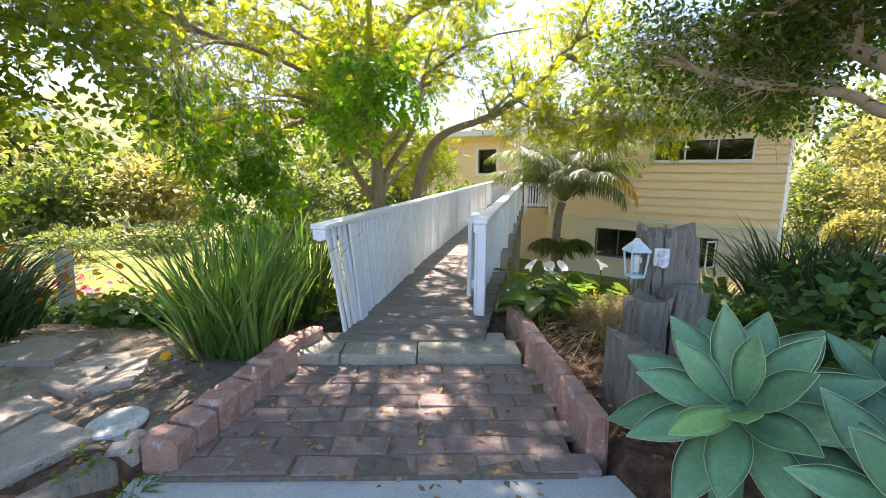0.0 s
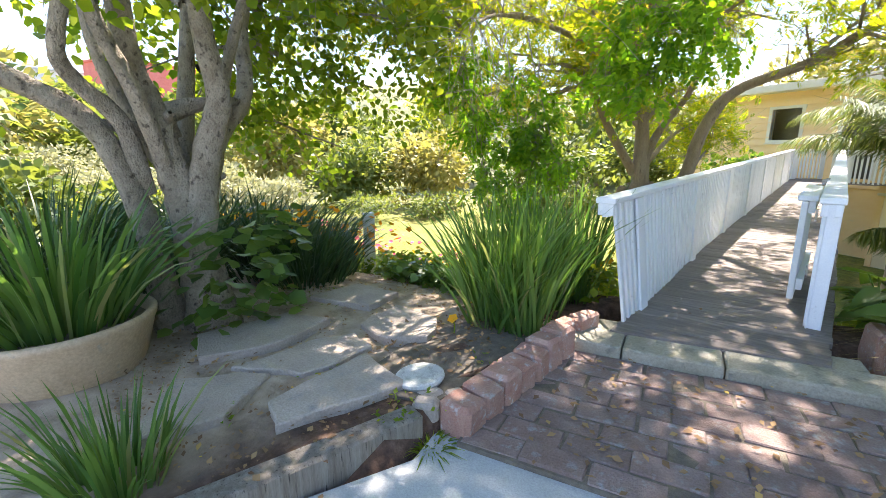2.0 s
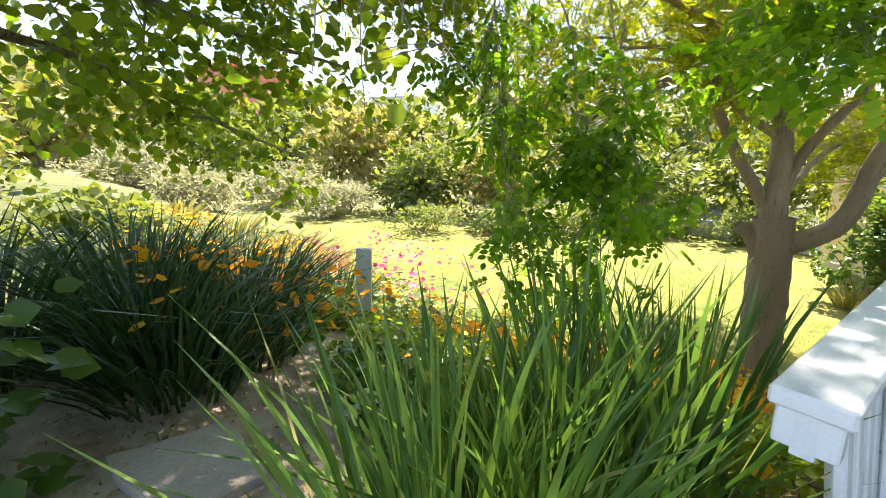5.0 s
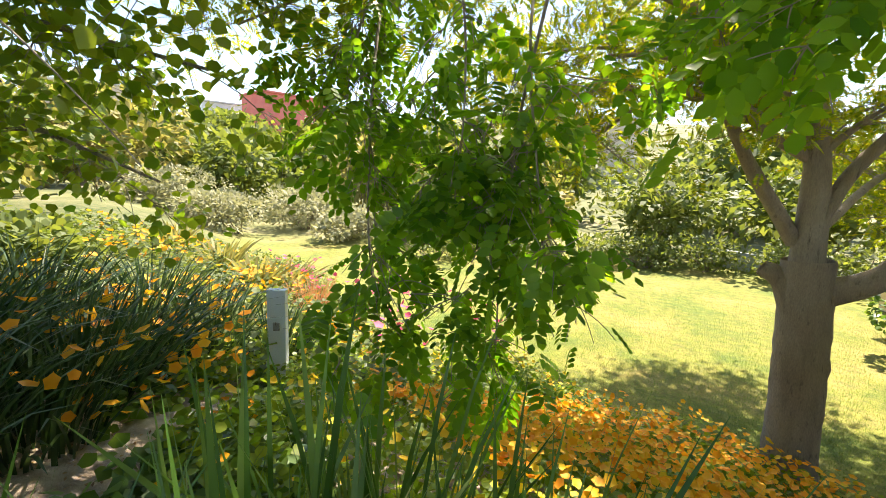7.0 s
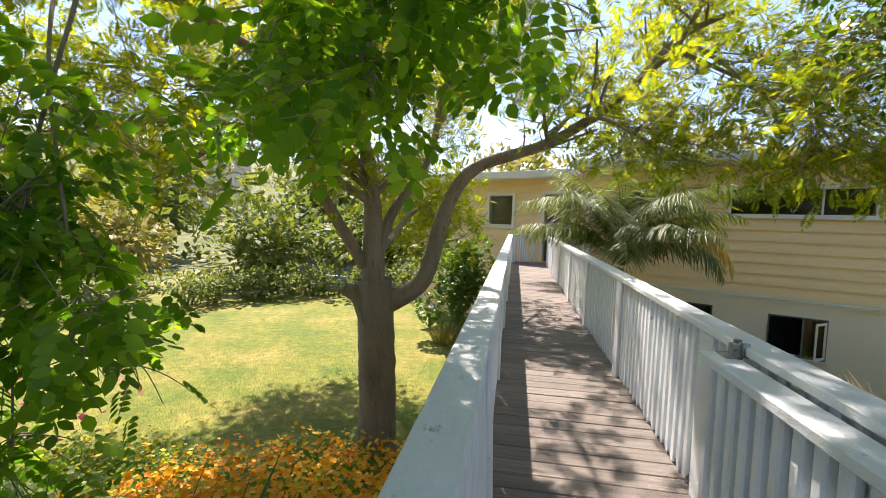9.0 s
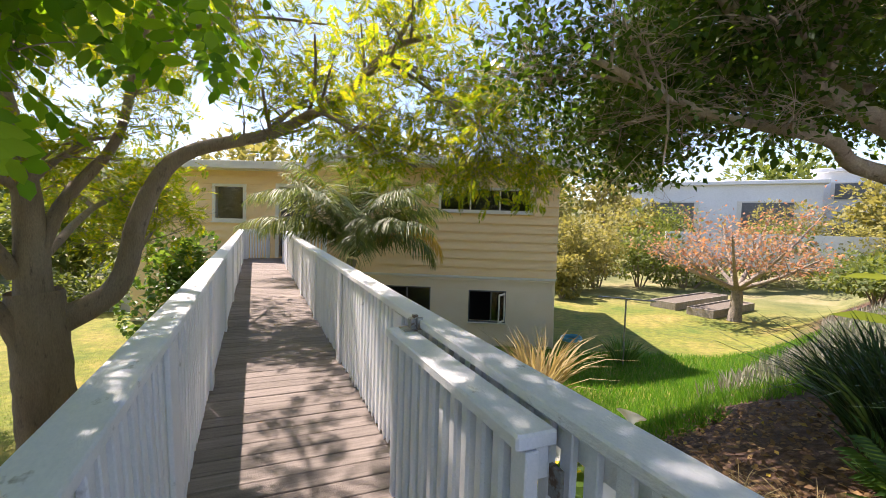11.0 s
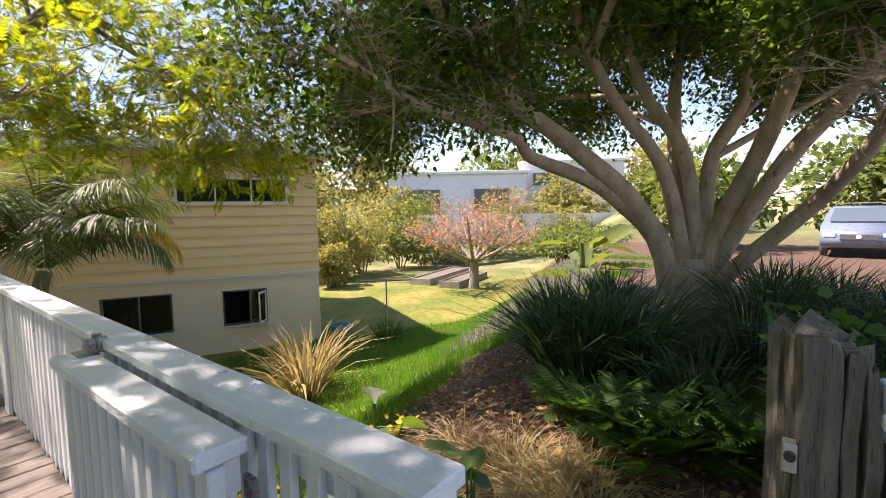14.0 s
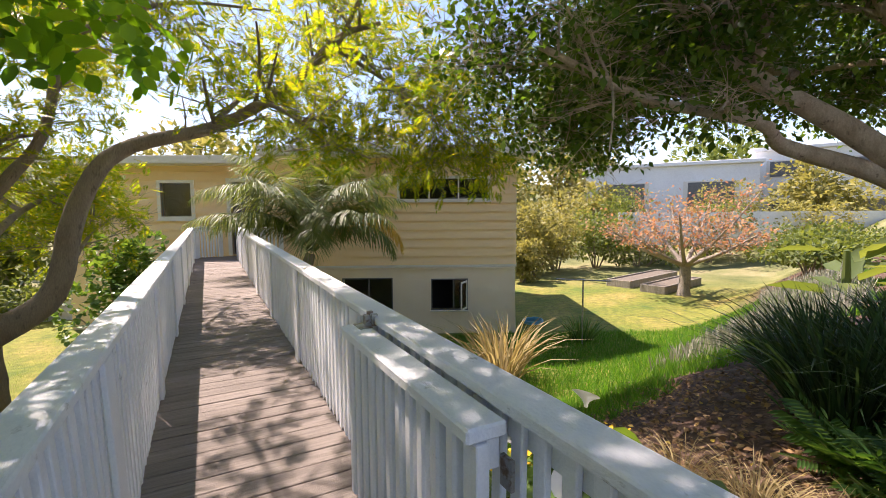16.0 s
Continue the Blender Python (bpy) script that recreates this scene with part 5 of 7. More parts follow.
def build_ficus():
    rng = np.random.default_rng(31)
    t = thing("ficus_tree", (6.2, 1.2, 0.2), "large multi-limbed fig tree with smooth tan limbs and dark small leaves", "tree")
    tb = Tubes()
    tb.add(spline([(6.12, 1.22, -0.2), (6.13, 1.22, 0.3), (6.13, 1.2, 0.85)], 8), 0.30, 0.20, 20, 0.20, 0.13, rng)
    part("trunk", tb.data(), M_fig, t, smooth=True)
    limbs = [([(6.08, 1.35, 0.1), (6.02, 1.42, 0.85), (5.75, 1.77, 1.56), (5.31, 2.3, 2.18), (4.78, 2.83, 2.71), (4.19, 3.27, 3.44), (3.8, 3.4, 4.2)], 0.16, 0.06),
             ([(6.1, 1.3, 0.9), (5.59, 2.05, 1.7), (4.99, 2.65, 2.05), (4.6, 2.7, 2.25), (3.79, 3.26, 2.5), (2.87, 3.68, 2.95)], 0.11, 0.03),
             ([(5.98, 1.2, 0.1), (6.05, 1.25, 0.9), (5.92, 1.44, 1.88), (5.65, 1.82, 2.54), (5.37, 2.13, 3.23), (5.12, 2.31, 4.1)], 0.11, 0.05),
             ([(6.2, 1.3, 0.1), (6.14, 1.13, 0.9), (6.2, 1.28, 2.09), (6.19, 1.7, 2.82), (6.18, 2.05, 3.94), (6.2, 2.2, 4.6)], 0.11, 0.05),
             ([(6.15, 1.07, 0.9), (6.33, 1.0, 2.02), (6.53, 0.72, 2.67), (6.71, 0.64, 3.61), (6.9, 0.3, 4.2)], 0.10, 0.05),
             ([(6.1, 0.98, 0.1), (6.14, 0.98, 0.9), (6.01, 0.53, 2.01), (5.84, 0.27, 2.74), (5.66, 0.16, 3.3), (5.5, 0.1, 4.2)], 0.13, 0.06),
             ([(6.2, 0.95, 0.1), (6.16, 0.9, 0.8), (5.89, 0.29, 1.92), (5.57, -0.1, 2.4), (5.24, -0.35, 2.9), (4.8, -0.7, 3.6)], 0.12, 0.05),
             ([(6.25, 1.0, 0.0), (6.12, 0.85, 0.6), (5.75, 0.18, 1.35), (5.3, -0.16, 1.8), (4.84, -0.31, 2.15), (4.2, -0.6, 2.7)], 0.11, 0.04),
             ([(6.13, 1.22, 0.9), (6.4, 1.41, 2.4), (6.71, 1.42, 3.38), (7.03, 1.25, 4.31)], 0.11, 0.05),
             ([(4.78, 2.83, 2.71), (4.3, 2.4, 3.6), (3.6, 1.9, 4.1)], 0.05, 0.02), ([(5.4, 2.1, 3.2), (4.4, 1.2, 4.1), (3.6, 0.4, 4.2)], 0.05, 0.02),
             ([(4.6, 2.7, 2.3), (4.2, 3.6, 3.0), (4.0, 4.4, 3.2)], 0.04, 0.015), ([(5.0, 2.6, 2.7), (5.4, 3.9, 3.4), (5.8, 4.8, 3.5)], 0.05, 0.015),
             ([(6.2, 2.0, 3.6), (6.8, 3.3, 4.1), (7.4, 4.3, 4.0)], 0.05, 0.015), ([(3.8, 3.4, 4.2), (3.2, 3.9, 4.9), (2.6, 4.2, 5.3)], 0.05, 0.02),
             ([(5.1, 2.3, 4.0), (4.5, 3.2, 4.9), (4.0, 4.4, 5.2)], 0.05, 0.02), ([(6.2, 2.2, 4.5), (5.9, 3.6, 5.1), (5.4, 5.0, 5.0)], 0.05, 0.02),
             ([(5.5, 0.1, 4.2), (4.6, 0.8, 4.9), (3.4, 1.4, 5.0)], 0.05, 0.02), ([(4.8, -0.7, 3.6), (4.0, -1.2, 4.4), (3.2, -1.4, 4.8)], 0.05, 0.02),
             ([(3.79, 3.26, 2.5), (3.3, 4.0, 2.95), (2.9, 4.7, 3.0)], 0.03, 0.012), ([(4.2, 3.0, 2.4), (3.9, 4.0, 2.6), (3.9, 4.9, 2.5)], 0.03, 0.012),
             ([(4.6, 3.0, 2.6), (4.9, 4.2, 2.8), (5.2, 5.2, 2.7)], 0.03, 0.012),
             ([(6.4, 1.4, 2.4), (7.6, 2.4, 3.0), (8.8, 3.2, 3.2)], 0.05, 0.015), ([(6.5, 0.7, 2.7), (7.8, 0.6, 3.2), (9.0, 0.4, 3.4)], 0.05, 0.015), ([(6.3, 1.0, 2.0), (7.3, -0.4, 2.9), (8.2, -1.4, 3.2)], 0.05, 0.015),
             ([(6.2, 1.7, 2.8), (7.0, 3.2, 3.2), (7.6, 4.2, 3.1)], 0.05, 0.015), ([(5.6, -0.1, 2.4), (6.2, -1.2, 3.2), (6.8, -2.2, 3.6)], 0.05, 0.015), ([(7.0, 1.2, 4.2), (8.0, 1.8, 4.6), (9.0, 2.2, 4.6)], 0.05, 0.015),
             # overhanging limbs out of view, added to shade the posts and agaves
             ([(3.6, 1.9, 4.1), (2.6, 1.6, 4.8), (1.7, 1.3, 5.1), (1.0, 1.0, 5.2)], 0.035, 0.012), ([(3.6, 1.9, 4.1), (2.6, 2.3, 4.9), (1.6, 2.4, 5.1), (0.8, 2.3, 5.3)], 0.035, 0.012), ([(3.6, 0.4, 4.2), (2.6, 0.3, 5.0), (1.8, 0.4, 5.4)], 0.035, 0.012),
             ([(6.4, 1.4, 2.4), (7.4, 1.6, 3.6), (8.6, 1.8, 4.2)], 0.05, 0.015), ([(6.3, 1.0, 2.0), (7.4, 0.6, 2.8), (8.6, 0.2, 3.0)], 0.05, 0.015), ([(6.19, 1.7, 2.8), (7.2, 2.4, 3.8), (8.2, 2.8, 4.4)], 0.05, 0.015), ([(6.7, 0.64, 3.5), (7.8, 0.2, 4.0), (8.8, -0.4, 4.3)], 0.05, 0.015),
             # unseen high canopy from here on, added to darken the bed below
             ([(2.6, 3.4, 5.6), (1.6, 3.6, 5.4), (0.8, 4.1, 5.3)], 0.03, 0.012),
             ([(4.6, 0.8, 4.9), (3.4, 2.2, 5.4), (2.6, 3.4, 5.6)], 0.04, 0.012), ([(4.0, -1.2, 4.4), (2.8, -0.6, 5.0), (1.8, -0.4, 5.3)], 0.04, 0.012), ([(4.5, 3.2, 4.9), (3.2, 2.8, 5.5), (2.0, 3.2, 5.7)], 0.04, 0.012), ([(4.4, 1.2, 4.1), (3.4, 2.4, 4.7), (2.8, 3.0, 5.0)], 0.04, 0.012)]
    stout, tb, tips, dirs = grow(limbs, rng, 3, 10, 1.05, 0.55, 0.35, 0.85, 0.68, 0.1)
    wood(t, stout, tb, M_fig)
    thin = np.random.default_rng(6)
    keep = lambda p: clear_of_walk(p, 1.6) & (p[:, 2] > np.where(p[:, 1] > 2.3, 2.0, 2.6)) & ((p[:, 0] > 2.0) | (p[:, 2] > 4.2)) & (thin.uniform(0, 1, len(p)) < np.where((p[:, 0] < 4.0) & (p[:, 1] > 2.3), np.where(p[:, 2] < 4.2, 0.30, 0.6), np.where((p[:, 0] < 3.0) & (p[:, 2] > 4.2), 0.85, 1.0)))
    part("crown", leaves(rng, tips, dirs, 190000, OVAL, 0.092, 0.18, 0.3, keep), M_ficus, t)


def build_palm():
    rng = np.random.default_rng(41)
    t = thing("palm", (2.1, 11.0, -2.2), "feather palm with arching dark green fronds before the house wall", "palm")
    tb = Tubes()
    tb.add(spline([(2.12, 11.0, -2.4), (2.1, 11.0, -1.0), (2.12, 11.02, 0.0), (2.22, 11.0, 0.5)], 7), 0.13, 0.12, 12, 0.05, 0.05, rng)
    part("trunk", tb.data(), M_bark, t, smooth=True)
    part("trunk", tube_data([(2.25, 10.7, -2.4), (2.28, 10.68, -1.6), (2.25, 10.7, -0.9)], 0.07, 0.05), M_bark, t)

    def frond(base, az, a0, a1, ln, mat, bend=1.5):
        d = np.array([math.cos(az), math.sin(az), 0])
        m = 26
        s = np.linspace(0, 1, m)
        ang = a0 + (a1 - a0) * s ** bend
        step = np.outer(np.cos(ang), d) + np.outer(np.sin(ang), [0, 0, 1.0])
        p = base + np.cumsum(step, axis=0) * ln / m
        rach = Tubes()
        rach.add(p, 0.020, 0.004, 5)
        tang = np.gradient(p, axis=0)
        tang /= np.linalg.norm(tang, axis=1)[:, None]
        side = np.tile([-d[1], d[0], 0.0], (m, 1))
        idx = np.repeat(np.arange(4, m), 4)
        sets = [rach.data()]
        for sg in (1, -1):
            n = len(idx)
            pos = p[idx] + tang[idx] * rng.uniform(-0.035, 0.035, (n, 1))
            fw = side[idx] * sg * 0.75 + tang[idx] * 0.6 + rng.normal(0, 0.12, (n, 3)) + np.array([0, 0, -0.35])
            form = [(0, 0.014, 0), (0, -0.014, 0), (0.5, -0.022, -0.05), (0.5, 0.022, -0.05), (1, 0.004, -0.34), (1, -0.004, -0.34)]
            size = 0.60 * np.sin(np.clip((idx - 3) / (m - 4) * 2.5 + 0.45, 0, math.pi)) * rng.uniform(0.85, 1.1, n)
            sets.append(scatter(form, [(0, 1, 2, 3), (3, 2, 5, 4)], pos, fw, np.tile([0, 0, 1.0], (n, 1)) + rng.normal(0, 0.2, (n, 3)), size + 0.08))
        part("frond", join(*sets), mat, t)

    top = np.array([2.25, 11.0, 0.5])
    for k in range(34):
        q = (k % 8) / 7
        frond(top, k * 2.399 + 0.3, radians(rng.uniform(74, 94) - 42 * q), radians(rng.uniform(-55, 25) - 30 * q), rng.uniform(2.9, 3.7) - 0.6 * q, M_palm, rng.uniform(1.2, 2.2))
    frond(top, -0.42, radians(60), radians(-80), 2.9, M_palmy, 1.4)
    for k in range(9):
        frond(np.array([2.25, 10.7, -1.0]), k * 0.75, radians(rng.uniform(50, 80)), radians(rng.uniform(-60, -10)), rng.uniform(0.8, 1.3), M_palm)


build_bridge_tree()
build_left_tree()
build_ficus()
build_palm()


# ---- planting ----
def blades(rng, n, x, y, z, rad, h, w, lean=0.45, droop=0.25, steps=4, cross=0.0):
    """A tuft of n strap leaves from a round foot."""
    a = rng.uniform(0, 2 * math.pi, n)
    r = rad * np.sqrt(rng.uniform(0, 1, n))
    ln = h * rng.uniform(0.55, 1.1, n)
    out = np.stack([np.cos(a), np.sin(a)], -1)
    if cross:
        a = a + rng.normal(0, cross, n)
    go = np.stack([np.cos(a), np.sin(a)], -1)
    le = lean * (0.25 + r / max(rad, 1e-6)) * rng.uniform(0.3, 1.2, n)
    tw = rng.uniform(0, math.pi, n)
    side = np.stack([np.cos(tw), np.sin(tw), np.zeros(n)], -1)
    s = np.linspace(0, 1, steps + 1)
    V = []
    for t in s:
        c = np.stack([x + out[:, 0] * r + go[:, 0] * ln * le * (t + droop * 2 * t ** 3), y + out[:, 1] * r + go[:, 1] * ln * le * (t + droop * 2 * t ** 3), z - 0.03 + ln * (t - droop * le * 1.6 * t ** 3)], -1)
        wd = w * (1.0 - 0.35 * t) * (1 if t < 1 else 0.06) * (0.75 + 0.5 * rng.uniform(0, 1, n))[:, None] / 2
        V += [c - side * wd, c + side * wd]
    v = np.stack(V, 1).reshape(-1, 3)
    k = 2 * (steps + 1)
    q = np.array([[2 * i, 2 * i + 1, 2 * i + 3, 2 * i + 2] for i in range(steps)])
    f = (q[None] + (np.arange(n) * k)[:, None, None]).reshape(-1, 4)
    return v, f


def tuft(name, label, category, group, rng, n, x, y, rad, h, w, mat, lean=0.45, droop=0.25, z=None, cross=0.3):
    z = float(ground_z(x, y)) if z is None else z
    t = thing(name, (x, y, z), label, category, group)
    tagged(part("foliage", blades(rng, n, x, y, z, rad, h, w, lean, droop, 4, cross), mat, t), kind="stuff")
    return t


def build_tufts():
    rng = np.random.default_rng(51)
    il = "clump of upright dark green iris blades in the bed"
    for x, y, n, h, rad in ((-0.86, -0.38, 330, 0.98, 0.22), (-0.78, 0.0, 170, 0.95, 0.2), (-1.12, -0.05, 170, 0.85, 0.2), (-0.62, -0.42, 110, 0.85, 0.12), (-0.72, 0.55, 130, 1.1, 0.16), (-1.1, 0.45, 90, 1.1, 0.2), (-0.85, 0.9, 110, 1.0, 0.18), (-1.35, 0.85, 90, 1.08, 0.2)):
        tuft("iris_clump", il, "iris", "iris clumps", rng, int(n * 0.72), x, y, rad, h * rng.uniform(0.98, 1.08), 0.022, M_iris, 0.38 if y < 0.3 else 0.28, 0.2, min(-0.02, float(ground_z(x, y))), 0.9)
    tuft("iris_clump", "iris clump with seed stalks beside the driveway edge", "iris", "iris clumps", rng, 150, -1.05, -2.72, 0.13, 0.52, 0.018, M_iris, 0.42, 0.2, -0.08)
    dl = "dense dark green strap-leaved clump behind the tree"
    for x, y, h in ((-3.3, -2.5, 0.85), (-3.6, -1.7, 0.8), (-3.4, -0.9, 0.75), (-3.9, -0.2, 0.7), (-4.3, -0.9, 0.8), (-4.6, 0.1, 0.7), (-5.2, -0.6, 0.8), (-5.4, 0.7, 0.7), (-3.0, -3.3, 0.8), (-6.3, 0.2, 0.8), (-4.0, -2.5, 0.9), (-5.6, 1.4, 0.6), (-3.3, -0.3, 0.5), (-2.9, -0.75, 0.55)):
        tuft("strap_clump", dl, "clump", "strap clumps", rng, 230, x, y, 0.34, h * 1.38, 0.022, M_strap, 0.6, 0.3)
    fl = "dark green strap-leaved clump on the shaded bank"
    for x, y, h in ((3.75, 1.65, 1.05), (4.15, 1.95, 0.95), (4.0, 1.3, 1.0), (4.4, 1.6, 0.9), (3.6, 0.75, 0.66), (4.6, 2.2, 0.55), (4.4, 0.5, 0.72), (5.2, 1.8, 0.5), (5.0, -0.2, 0.8), (5.6, -0.6, 0.8), (4.0, -0.1, 0.7), (3.4, -0.3, 0.6), (6.6, -0.2, 0.7), (7.4, 0.4, 0.6), (5.6, 2.9, 0.55), (6.4, 2.9, 0.55), (7.3, 2.4, 0.6), (3.1, -0.8, 0.55), (5.3, 0.4, 0.9), (4.7, -0.6, 0.85), (5.9, 0.2, 0.75), (4.5, -1.2, 0.8), (5.6, -1.4, 0.8), (6.4, -1.0, 0.8)):
        tuft("strap_clump", fl, "clump", "strap clumps on the bank", rng, 210, x, y, 0.22, h, 0.018, M_strap, 0.62, 0.35)
    for x, y, n, h in ((5.3, 7.7, 110, 1.7), (5.9, 8.2, 90, 1.5)):
        tuft("flax_clump", "striped yellow-bronze flax clump below the house wall", "flax", "flax clumps", rng, n, x, y, 0.22, h, 0.05, M_dry, 0.55, 0.35)
    tuft("flax_clump", "green flax clump by the clothes post", "flax", "flax clumps", rng, 120, 9.35, 9.35, 0.25, 0.75, 0.035, M_iris, 0.5, 0.2)
    tuft("dry_grass", "tussock of dry straw-coloured grass at the bed edge", "grass", "", rng, 260, 2.45, 1.55, 0.14, 0.42, 0.008, M_dry, 0.95, 0.8)
    tuft("dry_grass", "tussock of dry straw-coloured grass at the bed edge", "grass", "", rng, 160, 2.55, 1.15, 0.10, 0.35, 0.008, M_dry, 0.95, 0.8)
    for x, y, n, h in ((2.05, 0.95, 240, 0.5), (1.85, 1.3, 200, 0.45), (2.25, 1.2, 220, 0.5), (2.1, 0.6, 160, 0.42), (2.6, 2.0, 150, 0.4)):
        tuft("dry_grass", "tussock of dry straw-coloured grass at the bed edge", "grass", "straw tussocks", rng, n, x, y, 0.12, h, 0.007, M_dry, 1.0, 0.9)
    tuft("yellow_tuft", "yellow-green grass tuft beside the foundation", "grass", "", rng, 220, -2.1, 13.2, 0.3, 0.7, 0.02, M_bamboo, 0.5, 0.3)
    tuft("pink_grass", "pink feathery grass tuft on the slope", "grass", "", rng, 260, -9.5, 3.0, 0.35, 0.95, 0.012, M_rose, 0.3, 0.2)
    # round spiky plants down the slope
    for x, y in ((-12.5, 1.6), (-10.8, 2.1), (-11.6, 3.0), (-14.0, 0.6)):
        tuft("spiky_plant", "pale green rosette of stiff leaves on the slope", "succulent", "spiky plants", rng, 60, x, y, 0.2, 0.95, 0.11, M_bamboo, 0.9, 0.15)


def ground_cover(name, label, rng, n, x0, x1, y0, y1, form, size, mat, lift=(0.03, 0.25), keep=None, upn=0.5):
    x, y = rng.uniform(x0, x1, n), rng.uniform(y0, y1, n)
    if keep is not None:
        k = keep(x, y)
        x, y = x[k], y[k]
    n = len(x)
    pos = np.stack([x, y, ground_z(x, y) + rng.uniform(*lift, n)], -1)
    ob = part(name, scatter(form[0], form[1], pos, rng.normal(0, 1, (n, 3)) * [1, 1, 0.35], rng.normal(0, upn, (n, 3)) + [0, 0, 1], size * rng.uniform(0.6, 1.3, n)), mat)
    return tagged(ob, label, name.replace("_", " "), kind="stuff")


FLOWER = ([(0, 0, 0)] + [(math.cos(a * math.pi / 5) * (1 if a % 2 == 0 else 0.78), math.sin(a * math.pi / 5) * (1 if a % 2 == 0 else 0.78), 0.35) for a in range(10)], [(0, 1 + k, 1 + (k + 1) % 10) for k in range(10)])


def build_covers():
    rng = np.random.default_rng(61)
    patch = lambda x, y: (np.sin(x * 1.7) + np.sin(y * 2.3 + x) + rng.normal(0, 0.6, len(x))) > -0.4
    def trodden(x, y):
        """The worn way from the stones to the stake."""
        t = np.clip(((x + 2.6) * -1.6 + (y + 0.2) * 1.15) / 3.88, 0, 1)
        return np.hypot(x + 2.6 + 1.6 * t, y + 0.2 - 1.15 * t) < 0.18
    slope = lambda x, y: ~trodden(x, y) & (x < -0.45) & (y > 0.35 + 0.0 * x) & ((x > -1.5) | (y > 0.3)) & (y < np.where(x > -3.4, 6.5, 5.9) + rng.normal(0, 0.2, len(x)))
    ground_cover("nasturtium_leaves", "low carpet of round green nasturtium leaves on the slope", rng, 26000, -6.5, -0.3, 0.3, 6.8, ROUND, 0.062, M_round, (0.03, 0.34), slope)
    ground_cover("orange_flowers", "orange nasturtium flowers scattered over the slope", rng, 2900, -4.2, -0.35, 2.0, 6.6, FLOWER, 0.038, M_orange, (0.30, 0.48), lambda x, y: slope(x, y) & (patch(x, y) | (y > 3.2)))
    ground_cover("yellow_flowers", "yellow flowers among the orange ones on the slope", rng, 1600, -6, -0.4, 1.0, 6.6, FLOWER, 0.034, M_yellow, (0.28, 0.46), lambda x, y: slope(x, y) & patch(x, y))
    ground_cover("nasturtium_leaves", "green nasturtium leaves edging the bare path", rng, 4200, -4.6, -1.2, -0.9, 1.2, ROUND, 0.08, M_broad, (0.0, 0.2), lambda x, y: ~trodden(x, y) & (y > -0.35 + 0.22 * (x + 1.5) * 0 + np.where(x < -2.6, 0.35, 0.25)))
    ground_cover("nasturtium_leaves", "low green nasturtium leaves behind the irises", rng, 1500, -3.0, -1.35, -0.1, 0.7, ROUND, 0.07, M_broad, (0.0, 0.2), lambda x, y: ~trodden(x, y) & (y > 0.35 * (-1.9 - x) - 0.05))
    ground_cover("orange_flowers", "orange flowers edging the bare path", rng, 90, -4.2, -1.7, -0.7, 0.9, FLOWER, 0.034, M_orange, (0.18, 0.26), lambda x, y: ~trodden(x, y) & (y > np.where(x < -2.6, -0.4, 0.25)))
    ground_cover("orange_flowers", "orange flowers along the far flower bank", rng, 700, -14, -4.0, -1.0, 3.4, FLOWER, 0.06, M_orange, (0.3, 0.7), patch)
    ground_cover("bank_leaves", "mixed green leaves along the far flower bank", rng, 12000, -16, -4.4, -1.5, 4.5, ROUND, 0.10, M_shrub, (0.02, 0.5))
    ground_cover("pink_flowers", "pink flowers on the sunny flower bank", rng, 300, -14, -6, 3.0, 7.0, FLOWER, 0.07, M_pink, (0.4, 0.8), patch)
    for x, y in ((-0.98, -0.78), (-1.32, -0.10), (-0.5, 0.75), (-0.30, 2.4)):
        p = np.array([[x, y, float(ground_z(x, y)) + (0.12 if y < 0.3 else 0.35 + 0.3 * (y > 1))]])
        v, f = scatter(FLOWER[0], FLOWER[1], p, np.array([[1.0, 0.2, 0.1]]), np.array([[0.3, -0.5, 0.8]]), np.array([0.042]))
        tb = tube_data([(x, y, float(ground_z(x, y)) - 0.02), (x + 0.01, y, float(p[0][2]) - 0.05), (x, y, float(p[0][2]))], 0.004)
        fl = part("poppy", (v, [tuple(map(int, q)) for q in f]), M_orange)
        tagged(fl, "single orange poppy flower on a thin stalk", "flower", "poppies")
        part("stalk", tb, M_round, fl)
    # fallen leaves
    flat = lambda z, x0, x1, y0, y1, n, name, label: fallen(rng, z, x0, x1, y0, y1, n, name, label)
    flat(-0.085, -0.2, 1.5, -1.45, 0.05, 230, "fallen_leaves", "small brown and yellow leaves on the bricks")
    flat(0.008, -0.15, 0.75, 0.4, 4.0, 14, "fallen_leaves", "few dry leaves on the bridge planks")
    flat(-0.115, -0.6, 1.6, -3.0, -1.5, 16, "fallen_leaves", "few yellow leaves on the concrete")
    ground_cover("leaf_mulch", "brown leaf mulch under the irises", rng, 2600, -2.6, -0.55, -2.6, 0.0, OVAL, 0.045, M_litter, (0.0, 0.03), lambda x, y: (rng.uniform(0, 1, len(x)) < np.where(x > -1.3, np.where(y > -1.3, 0.9, 0.3), 0.12)), 0.25)
    ground_cover("leaf_mulch", "reddish brown leaf mulch on the shaded bed", rng, 7000, 1.25, 5.2, -0.9, 4.2, OVAL, 0.06, M_litter, (0.0, 0.04), None, 0.25)
    ground_cover("path_litter", "dry leaf crumbs and bark bits on the bare path", rng, 5200, -3.4, -0.75, -2.6, 0.3, OVAL, 0.022, M_litter, (0.0, 0.012), lambda x, y: rng.uniform(0, 1, len(x)) < 0.35 + 0.5 * (np.sin(x * 3.1 + y * 2) > 0.2), 0.25)
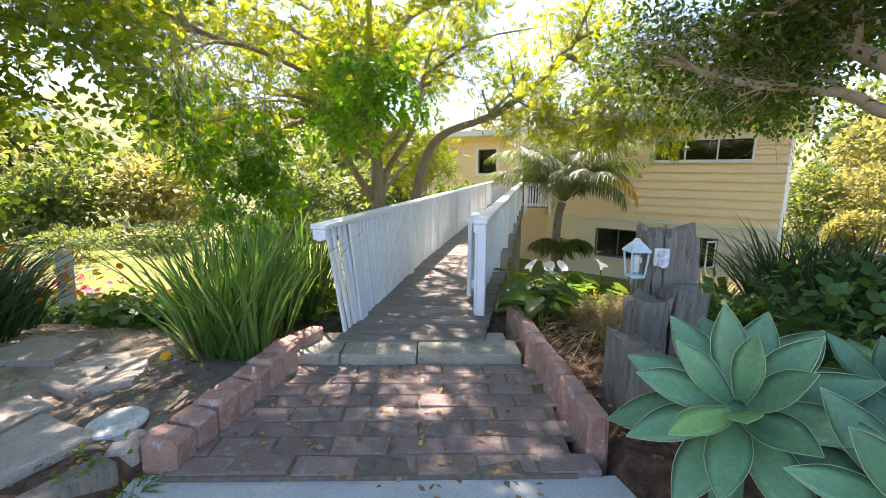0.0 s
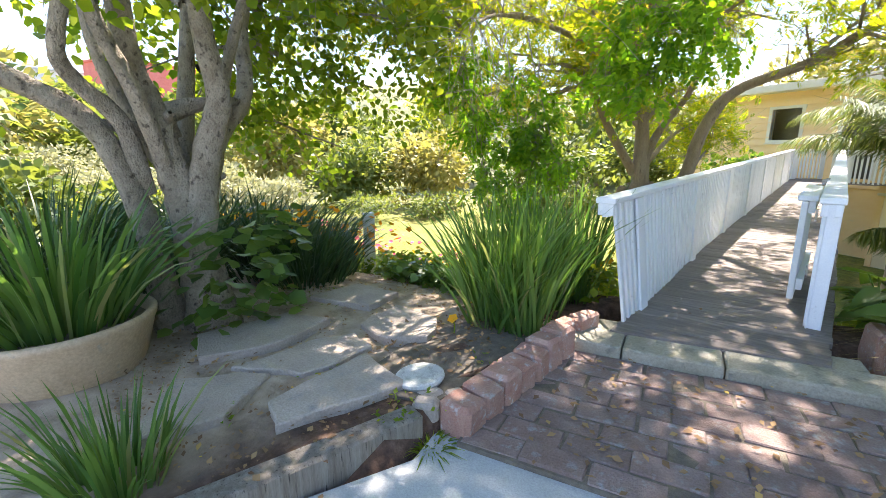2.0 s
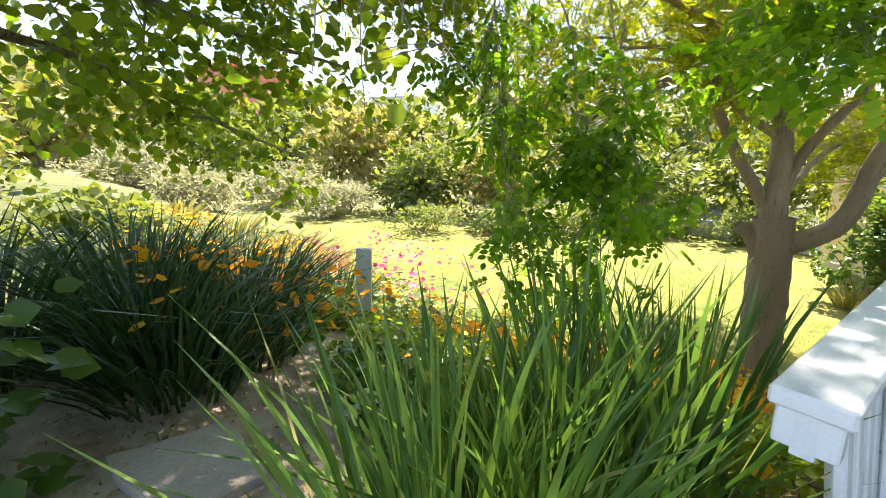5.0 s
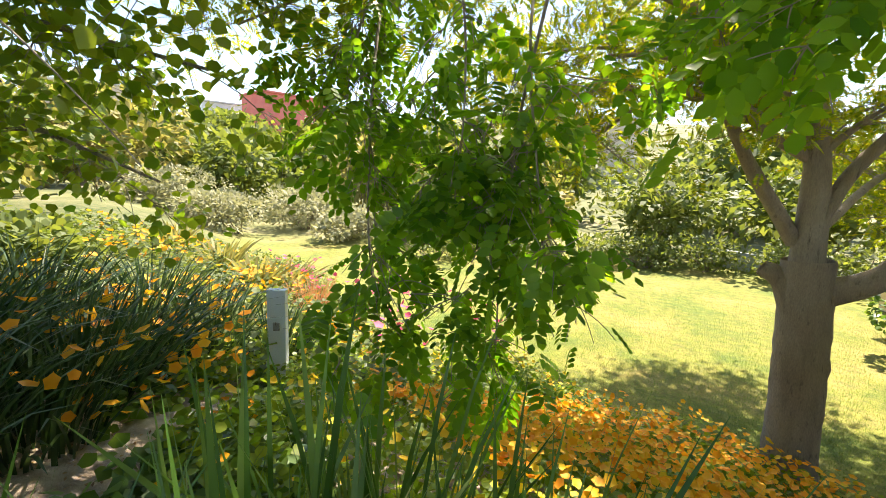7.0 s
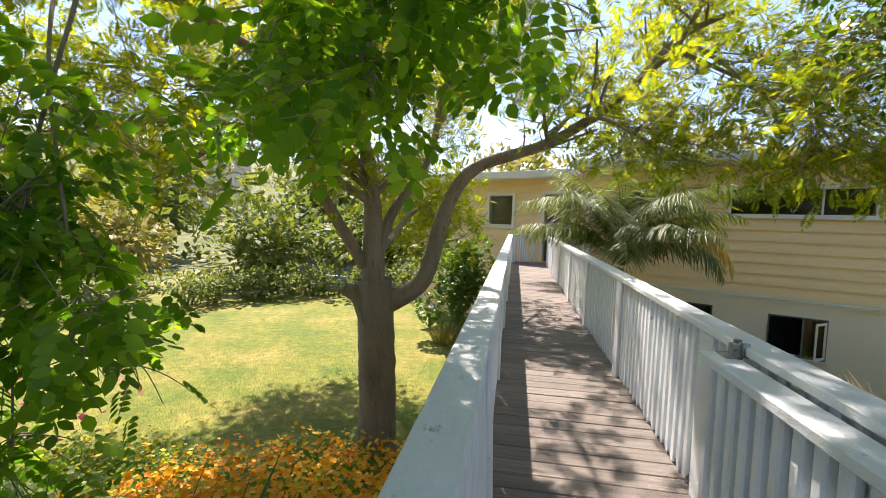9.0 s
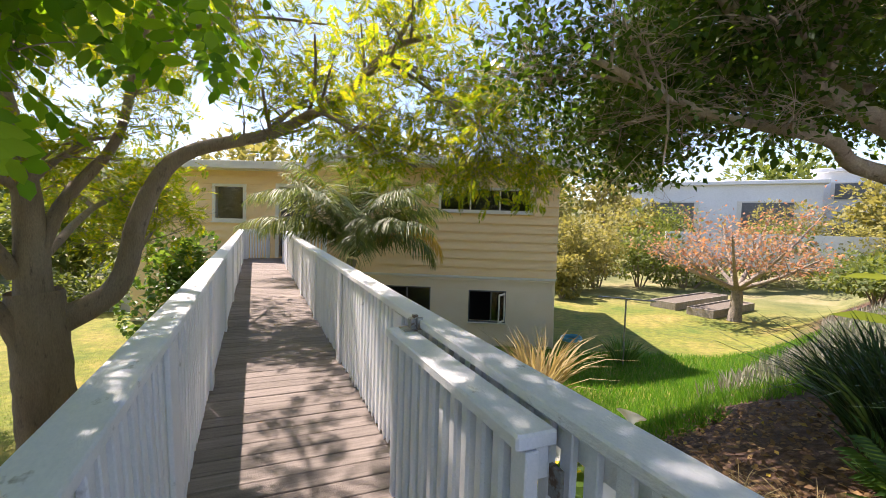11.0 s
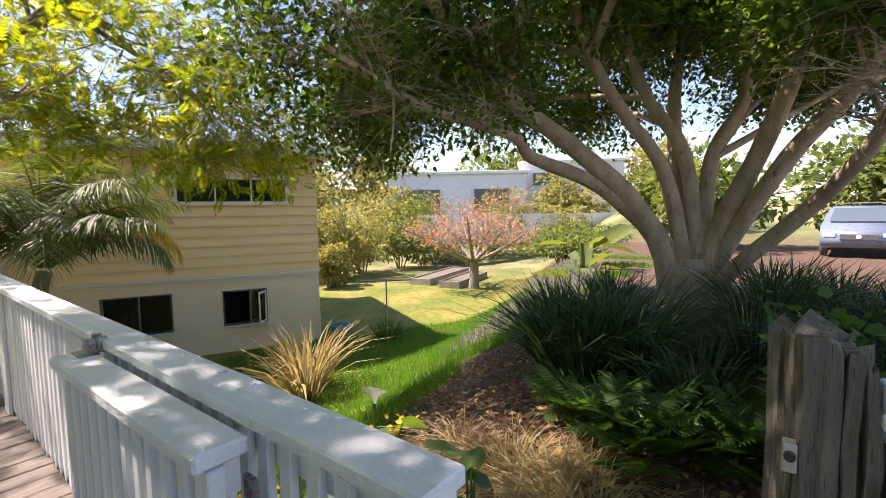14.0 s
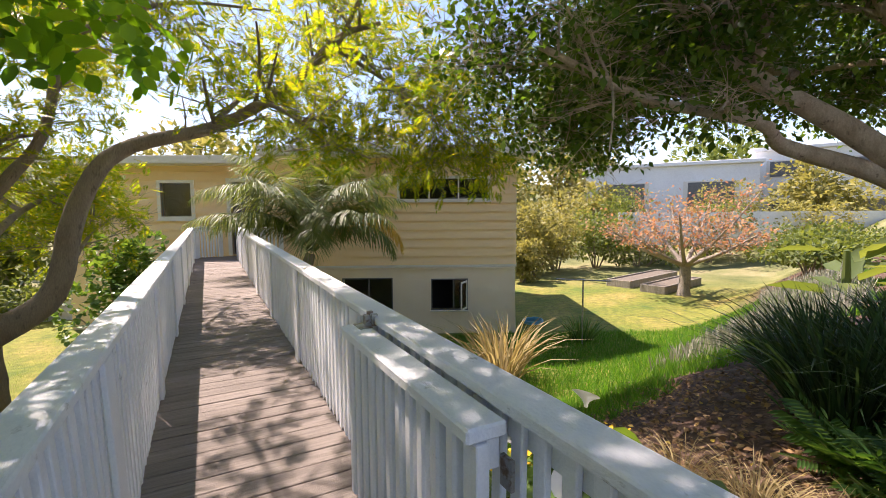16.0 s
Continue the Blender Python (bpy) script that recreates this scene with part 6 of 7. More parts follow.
    ground_cover("orange_flowers", "orange flowers among the strap leaves", rng, 150, -5.2, -2.7, -0.9, 0.9, FLOWER, 0.04, M_orange, (0.25, 0.75), None)
    # little weeds
    ground_cover("weeds", "small green weeds between the stones", rng, 900, -1.3, -0.4, -2.3, -0.9, OVAL, 0.035, M_round, (0.0, 0.04), lambda x, y: np.sin(x * 9) + np.sin(y * 8 + 2) > 0.75, 0.7)
    ground_cover("weeds", "small green weeds on the bare path", rng, 1100, -3.4, -1.3, -2.0, -0.4, OVAL, 0.03, M_shrub, (0.0, 0.03), lambda x, y: np.sin(x * 5) + np.sin(y * 6 + 1) > 0.9, 0.7)
    v, f = blades(rng, 160, -0.42, -1.62, -0.12, 0.07, 0.07, 0.012, 1.2, 0.3, 2)
    tagged(part("weed_tuft", (v, f), M_round), "green weed tuft in the corner of the driveway", "weed")


def fallen(rng, z, x0, x1, y0, y1, n, name, label):
    pos = np.stack([rng.uniform(x0, x1, n), rng.uniform(y0, y1, n), np.full(n, z) + rng.uniform(0.0, 0.008, n)], -1)
    ob = part(name, scatter(OVAL[0], OVAL[1], pos, rng.normal(0, 1, (n, 3)) * [1, 1, 0.1], rng.normal(0, 0.25, (n, 3)) + [0, 0, 1], rng.uniform(0.025, 0.055, n)), M_litter)
    tagged(ob, label, "fallen leaves", kind="stuff")


def build_grass():
    rng = np.random.default_rng(71)
    def field(n, x0, x1, y0, y1, h, w, keep, label, mat=M_grass):
        x, y = rng.uniform(x0, x1, n), rng.uniform(y0, y1, n)
        k = keep(x, y)
        x, y = x[k], y[k]
        n = len(x)
        pos = np.stack([x, y, ground_z(x, y) - 0.01], -1)
        up = np.stack([rng.normal(0, 0.35, n), rng.normal(0, 0.35, n), np.ones(n)], -1)
        ang = rng.uniform(0, 2 * math.pi, n)
        v, f = scatter([(0, -w / 2, 0), (0, w / 2, 0), (1, 0, 0.25)], [(0, 1, 2)], pos, up, np.stack([np.cos(ang), np.sin(ang), np.zeros(n)], -1), h * rng.uniform(0.5, 1.2, n))
        tagged(part("lawn_grass", (v, f), mat), label, "grass", kind="stuff")
    field(190000, -13, -0.4, 5.0, 19, 0.05, 0.16, lambda x, y: (ground_z(x, y) < -1.9) & (rng.uniform(0, 1, len(x)) < np.clip(1.6 - 0.11 * np.hypot(x, y - 4), 0.05, 1)), "short dry green lawn grass under the tree")
    field(110000, 2.5, 15.5, 3.0, 11.5, 0.16, 0.10, lambda x, y: (ground_z(x, y) < np.where(x > 5.5, -0.2, -0.75) + 0.15 * np.sin(x * 3)) & ((x - 8.2) * 0.454 + (y - 10.94) * 0.891 < -0.1), "long green grass on the bank below the fig tree", M_bank)
    # lavender-like spikes along the crest
    x = rng.uniform(6.5, 16, 5200)
    y = np.interp(x, KX, K0) + rng.uniform(0.8, 3.0, len(x))
    pos = np.stack([x, y, ground_z(x, y)], -1)
    up = np.stack([rng.normal(0, 0.25, len(x)), rng.normal(0, 0.25, len(x)), np.ones(len(x))], -1)
    v, f = scatter([(0, -0.02, 0), (0, 0.02, 0), (0.7, 0.035, 0.03), (1, 0, 0.05), (0.7, -0.035, 0.03)], [(0, 1, 2, 3, 4)], pos, up, rng.normal(0, 1, (len(x), 3)) * [1, 1, 0.1], rng.uniform(0.12, 0.34, len(x)))
    tagged(part("seed_spikes", (v, f), M_lav), "pale grey-lilac seed spikes along the bank's crest", "spikes", kind="stuff")


def build_calla():
    rng = np.random.default_rng(81)
    spots = [(1.35, 1.25), (1.62, 1.55), (1.55, 1.25), (1.5, 1.95), (1.75, 2.2), (1.6, 2.4), (1.30, 1.7), (1.35, 2.2), (1.45, 0.9), (2.14, 2.40)]
    heart = ([(0, 0, 0), (-0.22, 0.26, 0.02), (0.15, 0.42, 0.06), (0.65, 0.25, 0.02), (1.05, 0, -0.18), (0.65, -0.25, 0.02), (0.15, -0.42, 0.06), (-0.22, -0.26, 0.02)], [(0, 1, 2, 3, 4), (0, 4, 5, 6, 7)])
    flowering = (3, 4, 5, 6, 9)
    for i, (x, y) in enumerate(spots):
        z = float(ground_z(x, y))
        c = thing("calla_lily", (x, y, z), "calla lily with broad glossy arrow leaves" + (" and a white flower" if i in flowering else ""), "calla lily", "calla lilies in the bed")
        n = 13
        a = rng.uniform(0, 2 * math.pi, n)
        hh = rng.uniform(0.12, 0.46, n)
        pos = np.stack([x + np.cos(a) * hh * 0.5, y + np.sin(a) * hh * 0.5, z + hh], -1)
        lv, lf = (scatter(heart[0], heart[1], pos, np.stack([np.cos(a), np.sin(a), rng.uniform(-0.5, 0.15, n)], -1), rng.normal(0, 0.3, (n, 3)) + [0, 0, 1], rng.uniform(0.17, 0.26, n)))
        for k in range(n):
            part("leaf", (lv[k * 8:k * 8 + 8], lf[k * 2:k * 2 + 2] - k * 8), M_broad, c)
        st = Tubes()
        for k in range(n):
            st.add(np.linspace((x, y, z - 0.02), pos[k], 4), 0.008, 0.005, 5)
        tagged(part("stalk", st.data(), M_broad, c), kind="stuff")
        if i in flowering:
            h = 0.20 - z if i == 9 else 0.48 + 0.05 * (i % 3)
            f = np.array([x + 0.05 * math.cos(i * 2.1), y + 0.05 * math.sin(i * 2.1), z + h])
            part("flower_stem", tube_data([(x, y, z), tuple(f * 0.5 + np.array([x, y, z]) * 0.5 + [0.01, 0, 0]), tuple(f)], 0.009), M_broad, c)
            V, F = [], []
            for r in range(5):
                s = r / 4
                for k in range(12):
                    an = 2 * math.pi * k / 12
                    rr = 0.012 + (0.075 if i == 9 else 0.055) * s ** 2.4
                    V.append(f + np.array([rr * math.cos(an), rr * math.sin(an), 0.085 * s + 0.055 * s * s * math.cos(an + i)]))
            for r in range(4):
                for k in range(12):
                    F.append((r * 12 + k, r * 12 + (k + 1) % 12, (r + 1) * 12 + (k + 1) % 12, (r + 1) * 12 + k))
            part("flower", (V, F), M_callaw, c, "white funnel-shaped calla flower", True)


def agave(x, y, z, s, rng, label):
    a = thing("agave", (x, y, z - 0.3 * s), label, "agave", "agaves by the driveway")
    part("stem", tube_data([(x, y, z - 0.5 * s), (x, y, z - 0.2 * s), (x, y, z + 0.02)], 0.07 * s, 0.05 * s), M_agave, a)
    n = 22
    for k in range(n):
        az, t = k * 2.399, k / (n - 1)
        lift = radians(rng.uniform(-4, 4) + -2 + 64 * t ** 1.6)
        ln, wd = s * (0.50 - 0.14 * t) * rng.uniform(0.90, 1.08), s * (0.092 - 0.030 * t) * rng.uniform(0.92, 1.08)
        V, F = [], []
        m = 12
        for i in range(m + 1):
            u = i / m
            w = wd * (0.40 + 0.60 * math.sin(math.pi / 2 * u / 0.52)) if u < 0.52 else wd * max(0.015, math.cos(math.pi / 2 * ((u - 0.52) / 0.48)) ** 0.95)
            sag = 0.10 * ln * u * u * (1 - 1.5 * t)
            r, h = ln * u * math.cos(lift) + 0.03 * s + sag * math.sin(lift), ln * u * math.sin(lift) - sag * math.cos(lift) + 0.03 * s * t
            th = 0.022 * s * (1 - u * 0.85)
            cup = 0.20 * w
            for q, up in ((-1, cup), (-0.5, cup * 0.3), (0, 0), (0.5, cup * 0.3), (1, cup)):
                V.append((r - math.sin(lift) * up, q * w, h + math.cos(lift) * up))
            V.append((r + math.sin(lift) * th, 0, h - math.cos(lift) * th))
        for i in range(m):
            b = i * 6
            for q in range(4):
                F.append((b + q, b + q + 1, b + q + 7, b + q + 6))
            F.append((b + 4, b + 5, b + 11, b + 10)), F.append((b + 5, b, b + 6, b + 11))
        M = Matrix.Translation((x, y, z)) @ Matrix.Rotation(radians(44), 4, Vector((0.84, -0.54, 0))) @ Matrix.Rotation(az + 0.6, 4, 'Z')
        lf = part("leaf", ([tuple(M @ Vector(p)) for p in V], F), M_agave_young if k in (17, 20) else M_agave, a, smooth=True)
        for q in (0, 4):
            part("margin", tube_data([M @ Vector(V[i * 6 + q]) for i in range(0, m + 1, 2)], 0.0022 * s, 0.001 * s, 5), M_spine, lf)


def build_agaves():
    rng = np.random.default_rng(91)
    agave(2.19, -1.25, 0.40, 0.96, rng, "large blue-green fleshy agave rosette by the timber posts")
    agave(2.60, -1.62, 0.28, 0.95, rng, "blue-green agave rosette lower beside the first")
    agave(2.92, -0.95, 0.36, 0.7, rng, "smaller blue-green agave rosette behind")
    n = 700
    x, y = rng.uniform(2.9, 4.2, n), rng.uniform(-0.9, 0.4, n)
    pos = np.stack([x, y, ground_z(x, y) + rng.uniform(0.05, 0.75, n)], -1)
    sh = part("shrub", scatter(ROUND[0], ROUND[1], pos, rng.normal(0, 1, (n, 3)), rng.normal(0, 0.5, (n, 3)) + [0, 0, 1], rng.uniform(0.05, 0.10, n)), M_fern)
    tagged(sh, "dark green leafy shrub behind the agaves", "shrub")


build_tufts()
build_covers()
build_grass()
build_calla()
build_agaves()


# ---- posts, pot, lantern ----
M_lant = surface("lantern_enamel", (0.42, 0.52, 0.58), (0.50, 0.60, 0.66), 6, 80, 0.5, 0.05)


def build_posts():
    rng = random.Random(33)
    def tie(x, y, z0, z1, w, d, turn, label):
        bm = bmesh.new()
        box(bm, -w / 2, w / 2, -d / 2, d / 2, z0, z1)
        bmesh.ops.subdivide_edges(bm, edges=[e for e in bm.edges if abs(e.verts[0].co.z - e.verts[1].co.z) > 0.1], cuts=5)
        bmesh.ops.subdivide_edges(bm, edges=[e for e in bm.edges if abs(e.verts[0].co.z - e.verts[1].co.z) < 0.01], cuts=4)
        for v in bm.verts:
            v.co.x += rng.gauss(0, 0.006) + 0.012 * math.sin(v.co.z * 7 + v.co.y * 30)
            v.co.y += rng.gauss(0, 0.006)
            if v.co.z > z1 - 0.01:
                v.co.z += rng.gauss(0, 0.026)
        bmesh.ops.transform(bm, matrix=pose(x, y, 0, 0, 0, turn), verts=bm.verts)
        return tagged(part("timber_post", bm, M_tie), label, "post", "old timber posts")
    def split_post(x, y, z1, turn, label, planks):
        t = thing("timber_post", (x, y, -0.1), label, "post", "old timber posts", turn=turn)
        m = pose(x, y, 0, 0, 0, turn)
        for x0, x1, y0, y1, dz in planks:
            bm = bmesh.new()
            box(bm, x0, x1, y0, y1, -0.4, z1 + dz)
            bmesh.ops.subdivide_edges(bm, edges=[e for e in bm.edges if abs(e.verts[0].co.z - e.verts[1].co.z) > 0.1], cuts=7)
            bmesh.ops.subdivide_edges(bm, edges=[e for e in bm.edges if abs(e.verts[0].co.z - e.verts[1].co.z) < 0.01], cuts=1)
            for v in bm.verts:
                v.co.x += rng.gauss(0, 0.003) + 0.006 * math.sin(v.co.z * 9 + x0 * 60)
                v.co.y += rng.gauss(0, 0.003) + 0.005 * math.sin(v.co.z * 7 + y0 * 50)
                if v.co.z > z1 + dz - 0.01:
                    v.co.z += rng.gauss(0, 0.012)
            bmesh.ops.transform(bm, matrix=m, verts=bm.verts)
            part("plank", bm, M_tie, t)
        return t
    split_post(2.20, 0.22, 0.97, 14, "tall split grey railway-tie post holding a lantern",
               ((-0.09, -0.02, 0.0, 0.10, 0.0), (-0.012, 0.09, 0.015, 0.10, -0.02), (-0.09, -0.05, -0.055, -0.012, -0.03), (-0.042, 0.02, -0.10, -0.01, -0.015), (0.03, 0.088, -0.098, 0.003, -0.05), (-0.088, -0.052, -0.10, -0.066, -0.07)))
    tie(2.375, 0.27, -0.4, 0.94, 0.19, 0.20, 12, "tall split grey railway-tie post")
    tie(2.12, -0.06, -0.4, 0.50, 0.22, 0.20, 14, "shorter cracked grey railway-tie post")
    tie(2.355, -0.01, -0.4, 0.58, 0.22, 0.20, 14, "shorter cracked grey railway-tie post")
    tie(1.97, -0.50, -0.4, 0.36, 0.22, 0.26, 18, "short mossy railway-tie post beside the curb")
    # lantern on the tall post
    x, y, z = 2.035, -0.02, 0.76
    la = thing("wall_lantern", (x, y, z), "small pale blue-grey metal lantern with clear panes on the post", "lantern")
    part("roof", lathe([(0.0, 0.10), (0.018, 0.095), (0.03, 0.075), (0.05, 0.062), (0.095, 0.020), (0.10, 0.010), (0.085, 0.008)], 4, pose(x, y, z + 0.06, 0, 0, 59)), M_lant, la)
    part("base", lathe([(0.0, -0.12), (0.06, -0.118), (0.07, -0.105), (0.066, -0.095)], 4, pose(x, y, z + 0.01, 0, 0, 59)), M_lant, la)
    for k in range(4):
        a = math.pi / 2 * k + radians(59)
        part("bar", tube_data([(x + 0.064 * math.cos(a), y + 0.064 * math.sin(a), z - 0.08), (x + 0.08 * math.cos(a), y + 0.08 * math.sin(a), z + 0.065)], 0.007), M_lant, la)
    part("bulb", lathe([(0.0, 0.05), (0.02, 0.045), (0.03, 0.02), (0.024, -0.03), (0.02, -0.07)], 14, pose(x, y, z)), M_callaw, la, smooth=True)
    part("bracket", boxm(x + 0.01, x + 0.05, y + 0.05, y + 0.13, z - 0.02, z + 0.02, 0.004), M_white, la)
    s = thing("floodlight", (2.21, 0.07, 0.80), "small white outdoor sensor lamp screwed to the post", "lamp")
    part("plate", boxm(2.17, 2.27, 0.075, 0.095, 0.72, 0.84, 0.006), M_white, s)
    for dz in (0.80, 0.74):
        part("head", lathe([(0.022, 0.0), (0.03, 0.05), (0.034, 0.055), (0.028, 0.05), (0.018, 0.02)], 16, pose(2.21, 0.075, dz, 80, 0, 10)), M_white, s, smooth=True)
    tg = part("switch_plate", boxm(2.085, 2.14, 0.30, 0.34, 0.52, 0.62, 0.004, None), M_trim)
    tagged(tg, "small pale plate with a dark knob on the post", "plate")
    part("knob", lathe([(0.0, 0.02), (0.016, 0.018), (0.018, 0.0)], 14, pose(2.088, 0.32, 0.58, 0, -90, 0)), M_dark, tg)


def build_pot():
    x, y = -2.36, -2.66
    pot = thing("plant_pot", (x, y, -0.1), "wide tan glazed clay pot full of strap-leaved plants", "plant pot")
    part("bowl", lathe([(0.0, 0.0), (0.30, 0.0), (0.33, 0.02), (0.40, 0.18), (0.455, 0.36), (0.475, 0.41), (0.48, 0.44), (0.46, 0.455), (0.435, 0.44), (0.42, 0.38), (0.0, 0.36)], 40, pose(x, y, -0.1)), M_pot, pot, smooth=True)
    part("soil", lathe([(0.0, 0.385), (0.42, 0.38)], 24, pose(x, y, -0.1)), M_sand, pot)
    rng = np.random.default_rng(7)
    part("foliage", blades(rng, 240, x, y, 0.28, 0.3, 0.85, 0.028, 0.55, 0.25), M_iris, pot)


def build_stake():
    x, y = -4.40, 1.24
    s = part("fence_stake", boxm(-0.085, 0.085, -0.04, 0.04, float(ground_z(x, y)) - 0.3, 0.36, 0.004), M_tie)
    s.matrix_basis = pose(x, y, 0, 0, 1, 58)
    for v in s.data.vertices:
        if v.co.z > 0.2 and abs(v.co.x) > 0.07:
            v.co.z -= 0.035
    s.data.materials.clear()
    s.data.materials.append(M_white)
    tagged(s, "weathered grey-white fence stake standing alone", "stake")
    k = part("bracket", boxm(-0.03, 0.03, -0.05, -0.028, -0.06, 0.02, 0.004), M_metal)
    k.matrix_basis = pose(x, y, 0, 0, 1, 58)
    under(k, s)


def build_yard():
    t = thing("clothes_post", (9.08, 9.09, -2.2), "rusty T-shaped clothes line post on the lawn", "post")
    z0 = float(ground_z(9.08, 9.09))
    part("pole", tube_data([(9.08, 9.09, z0 - 0.2), (9.08, 9.09, -0.42)], 0.022), M_metal, t)
    part("crossbar", tube_data([(8.55, 9.55, -0.40), (9.62, 8.62, -0.42)], 0.02), M_metal, t)
    rng = random.Random(2)
    for (cx, cy, l, w) in ((20.2, 15.6, 5.4, 1.2), (19.6, 13.6, 4.2, 1.1)):
        b = thing("planter_bed", (cx, cy, -2.2), "low weathered timber raised planter on the lawn", "planter", "planters on the lawn")
        m = pose(cx, cy, -2.2, 0, 0, 12)
        for r in ((-l / 2, l / 2, -w / 2, -w / 2 + 0.07), (-l / 2, l / 2, w / 2 - 0.07, w / 2), (-l / 2, -l / 2 + 0.07, -w / 2 + 0.07, w / 2 - 0.07), (l / 2 - 0.07, l / 2, -w / 2 + 0.07, w / 2 - 0.07)):
            part("board", box(bmesh.new(), *r, -0.1, 0.34, m, 0.01), M_tie, b)
        part("soil", box(bmesh.new(), -l / 2 + 0.07, l / 2 - 0.07, -w / 2 + 0.07, w / 2 - 0.07, -0.1, 0.27, m), M_sand, b)
    pts = []
    for i in range(60):
        a = i * 0.55
        pts.append((9.35 + 0.32 * math.cos(a) * (1 + 0.1 * math.sin(i)), 11.5 + 0.30 * math.sin(a), -2.16 + 0.002 * i))
    hose = part("garden_hose", tube_data(pts, 0.014), plain("hose_blue", (0.05, 0.32, 0.45), 0.4), smooth=True)
    tagged(hose, "coiled turquoise garden hose on the grass", "hose")


build_posts()
build_pot()
build_stake()
build_yard()


# ---- shrubs and far things ----
def bush(name, label, category, group, rng, x, y, rx, ry, h, n, size, mat, form=OVAL, z=None, stem=True):
    z = float(ground_z(x, y)) if z is None else z
    b = thing(name, (x, y, z), label, category, group)
    m = 9 + int(rx * 3)
    cx, cy, cz = rng.normal(0, 0.42, m) * rx, rng.normal(0, 0.42, m) * ry, rng.uniform(0.3, 0.85, m) * h
    k = rng.integers(0, m, n)
    d = rng.normal(0, 1, (n, 3))
    d /= np.linalg.norm(d, axis=1)[:, None]
    rr = rng.uniform(0.55, 1.0, n) ** 0.5
    pos = np.stack([x + cx[k] + d[:, 0] * rr * rx * 0.45, y + cy[k] + d[:, 1] * rr * ry * 0.45, z + np.maximum(0.02, cz[k] + d[:, 2] * rr * h * 0.28)], -1)
    part("foliage", scatter(form[0], form[1], pos, d + rng.normal(0, 0.5, (n, 3)), rng.normal(0, 0.5, (n, 3)) + [0, 0, 1], size * rng.uniform(0.6, 1.3, n)), mat, b)
    if stem:
        tb = Tubes()
        for i in range(min(m, 8)):
            tb.add(spline([(x + cx[i] * 0.15, y + cy[i] * 0.15, z - 0.1), (x + cx[i] * 0.5, y + cy[i] * 0.5, z + cz[i] * 0.5), (x + cx[i], y + cy[i], z + cz[i])], 4), 0.03 + 0.02 * h * 0.3, 0.012, 6)
        tagged(part("stemwork", tb.data(), M_bark, b, smooth=True), kind="stuff")
    return b


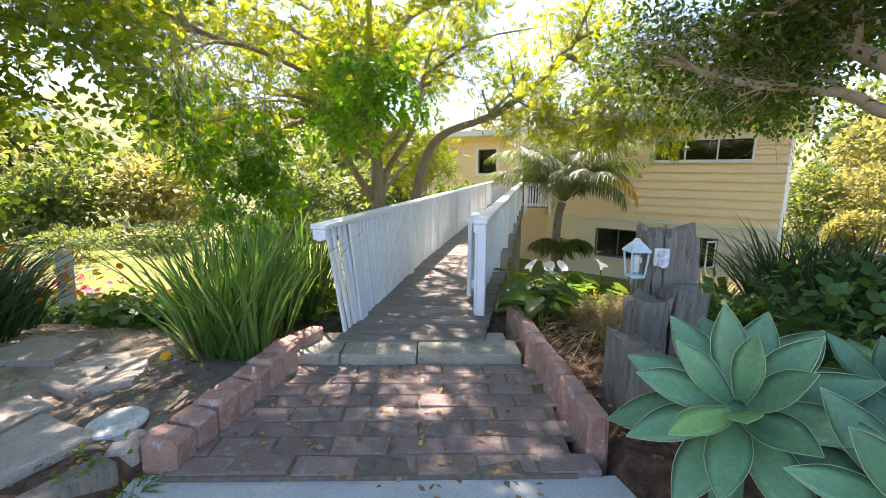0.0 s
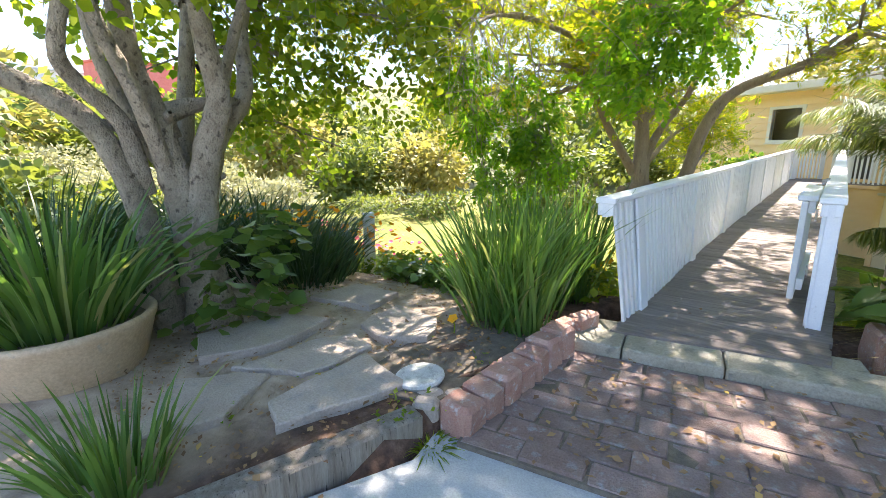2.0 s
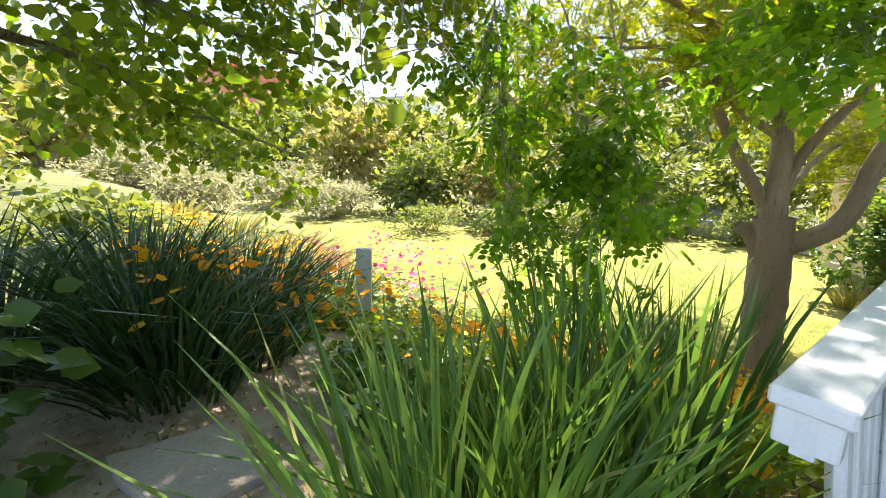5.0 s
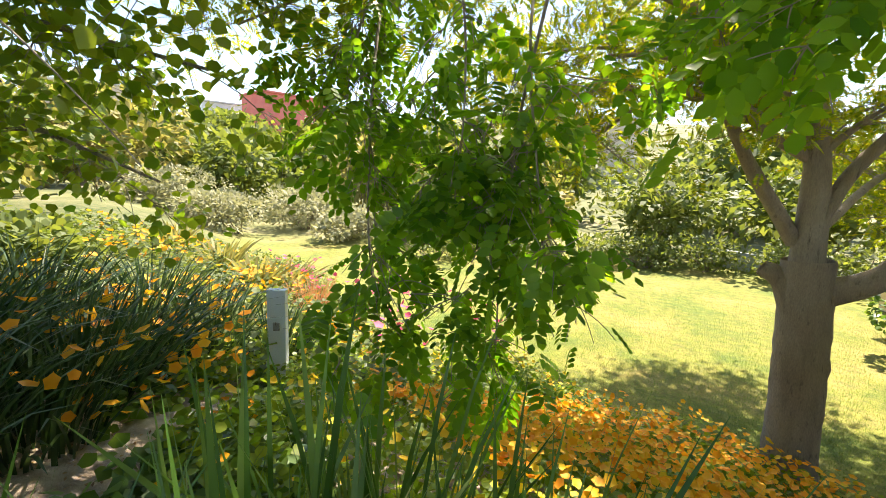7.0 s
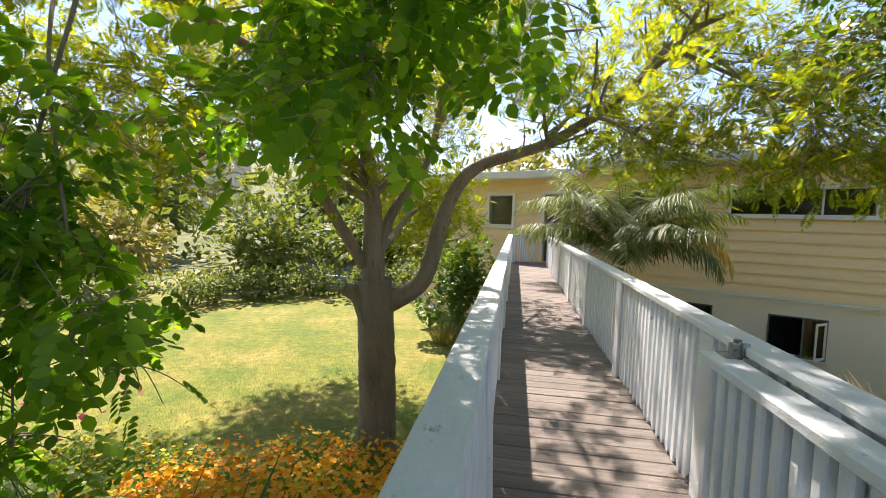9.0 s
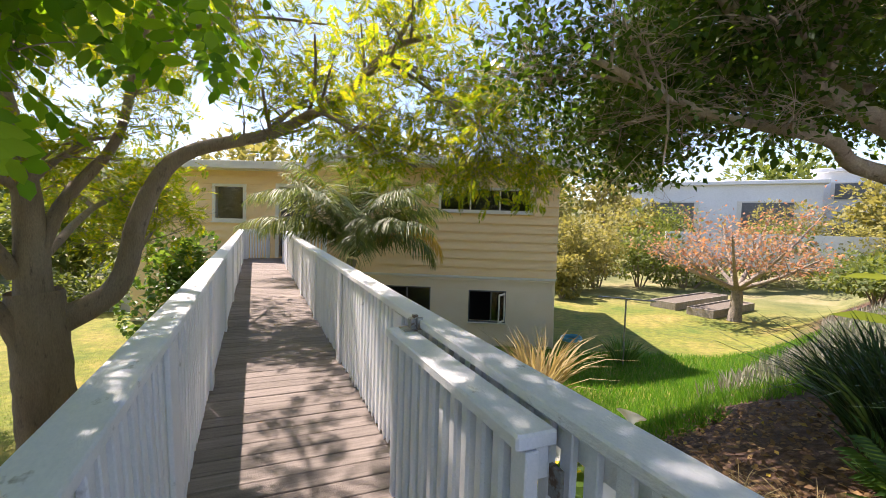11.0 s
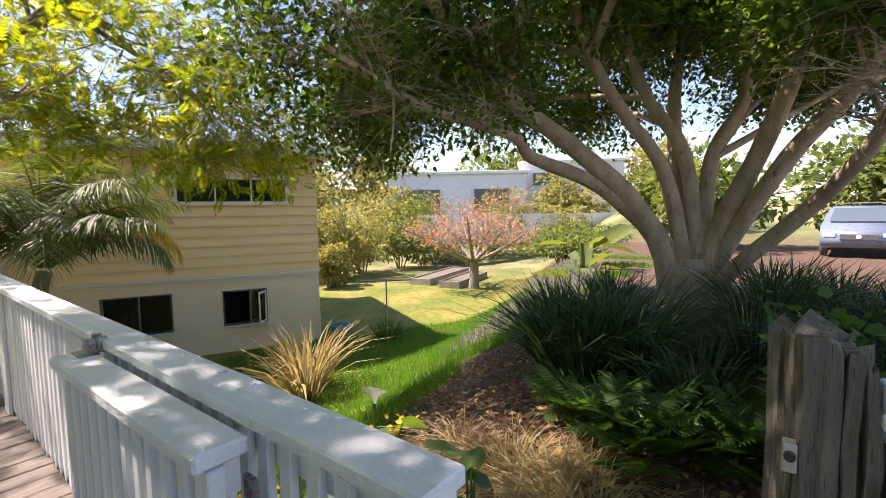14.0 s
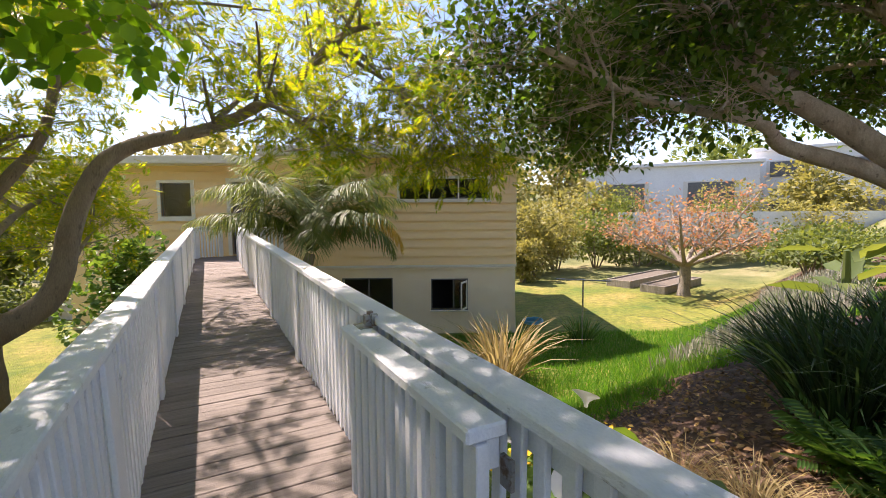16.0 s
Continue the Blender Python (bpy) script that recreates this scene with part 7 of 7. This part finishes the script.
def build_shrubs():
    rng = np.random.default_rng(101)
    bush("shrub", "dark green clipped shrub against the house corner", "shrub", "", rng, -1.9, 14.0, 0.9, 0.8, 2.9, 2600, 0.13, M_broad, ROUND)
    for x, y, r, h in ((-26, 4.0, 3.0, 2.2), (-29, 8.5, 3.4, 2.6), (-24, 9.5, 2.4, 1.8), (-31, 1.0, 3.0, 2.4)):
        bush("grey_shrub", "pale grey-green rounded shrub across the lawn", "shrub", "grey shrubs", rng, x, y, r, r, h, 3000, 0.26, M_grey)
    for x, y, r, h in ((-9.2, 19.2, 1.3, 1.4), (-10.9, 17.5, 1.2, 1.3), (-12.6, 15.5, 1.5, 1.3), (-7.0, 20.3, 1.4, 1.5), (-14.6, 13.2, 1.5, 1.2), (-16.5, 10.5, 1.6, 1.2), (-4.8, 20.6, 1.2, 1.6)):
        bush("shrub", "mixed green border shrub at the lawn's edge", "shrub", "border shrubs", rng, x, y, r, r, h, 1400, 0.17, M_shrub)
    for x, y, r, h in ((-13, 21, 2.6, 4.2), (-18, 17, 2.8, 4.5), (-7.5, 24, 2.8, 4.6), (-22, 14.5, 2.8, 4.0), (-2.5, 25.5, 3.0, 5.0), (-33, 16, 4.5, 6.5), (-40, 6, 5, 6.0), (-42, -4, 5.5, 7), (-30, -8, 4, 5), (-20, -6, 3.5, 4.2), (-38, 24, 6, 8), (-26, 28, 5, 7), (-14, 32, 5, 7.5), (-52, 14, 6, 6), (-55, 0, 6, 6), (-62, 24, 7, 7), (-68, 8, 7, 6), (-13, -6, 3, 4.0)):
        bush("tree_mass", "sunlit leafy tree across the garden", "tree", "garden trees", rng, x, y, r, r, h, 2600, 0.14 * r + 0.02, M_shrub if (int(x * 7) % 3) else M_bamboo)
    for x, y, r, h in ((8, 40, 5, 9), (18, 44, 5.5, 10), (28, 42, 5, 9), (0, 38, 4.5, 8), (36, 38, 5, 9), (24, 33, 3.5, 6.5), (30, 28, 3, 5.5), (50, 28, 5, 9), (13, 30, 3.5, 7)):
        bush("tree_mass", "tall leafy tree behind the house and lawn", "tree", "garden trees", rng, x, y, r, r, h, 2600, 0.12 * r + 0.05, M_shrub if int(x) % 3 else M_bamboo)
    for x, y, r, h in ((-6.6, -2.6, 0.9, 1.1), (-8.0, -4.2, 1.3, 1.6), (-7.6, -1.2, 0.9, 0.9), (-10.0, -2.8, 1.3, 1.4), (-5.4, -4.6, 1.0, 1.4), (-11.5, -5.5, 1.8, 2.4), (-7.2, -7.0, 1.6, 2.6)):
        bush("shrub", "leafy green shrub at the edge of the flower bank", "shrub", "bank-edge shrubs", rng, x, y, r, r, h, 1500, 0.12, M_shrub, ROUND)
    # right side
    for x, y, r, h, m in ((17.0, 20.5, 1.9, 4.6, M_bamboo), (19.5, 21.5, 1.8, 4.2, M_bamboo), (15.2, 22.5, 1.8, 4.8, M_shrub), (22.5, 21.0, 2.0, 3.4, M_shrub), (14.5, 18.6, 0.9, 2.0, M_bamboo), (25.5, 20.0, 2.2, 3.2, M_shrub), (29, 17.5, 2.4, 3.6, M_shrub), (33, 14, 2.6, 3.2, M_bamboo), (27.5, 23.0, 2.6, 5.2, M_shrub), (34, 18.5, 2.4, 4.6, M_bamboo)):
        bush("bamboo_clump", "tall yellow-green bamboo-like screen behind the lawn", "shrub", "screen shrubs", rng, x, y, r, r, h, 3200, 0.22, m)
    for x, y, r, h in ((23.5, 9.2, 2.2, 1.5), (20.8, 8.0, 1.8, 1.2), (26.5, 10.8, 2.4, 1.7), (17.5, 7.4, 1.5, 1.0)):
        bush("shrub", "low green shrub along the bank", "shrub", "bank shrubs", rng, x, y, r, r, h, 1800, 0.17, M_shrub)
    for x, y, r, h in ((39, 15, 3, 5), (46, 10, 3.5, 5.5), (30, 5, 3, 3.6), (24, -3, 2.6, 4.5), (30, -9, 3.5, 6), (18, -6.5, 2.6, 5), (21, 2.2, 2.2, 3.4)):
        bush("tree_mass", "yellow-green street tree beyond the bank", "tree", "street trees", rng, x, y, r, r, h, 2600, 0.12 * r + 0.05, M_bamboo if x > 35 else M_shrub)
    # broad-leaved clump by the fig
    b = thing("banana_clump", (12.2, 4.6, -0.4), "clump of large bright green paddle leaves behind the bank", "banana plant")
    a = rng.uniform(0, 2 * math.pi, 16)
    z0 = float(ground_z(12.2, 4.6)) - 0.55
    form = ([(0, 0, 0), (0.3, 0.17, 0.05), (0.75, 0.15, 0.0), (1, 0, -0.12), (0.75, -0.15, 0.0), (0.3, -0.17, 0.05)], [(0, 1, 2, 3), (0, 3, 4, 5)])
    pos = np.stack([12.2 + 0.4 * np.cos(a), 4.6 + 0.4 * np.sin(a), z0 + rng.uniform(0.5, 1.5, 16)], -1)
    part("leaves", scatter(form[0], form[1], pos, np.stack([np.cos(a), np.sin(a), rng.uniform(-0.2, 0.7, 16)], -1), rng.normal(0, 0.3, (16, 3)) + [0, 0, 1], rng.uniform(0.8, 1.5, 16)), M_shrub, b)
    part("stalk", tube_data([(12.2, 4.6, z0 - 0.1), (12.22, 4.6, z0 + 0.8), (12.2, 4.62, z0 + 1.5)], 0.12, 0.06), M_shrub, b)
    # ferny leaves in the shade
    for x, y in ((3.15, 1.35), (2.85, 0.95), (3.1, 1.1), (3.05, 0.7), (3.2, 0.35), (3.3, -0.35), (3.6, -0.7)):
        f = thing("fern", (x, y, float(ground_z(x, y))), "bright green fern in the shaded bed", "fern", "ferns")
        n = 26
        a = rng.uniform(0, 2 * math.pi, n)
        fv, ff = (scatter(FERN[0], FERN[1], np.stack([x + 0.03 * np.cos(a), y + 0.03 * np.sin(a), np.full(n, float(ground_z(x, y)) + 0.05)], -1), np.stack([np.cos(a), np.sin(a), rng.uniform(0.3, 1.4, n)], -1), np.tile([0, 0, 1.0], (n, 1)), rng.uniform(0.26, 0.46, n)))
        nv, nf = len(FERN[0]), len(FERN[1])
        for k in range(n):
            part("frond", (fv[k * nv:(k + 1) * nv], ff[k * nf:(k + 1) * nf] - k * nv), M_fern, f)
    ground_cover("bed_leaves", "yellow flowers and low leaves in the bed by the rail", rng, 700, 1.1, 2.4, 2.3, 3.6, ROUND, 0.07, M_round, (0.05, 0.3))
    ground_cover("yellow_flowers", "small yellow daisies in the bed by the rail", rng, 130, 1.6, 2.7, 2.4, 3.5, FLOWER, 0.024, M_yellow, (0.28, 0.4))


def build_rosy_tree():
    rng = np.random.default_rng(111)
    t = thing("rosy_tree", (18.2, 12.1, -2.2), "low spreading tree with bare pinkish limbs and rosy leaves", "tree")
    c = np.array([18.2, 12.1, -2.3])
    tb = Tubes()
    tb.add(spline([tuple(c), (18.22, 12.08, -1.4), (18.2, 12.1, -0.7)], 6), 0.24, 0.2, 12, 0.08, 0.06, rng)
    part("trunk", tb.data(), M_pale, t, smooth=True)
    limbs = []
    for k in range(11):
        a = k * 2 * math.pi / 11 + 0.2
        r, h = rng.uniform(2.6, 3.9), rng.uniform(1.2, 3.2)
        p0 = np.array([18.2, 12.1, -0.9])
        mid = p0 + np.array([math.cos(a) * r * 0.5, math.sin(a) * r * 0.5, h * 0.42])
        limbs.append(([tuple(p0), tuple(mid), tuple(p0 + np.array([math.cos(a) * r, math.sin(a) * r, h]))], 0.11, 0.03))
    stout, tb, tips, dirs = grow(limbs, rng, 3, 7, 1.1, 0.6, 0.35, 0.75, 0.35)
    wood(t, stout, tb, M_pale)
    part("crown", leaves(rng, tips, dirs, 2400, OVAL, 0.16, 0.2, 0.1, lambda p: p[:, 2] > -0.2), M_rose, t)


def build_far_houses():
    def block(name, label, x, y, z, w, d, h, turn, wall_m, roof_m, rows, cols, balcony=None):
        b = thing(name, (x, y, z), label, "house", "far houses", turn=turn)
        m = pose(x, y, z, 0, 0, turn)
        part("wall", box(bmesh.new(), -w / 2, w / 2, -d / 2, d / 2, -4, h, m), wall_m, b)
        part("roof", box(bmesh.new(), -w / 2 - 0.3, w / 2 + 0.3, -d / 2 - 0.3, d / 2 + 0.3, h, h + 0.3, m, 0.03), roof_m, b)
        for r in range(rows):
            for c in range(cols):
                u, zz = -w / 2 + w * (c + 0.5) / cols, h * (r + 0.3) / rows
                wd = part("window", box(bmesh.new(), u - w / cols * 0.3, u + w / cols * 0.3, -d / 2 - 0.06, -d / 2 + 0.02, zz, zz + h / rows * 0.45, m), M_trim, b)
                part("pane", box(bmesh.new(), u - w / cols * 0.25, u + w / cols * 0.25, -d / 2 - 0.08, -d / 2 - 0.062, zz + 0.1, zz + h / rows * 0.45 - 0.1, m), M_frame, wd)
        if balcony:
            bal = part("balcony", box(bmesh.new(), -w / 2, w / 2, -d / 2 - 1.6, -d / 2 - 0.1, h * 0.46, h * 0.5, m), balcony, b)
            for k in range(13):
                u = -w / 2 + w * k / 12
                part("baluster", box(bmesh.new(), u - 0.04, u + 0.04, -d / 2 - 1.6, -d / 2 - 1.52, h * 0.5, h * 0.5 + 1.0, m), balcony, bal)
            part("handrail", box(bmesh.new(), -w / 2, w / 2, -d / 2 - 1.62, -d / 2 - 1.5, h * 0.5 + 1.0, h * 0.5 + 1.1, m), balcony, bal)
    red = surface("red_paint", (0.62, 0.15, 0.12), (0.70, 0.21, 0.17), 0.6, 9, 0.8, 0.05)
    wht = surface("white_render", (0.72, 0.72, 0.72), (0.80, 0.80, 0.80), 0.4, 9, 0.8, 0.05)
    tan = surface("tan_render", (0.55, 0.45, 0.35), (0.62, 0.52, 0.42), 0.4, 9, 0.8, 0.05)
    block("hill_house", "red two-storey hillside house with a balcony", -84, 21.0, 7.4, 13, 8, 7.0, -75, red, red, 2, 4, balcony=wht)
    block("hill_house", "white hillside house beside the red one", -92, 10.5, 8.6, 7, 7, 4.6, -80, wht, M_roof, 2, 3)
    block("hill_house", "pale tan hillside house among trees", -84, -8, 8.0, 11, 8, 5.0, -95, tan, M_roof, 2, 4)
    block("hill_house", "white house low on the hillside", -60, 38, 4.5, 10, 7, 4.5, -55, wht, M_roof, 2, 4)
    block("hill_house", "tan house low on the hillside", -40, 52, 4.5, 11, 7, 4.5, -35, tan, M_roof, 2, 4)
    block("white_building", "plain white flat-roofed building beyond the garden", 38, 27, 0.0, 13, 9, 5.2, 125 - 180, wht, wht, 1, 2)
    block("white_building", "plain white flat-roofed building with a terrace", 47, 18.5, 0.0, 10, 8, 6.4, 115 - 180, wht, wht, 2, 2)
    wl = part("garden_wall", box(bmesh.new(), -9, 9, -0.1, 0.1, -0.5, 1.6, pose(31, 15, -0.2, 0, 0, -35)), wht)
    tagged(wl, "low white garden wall beyond the bank", "wall", kind="structure")
    fw = part("garden_wall", box(bmesh.new(), -6.5, 6.5, -0.1, 0.1, -0.4, 0.75, pose(-4.2, 20.0, -2.2, 0, 0, -12)), M_concrete)
    tagged(fw, "low pale concrete wall at the lawn's far edge", "wall", kind="structure")


def build_car():
    x, y = 18.0, -1.6
    z = float(ground_z(x + 2, y)) + 0.01
    c = thing("parked_car", (x, y, z), "blue-grey estate car with roof rails parked on the street", "car", turn=0)
    paint = surface("car_paint", (0.20, 0.25, 0.33), (0.23, 0.28, 0.36), 3, 50, 0.3, 0.0, metal=0.3)
    m = pose(x, y, z, 0, 0, -6)
    prof = [(-0.05, 0.35), (-0.08, 0.62), (0.02, 0.86), (0.95, 1.00), (1.65, 1.50), (1.9, 1.56), (4.1, 1.55), (4.45, 1.05), (4.55, 0.9), (4.55, 0.4), (4.3, 0.30), (0.2, 0.28)]
    bm = bmesh.new()
    L = [bm.verts.new((a, -0.88, b)) for a, b in prof]
    R = [bm.verts.new((a, 0.88, b)) for a, b in prof]
    for v in L + R:
        if v.co.z > 1.1:
            v.co.y *= 0.80
    bm.faces.new(L), bm.faces.new(R[::-1])
    n = len(prof)
    for i in range(n):
        bm.faces.new((L[(i + 1) % n], L[i], R[i], R[(i + 1) % n]))
    bmesh.ops.recalc_face_normals(bm, faces=bm.faces)
    bmesh.ops.bevel(bm, geom=list(bm.edges), offset=0.05, segments=2, affect='EDGES')
    bmesh.ops.transform(bm, matrix=m, verts=bm.verts)
    part("body", bm, paint, c, smooth=True)
    dk = plain("car_glass", (0.10, 0.13, 0.16), 0.05)
    bm = bmesh.new()
    q = [bm.verts.new(p) for p in ((1.00, -0.70, 1.05), (1.00, 0.70, 1.05), (1.60, 0.60, 1.475), (1.60, -0.60, 1.475))]
    bm.faces.new(q)
    bmesh.ops.transform(bm, matrix=m @ Matrix.Translation((-0.02, 0, 0.025)), verts=bm.verts)
    part("windscreen", bm, dk, c)
    part("grille", box(bmesh.new(), -0.11, -0.06, -0.42, 0.42, 0.55, 0.72, m, 0.01), M_frame, c)
    part("emblem", lathe([(0.0, 0.012), (0.06, 0.01), (0.065, 0.0)], 16, m @ pose(-0.11, 0, 0.64, 0, -90, 0)), M_white, c)
    for s in (-1, 1):
        part("headlight", box(bmesh.new(), -0.075, 0.05, s * 0.66 - 0.15, s * 0.66 + 0.15, 0.62, 0.76, m, 0.02), M_white, c)
        part("roof_rail", box(bmesh.new(), 1.95, 4.0, s * 0.58 - 0.02, s * 0.58 + 0.02, 1.60, 1.64, m, 0.01), M_metal, c)
        for a in (0.85, 3.6):
            w = part("wheel", lathe([(0.0, -0.1), (0.2, -0.1), (0.31, -0.09), (0.33, -0.05), (0.33, 0.05), (0.31, 0.09), (0.2, 0.1), (0.0, 0.1)], 24, m @ pose(a, s * 0.80, 0.33, 90, 0, 0)), M_frame, c)
    part("roof_bar", box(bmesh.new(), 2.2, 2.26, -0.62, 0.62, 1.64, 1.67, m, 0.008), M_metal, c)


build_shrubs()
build_rosy_tree()
build_far_houses()
build_car()
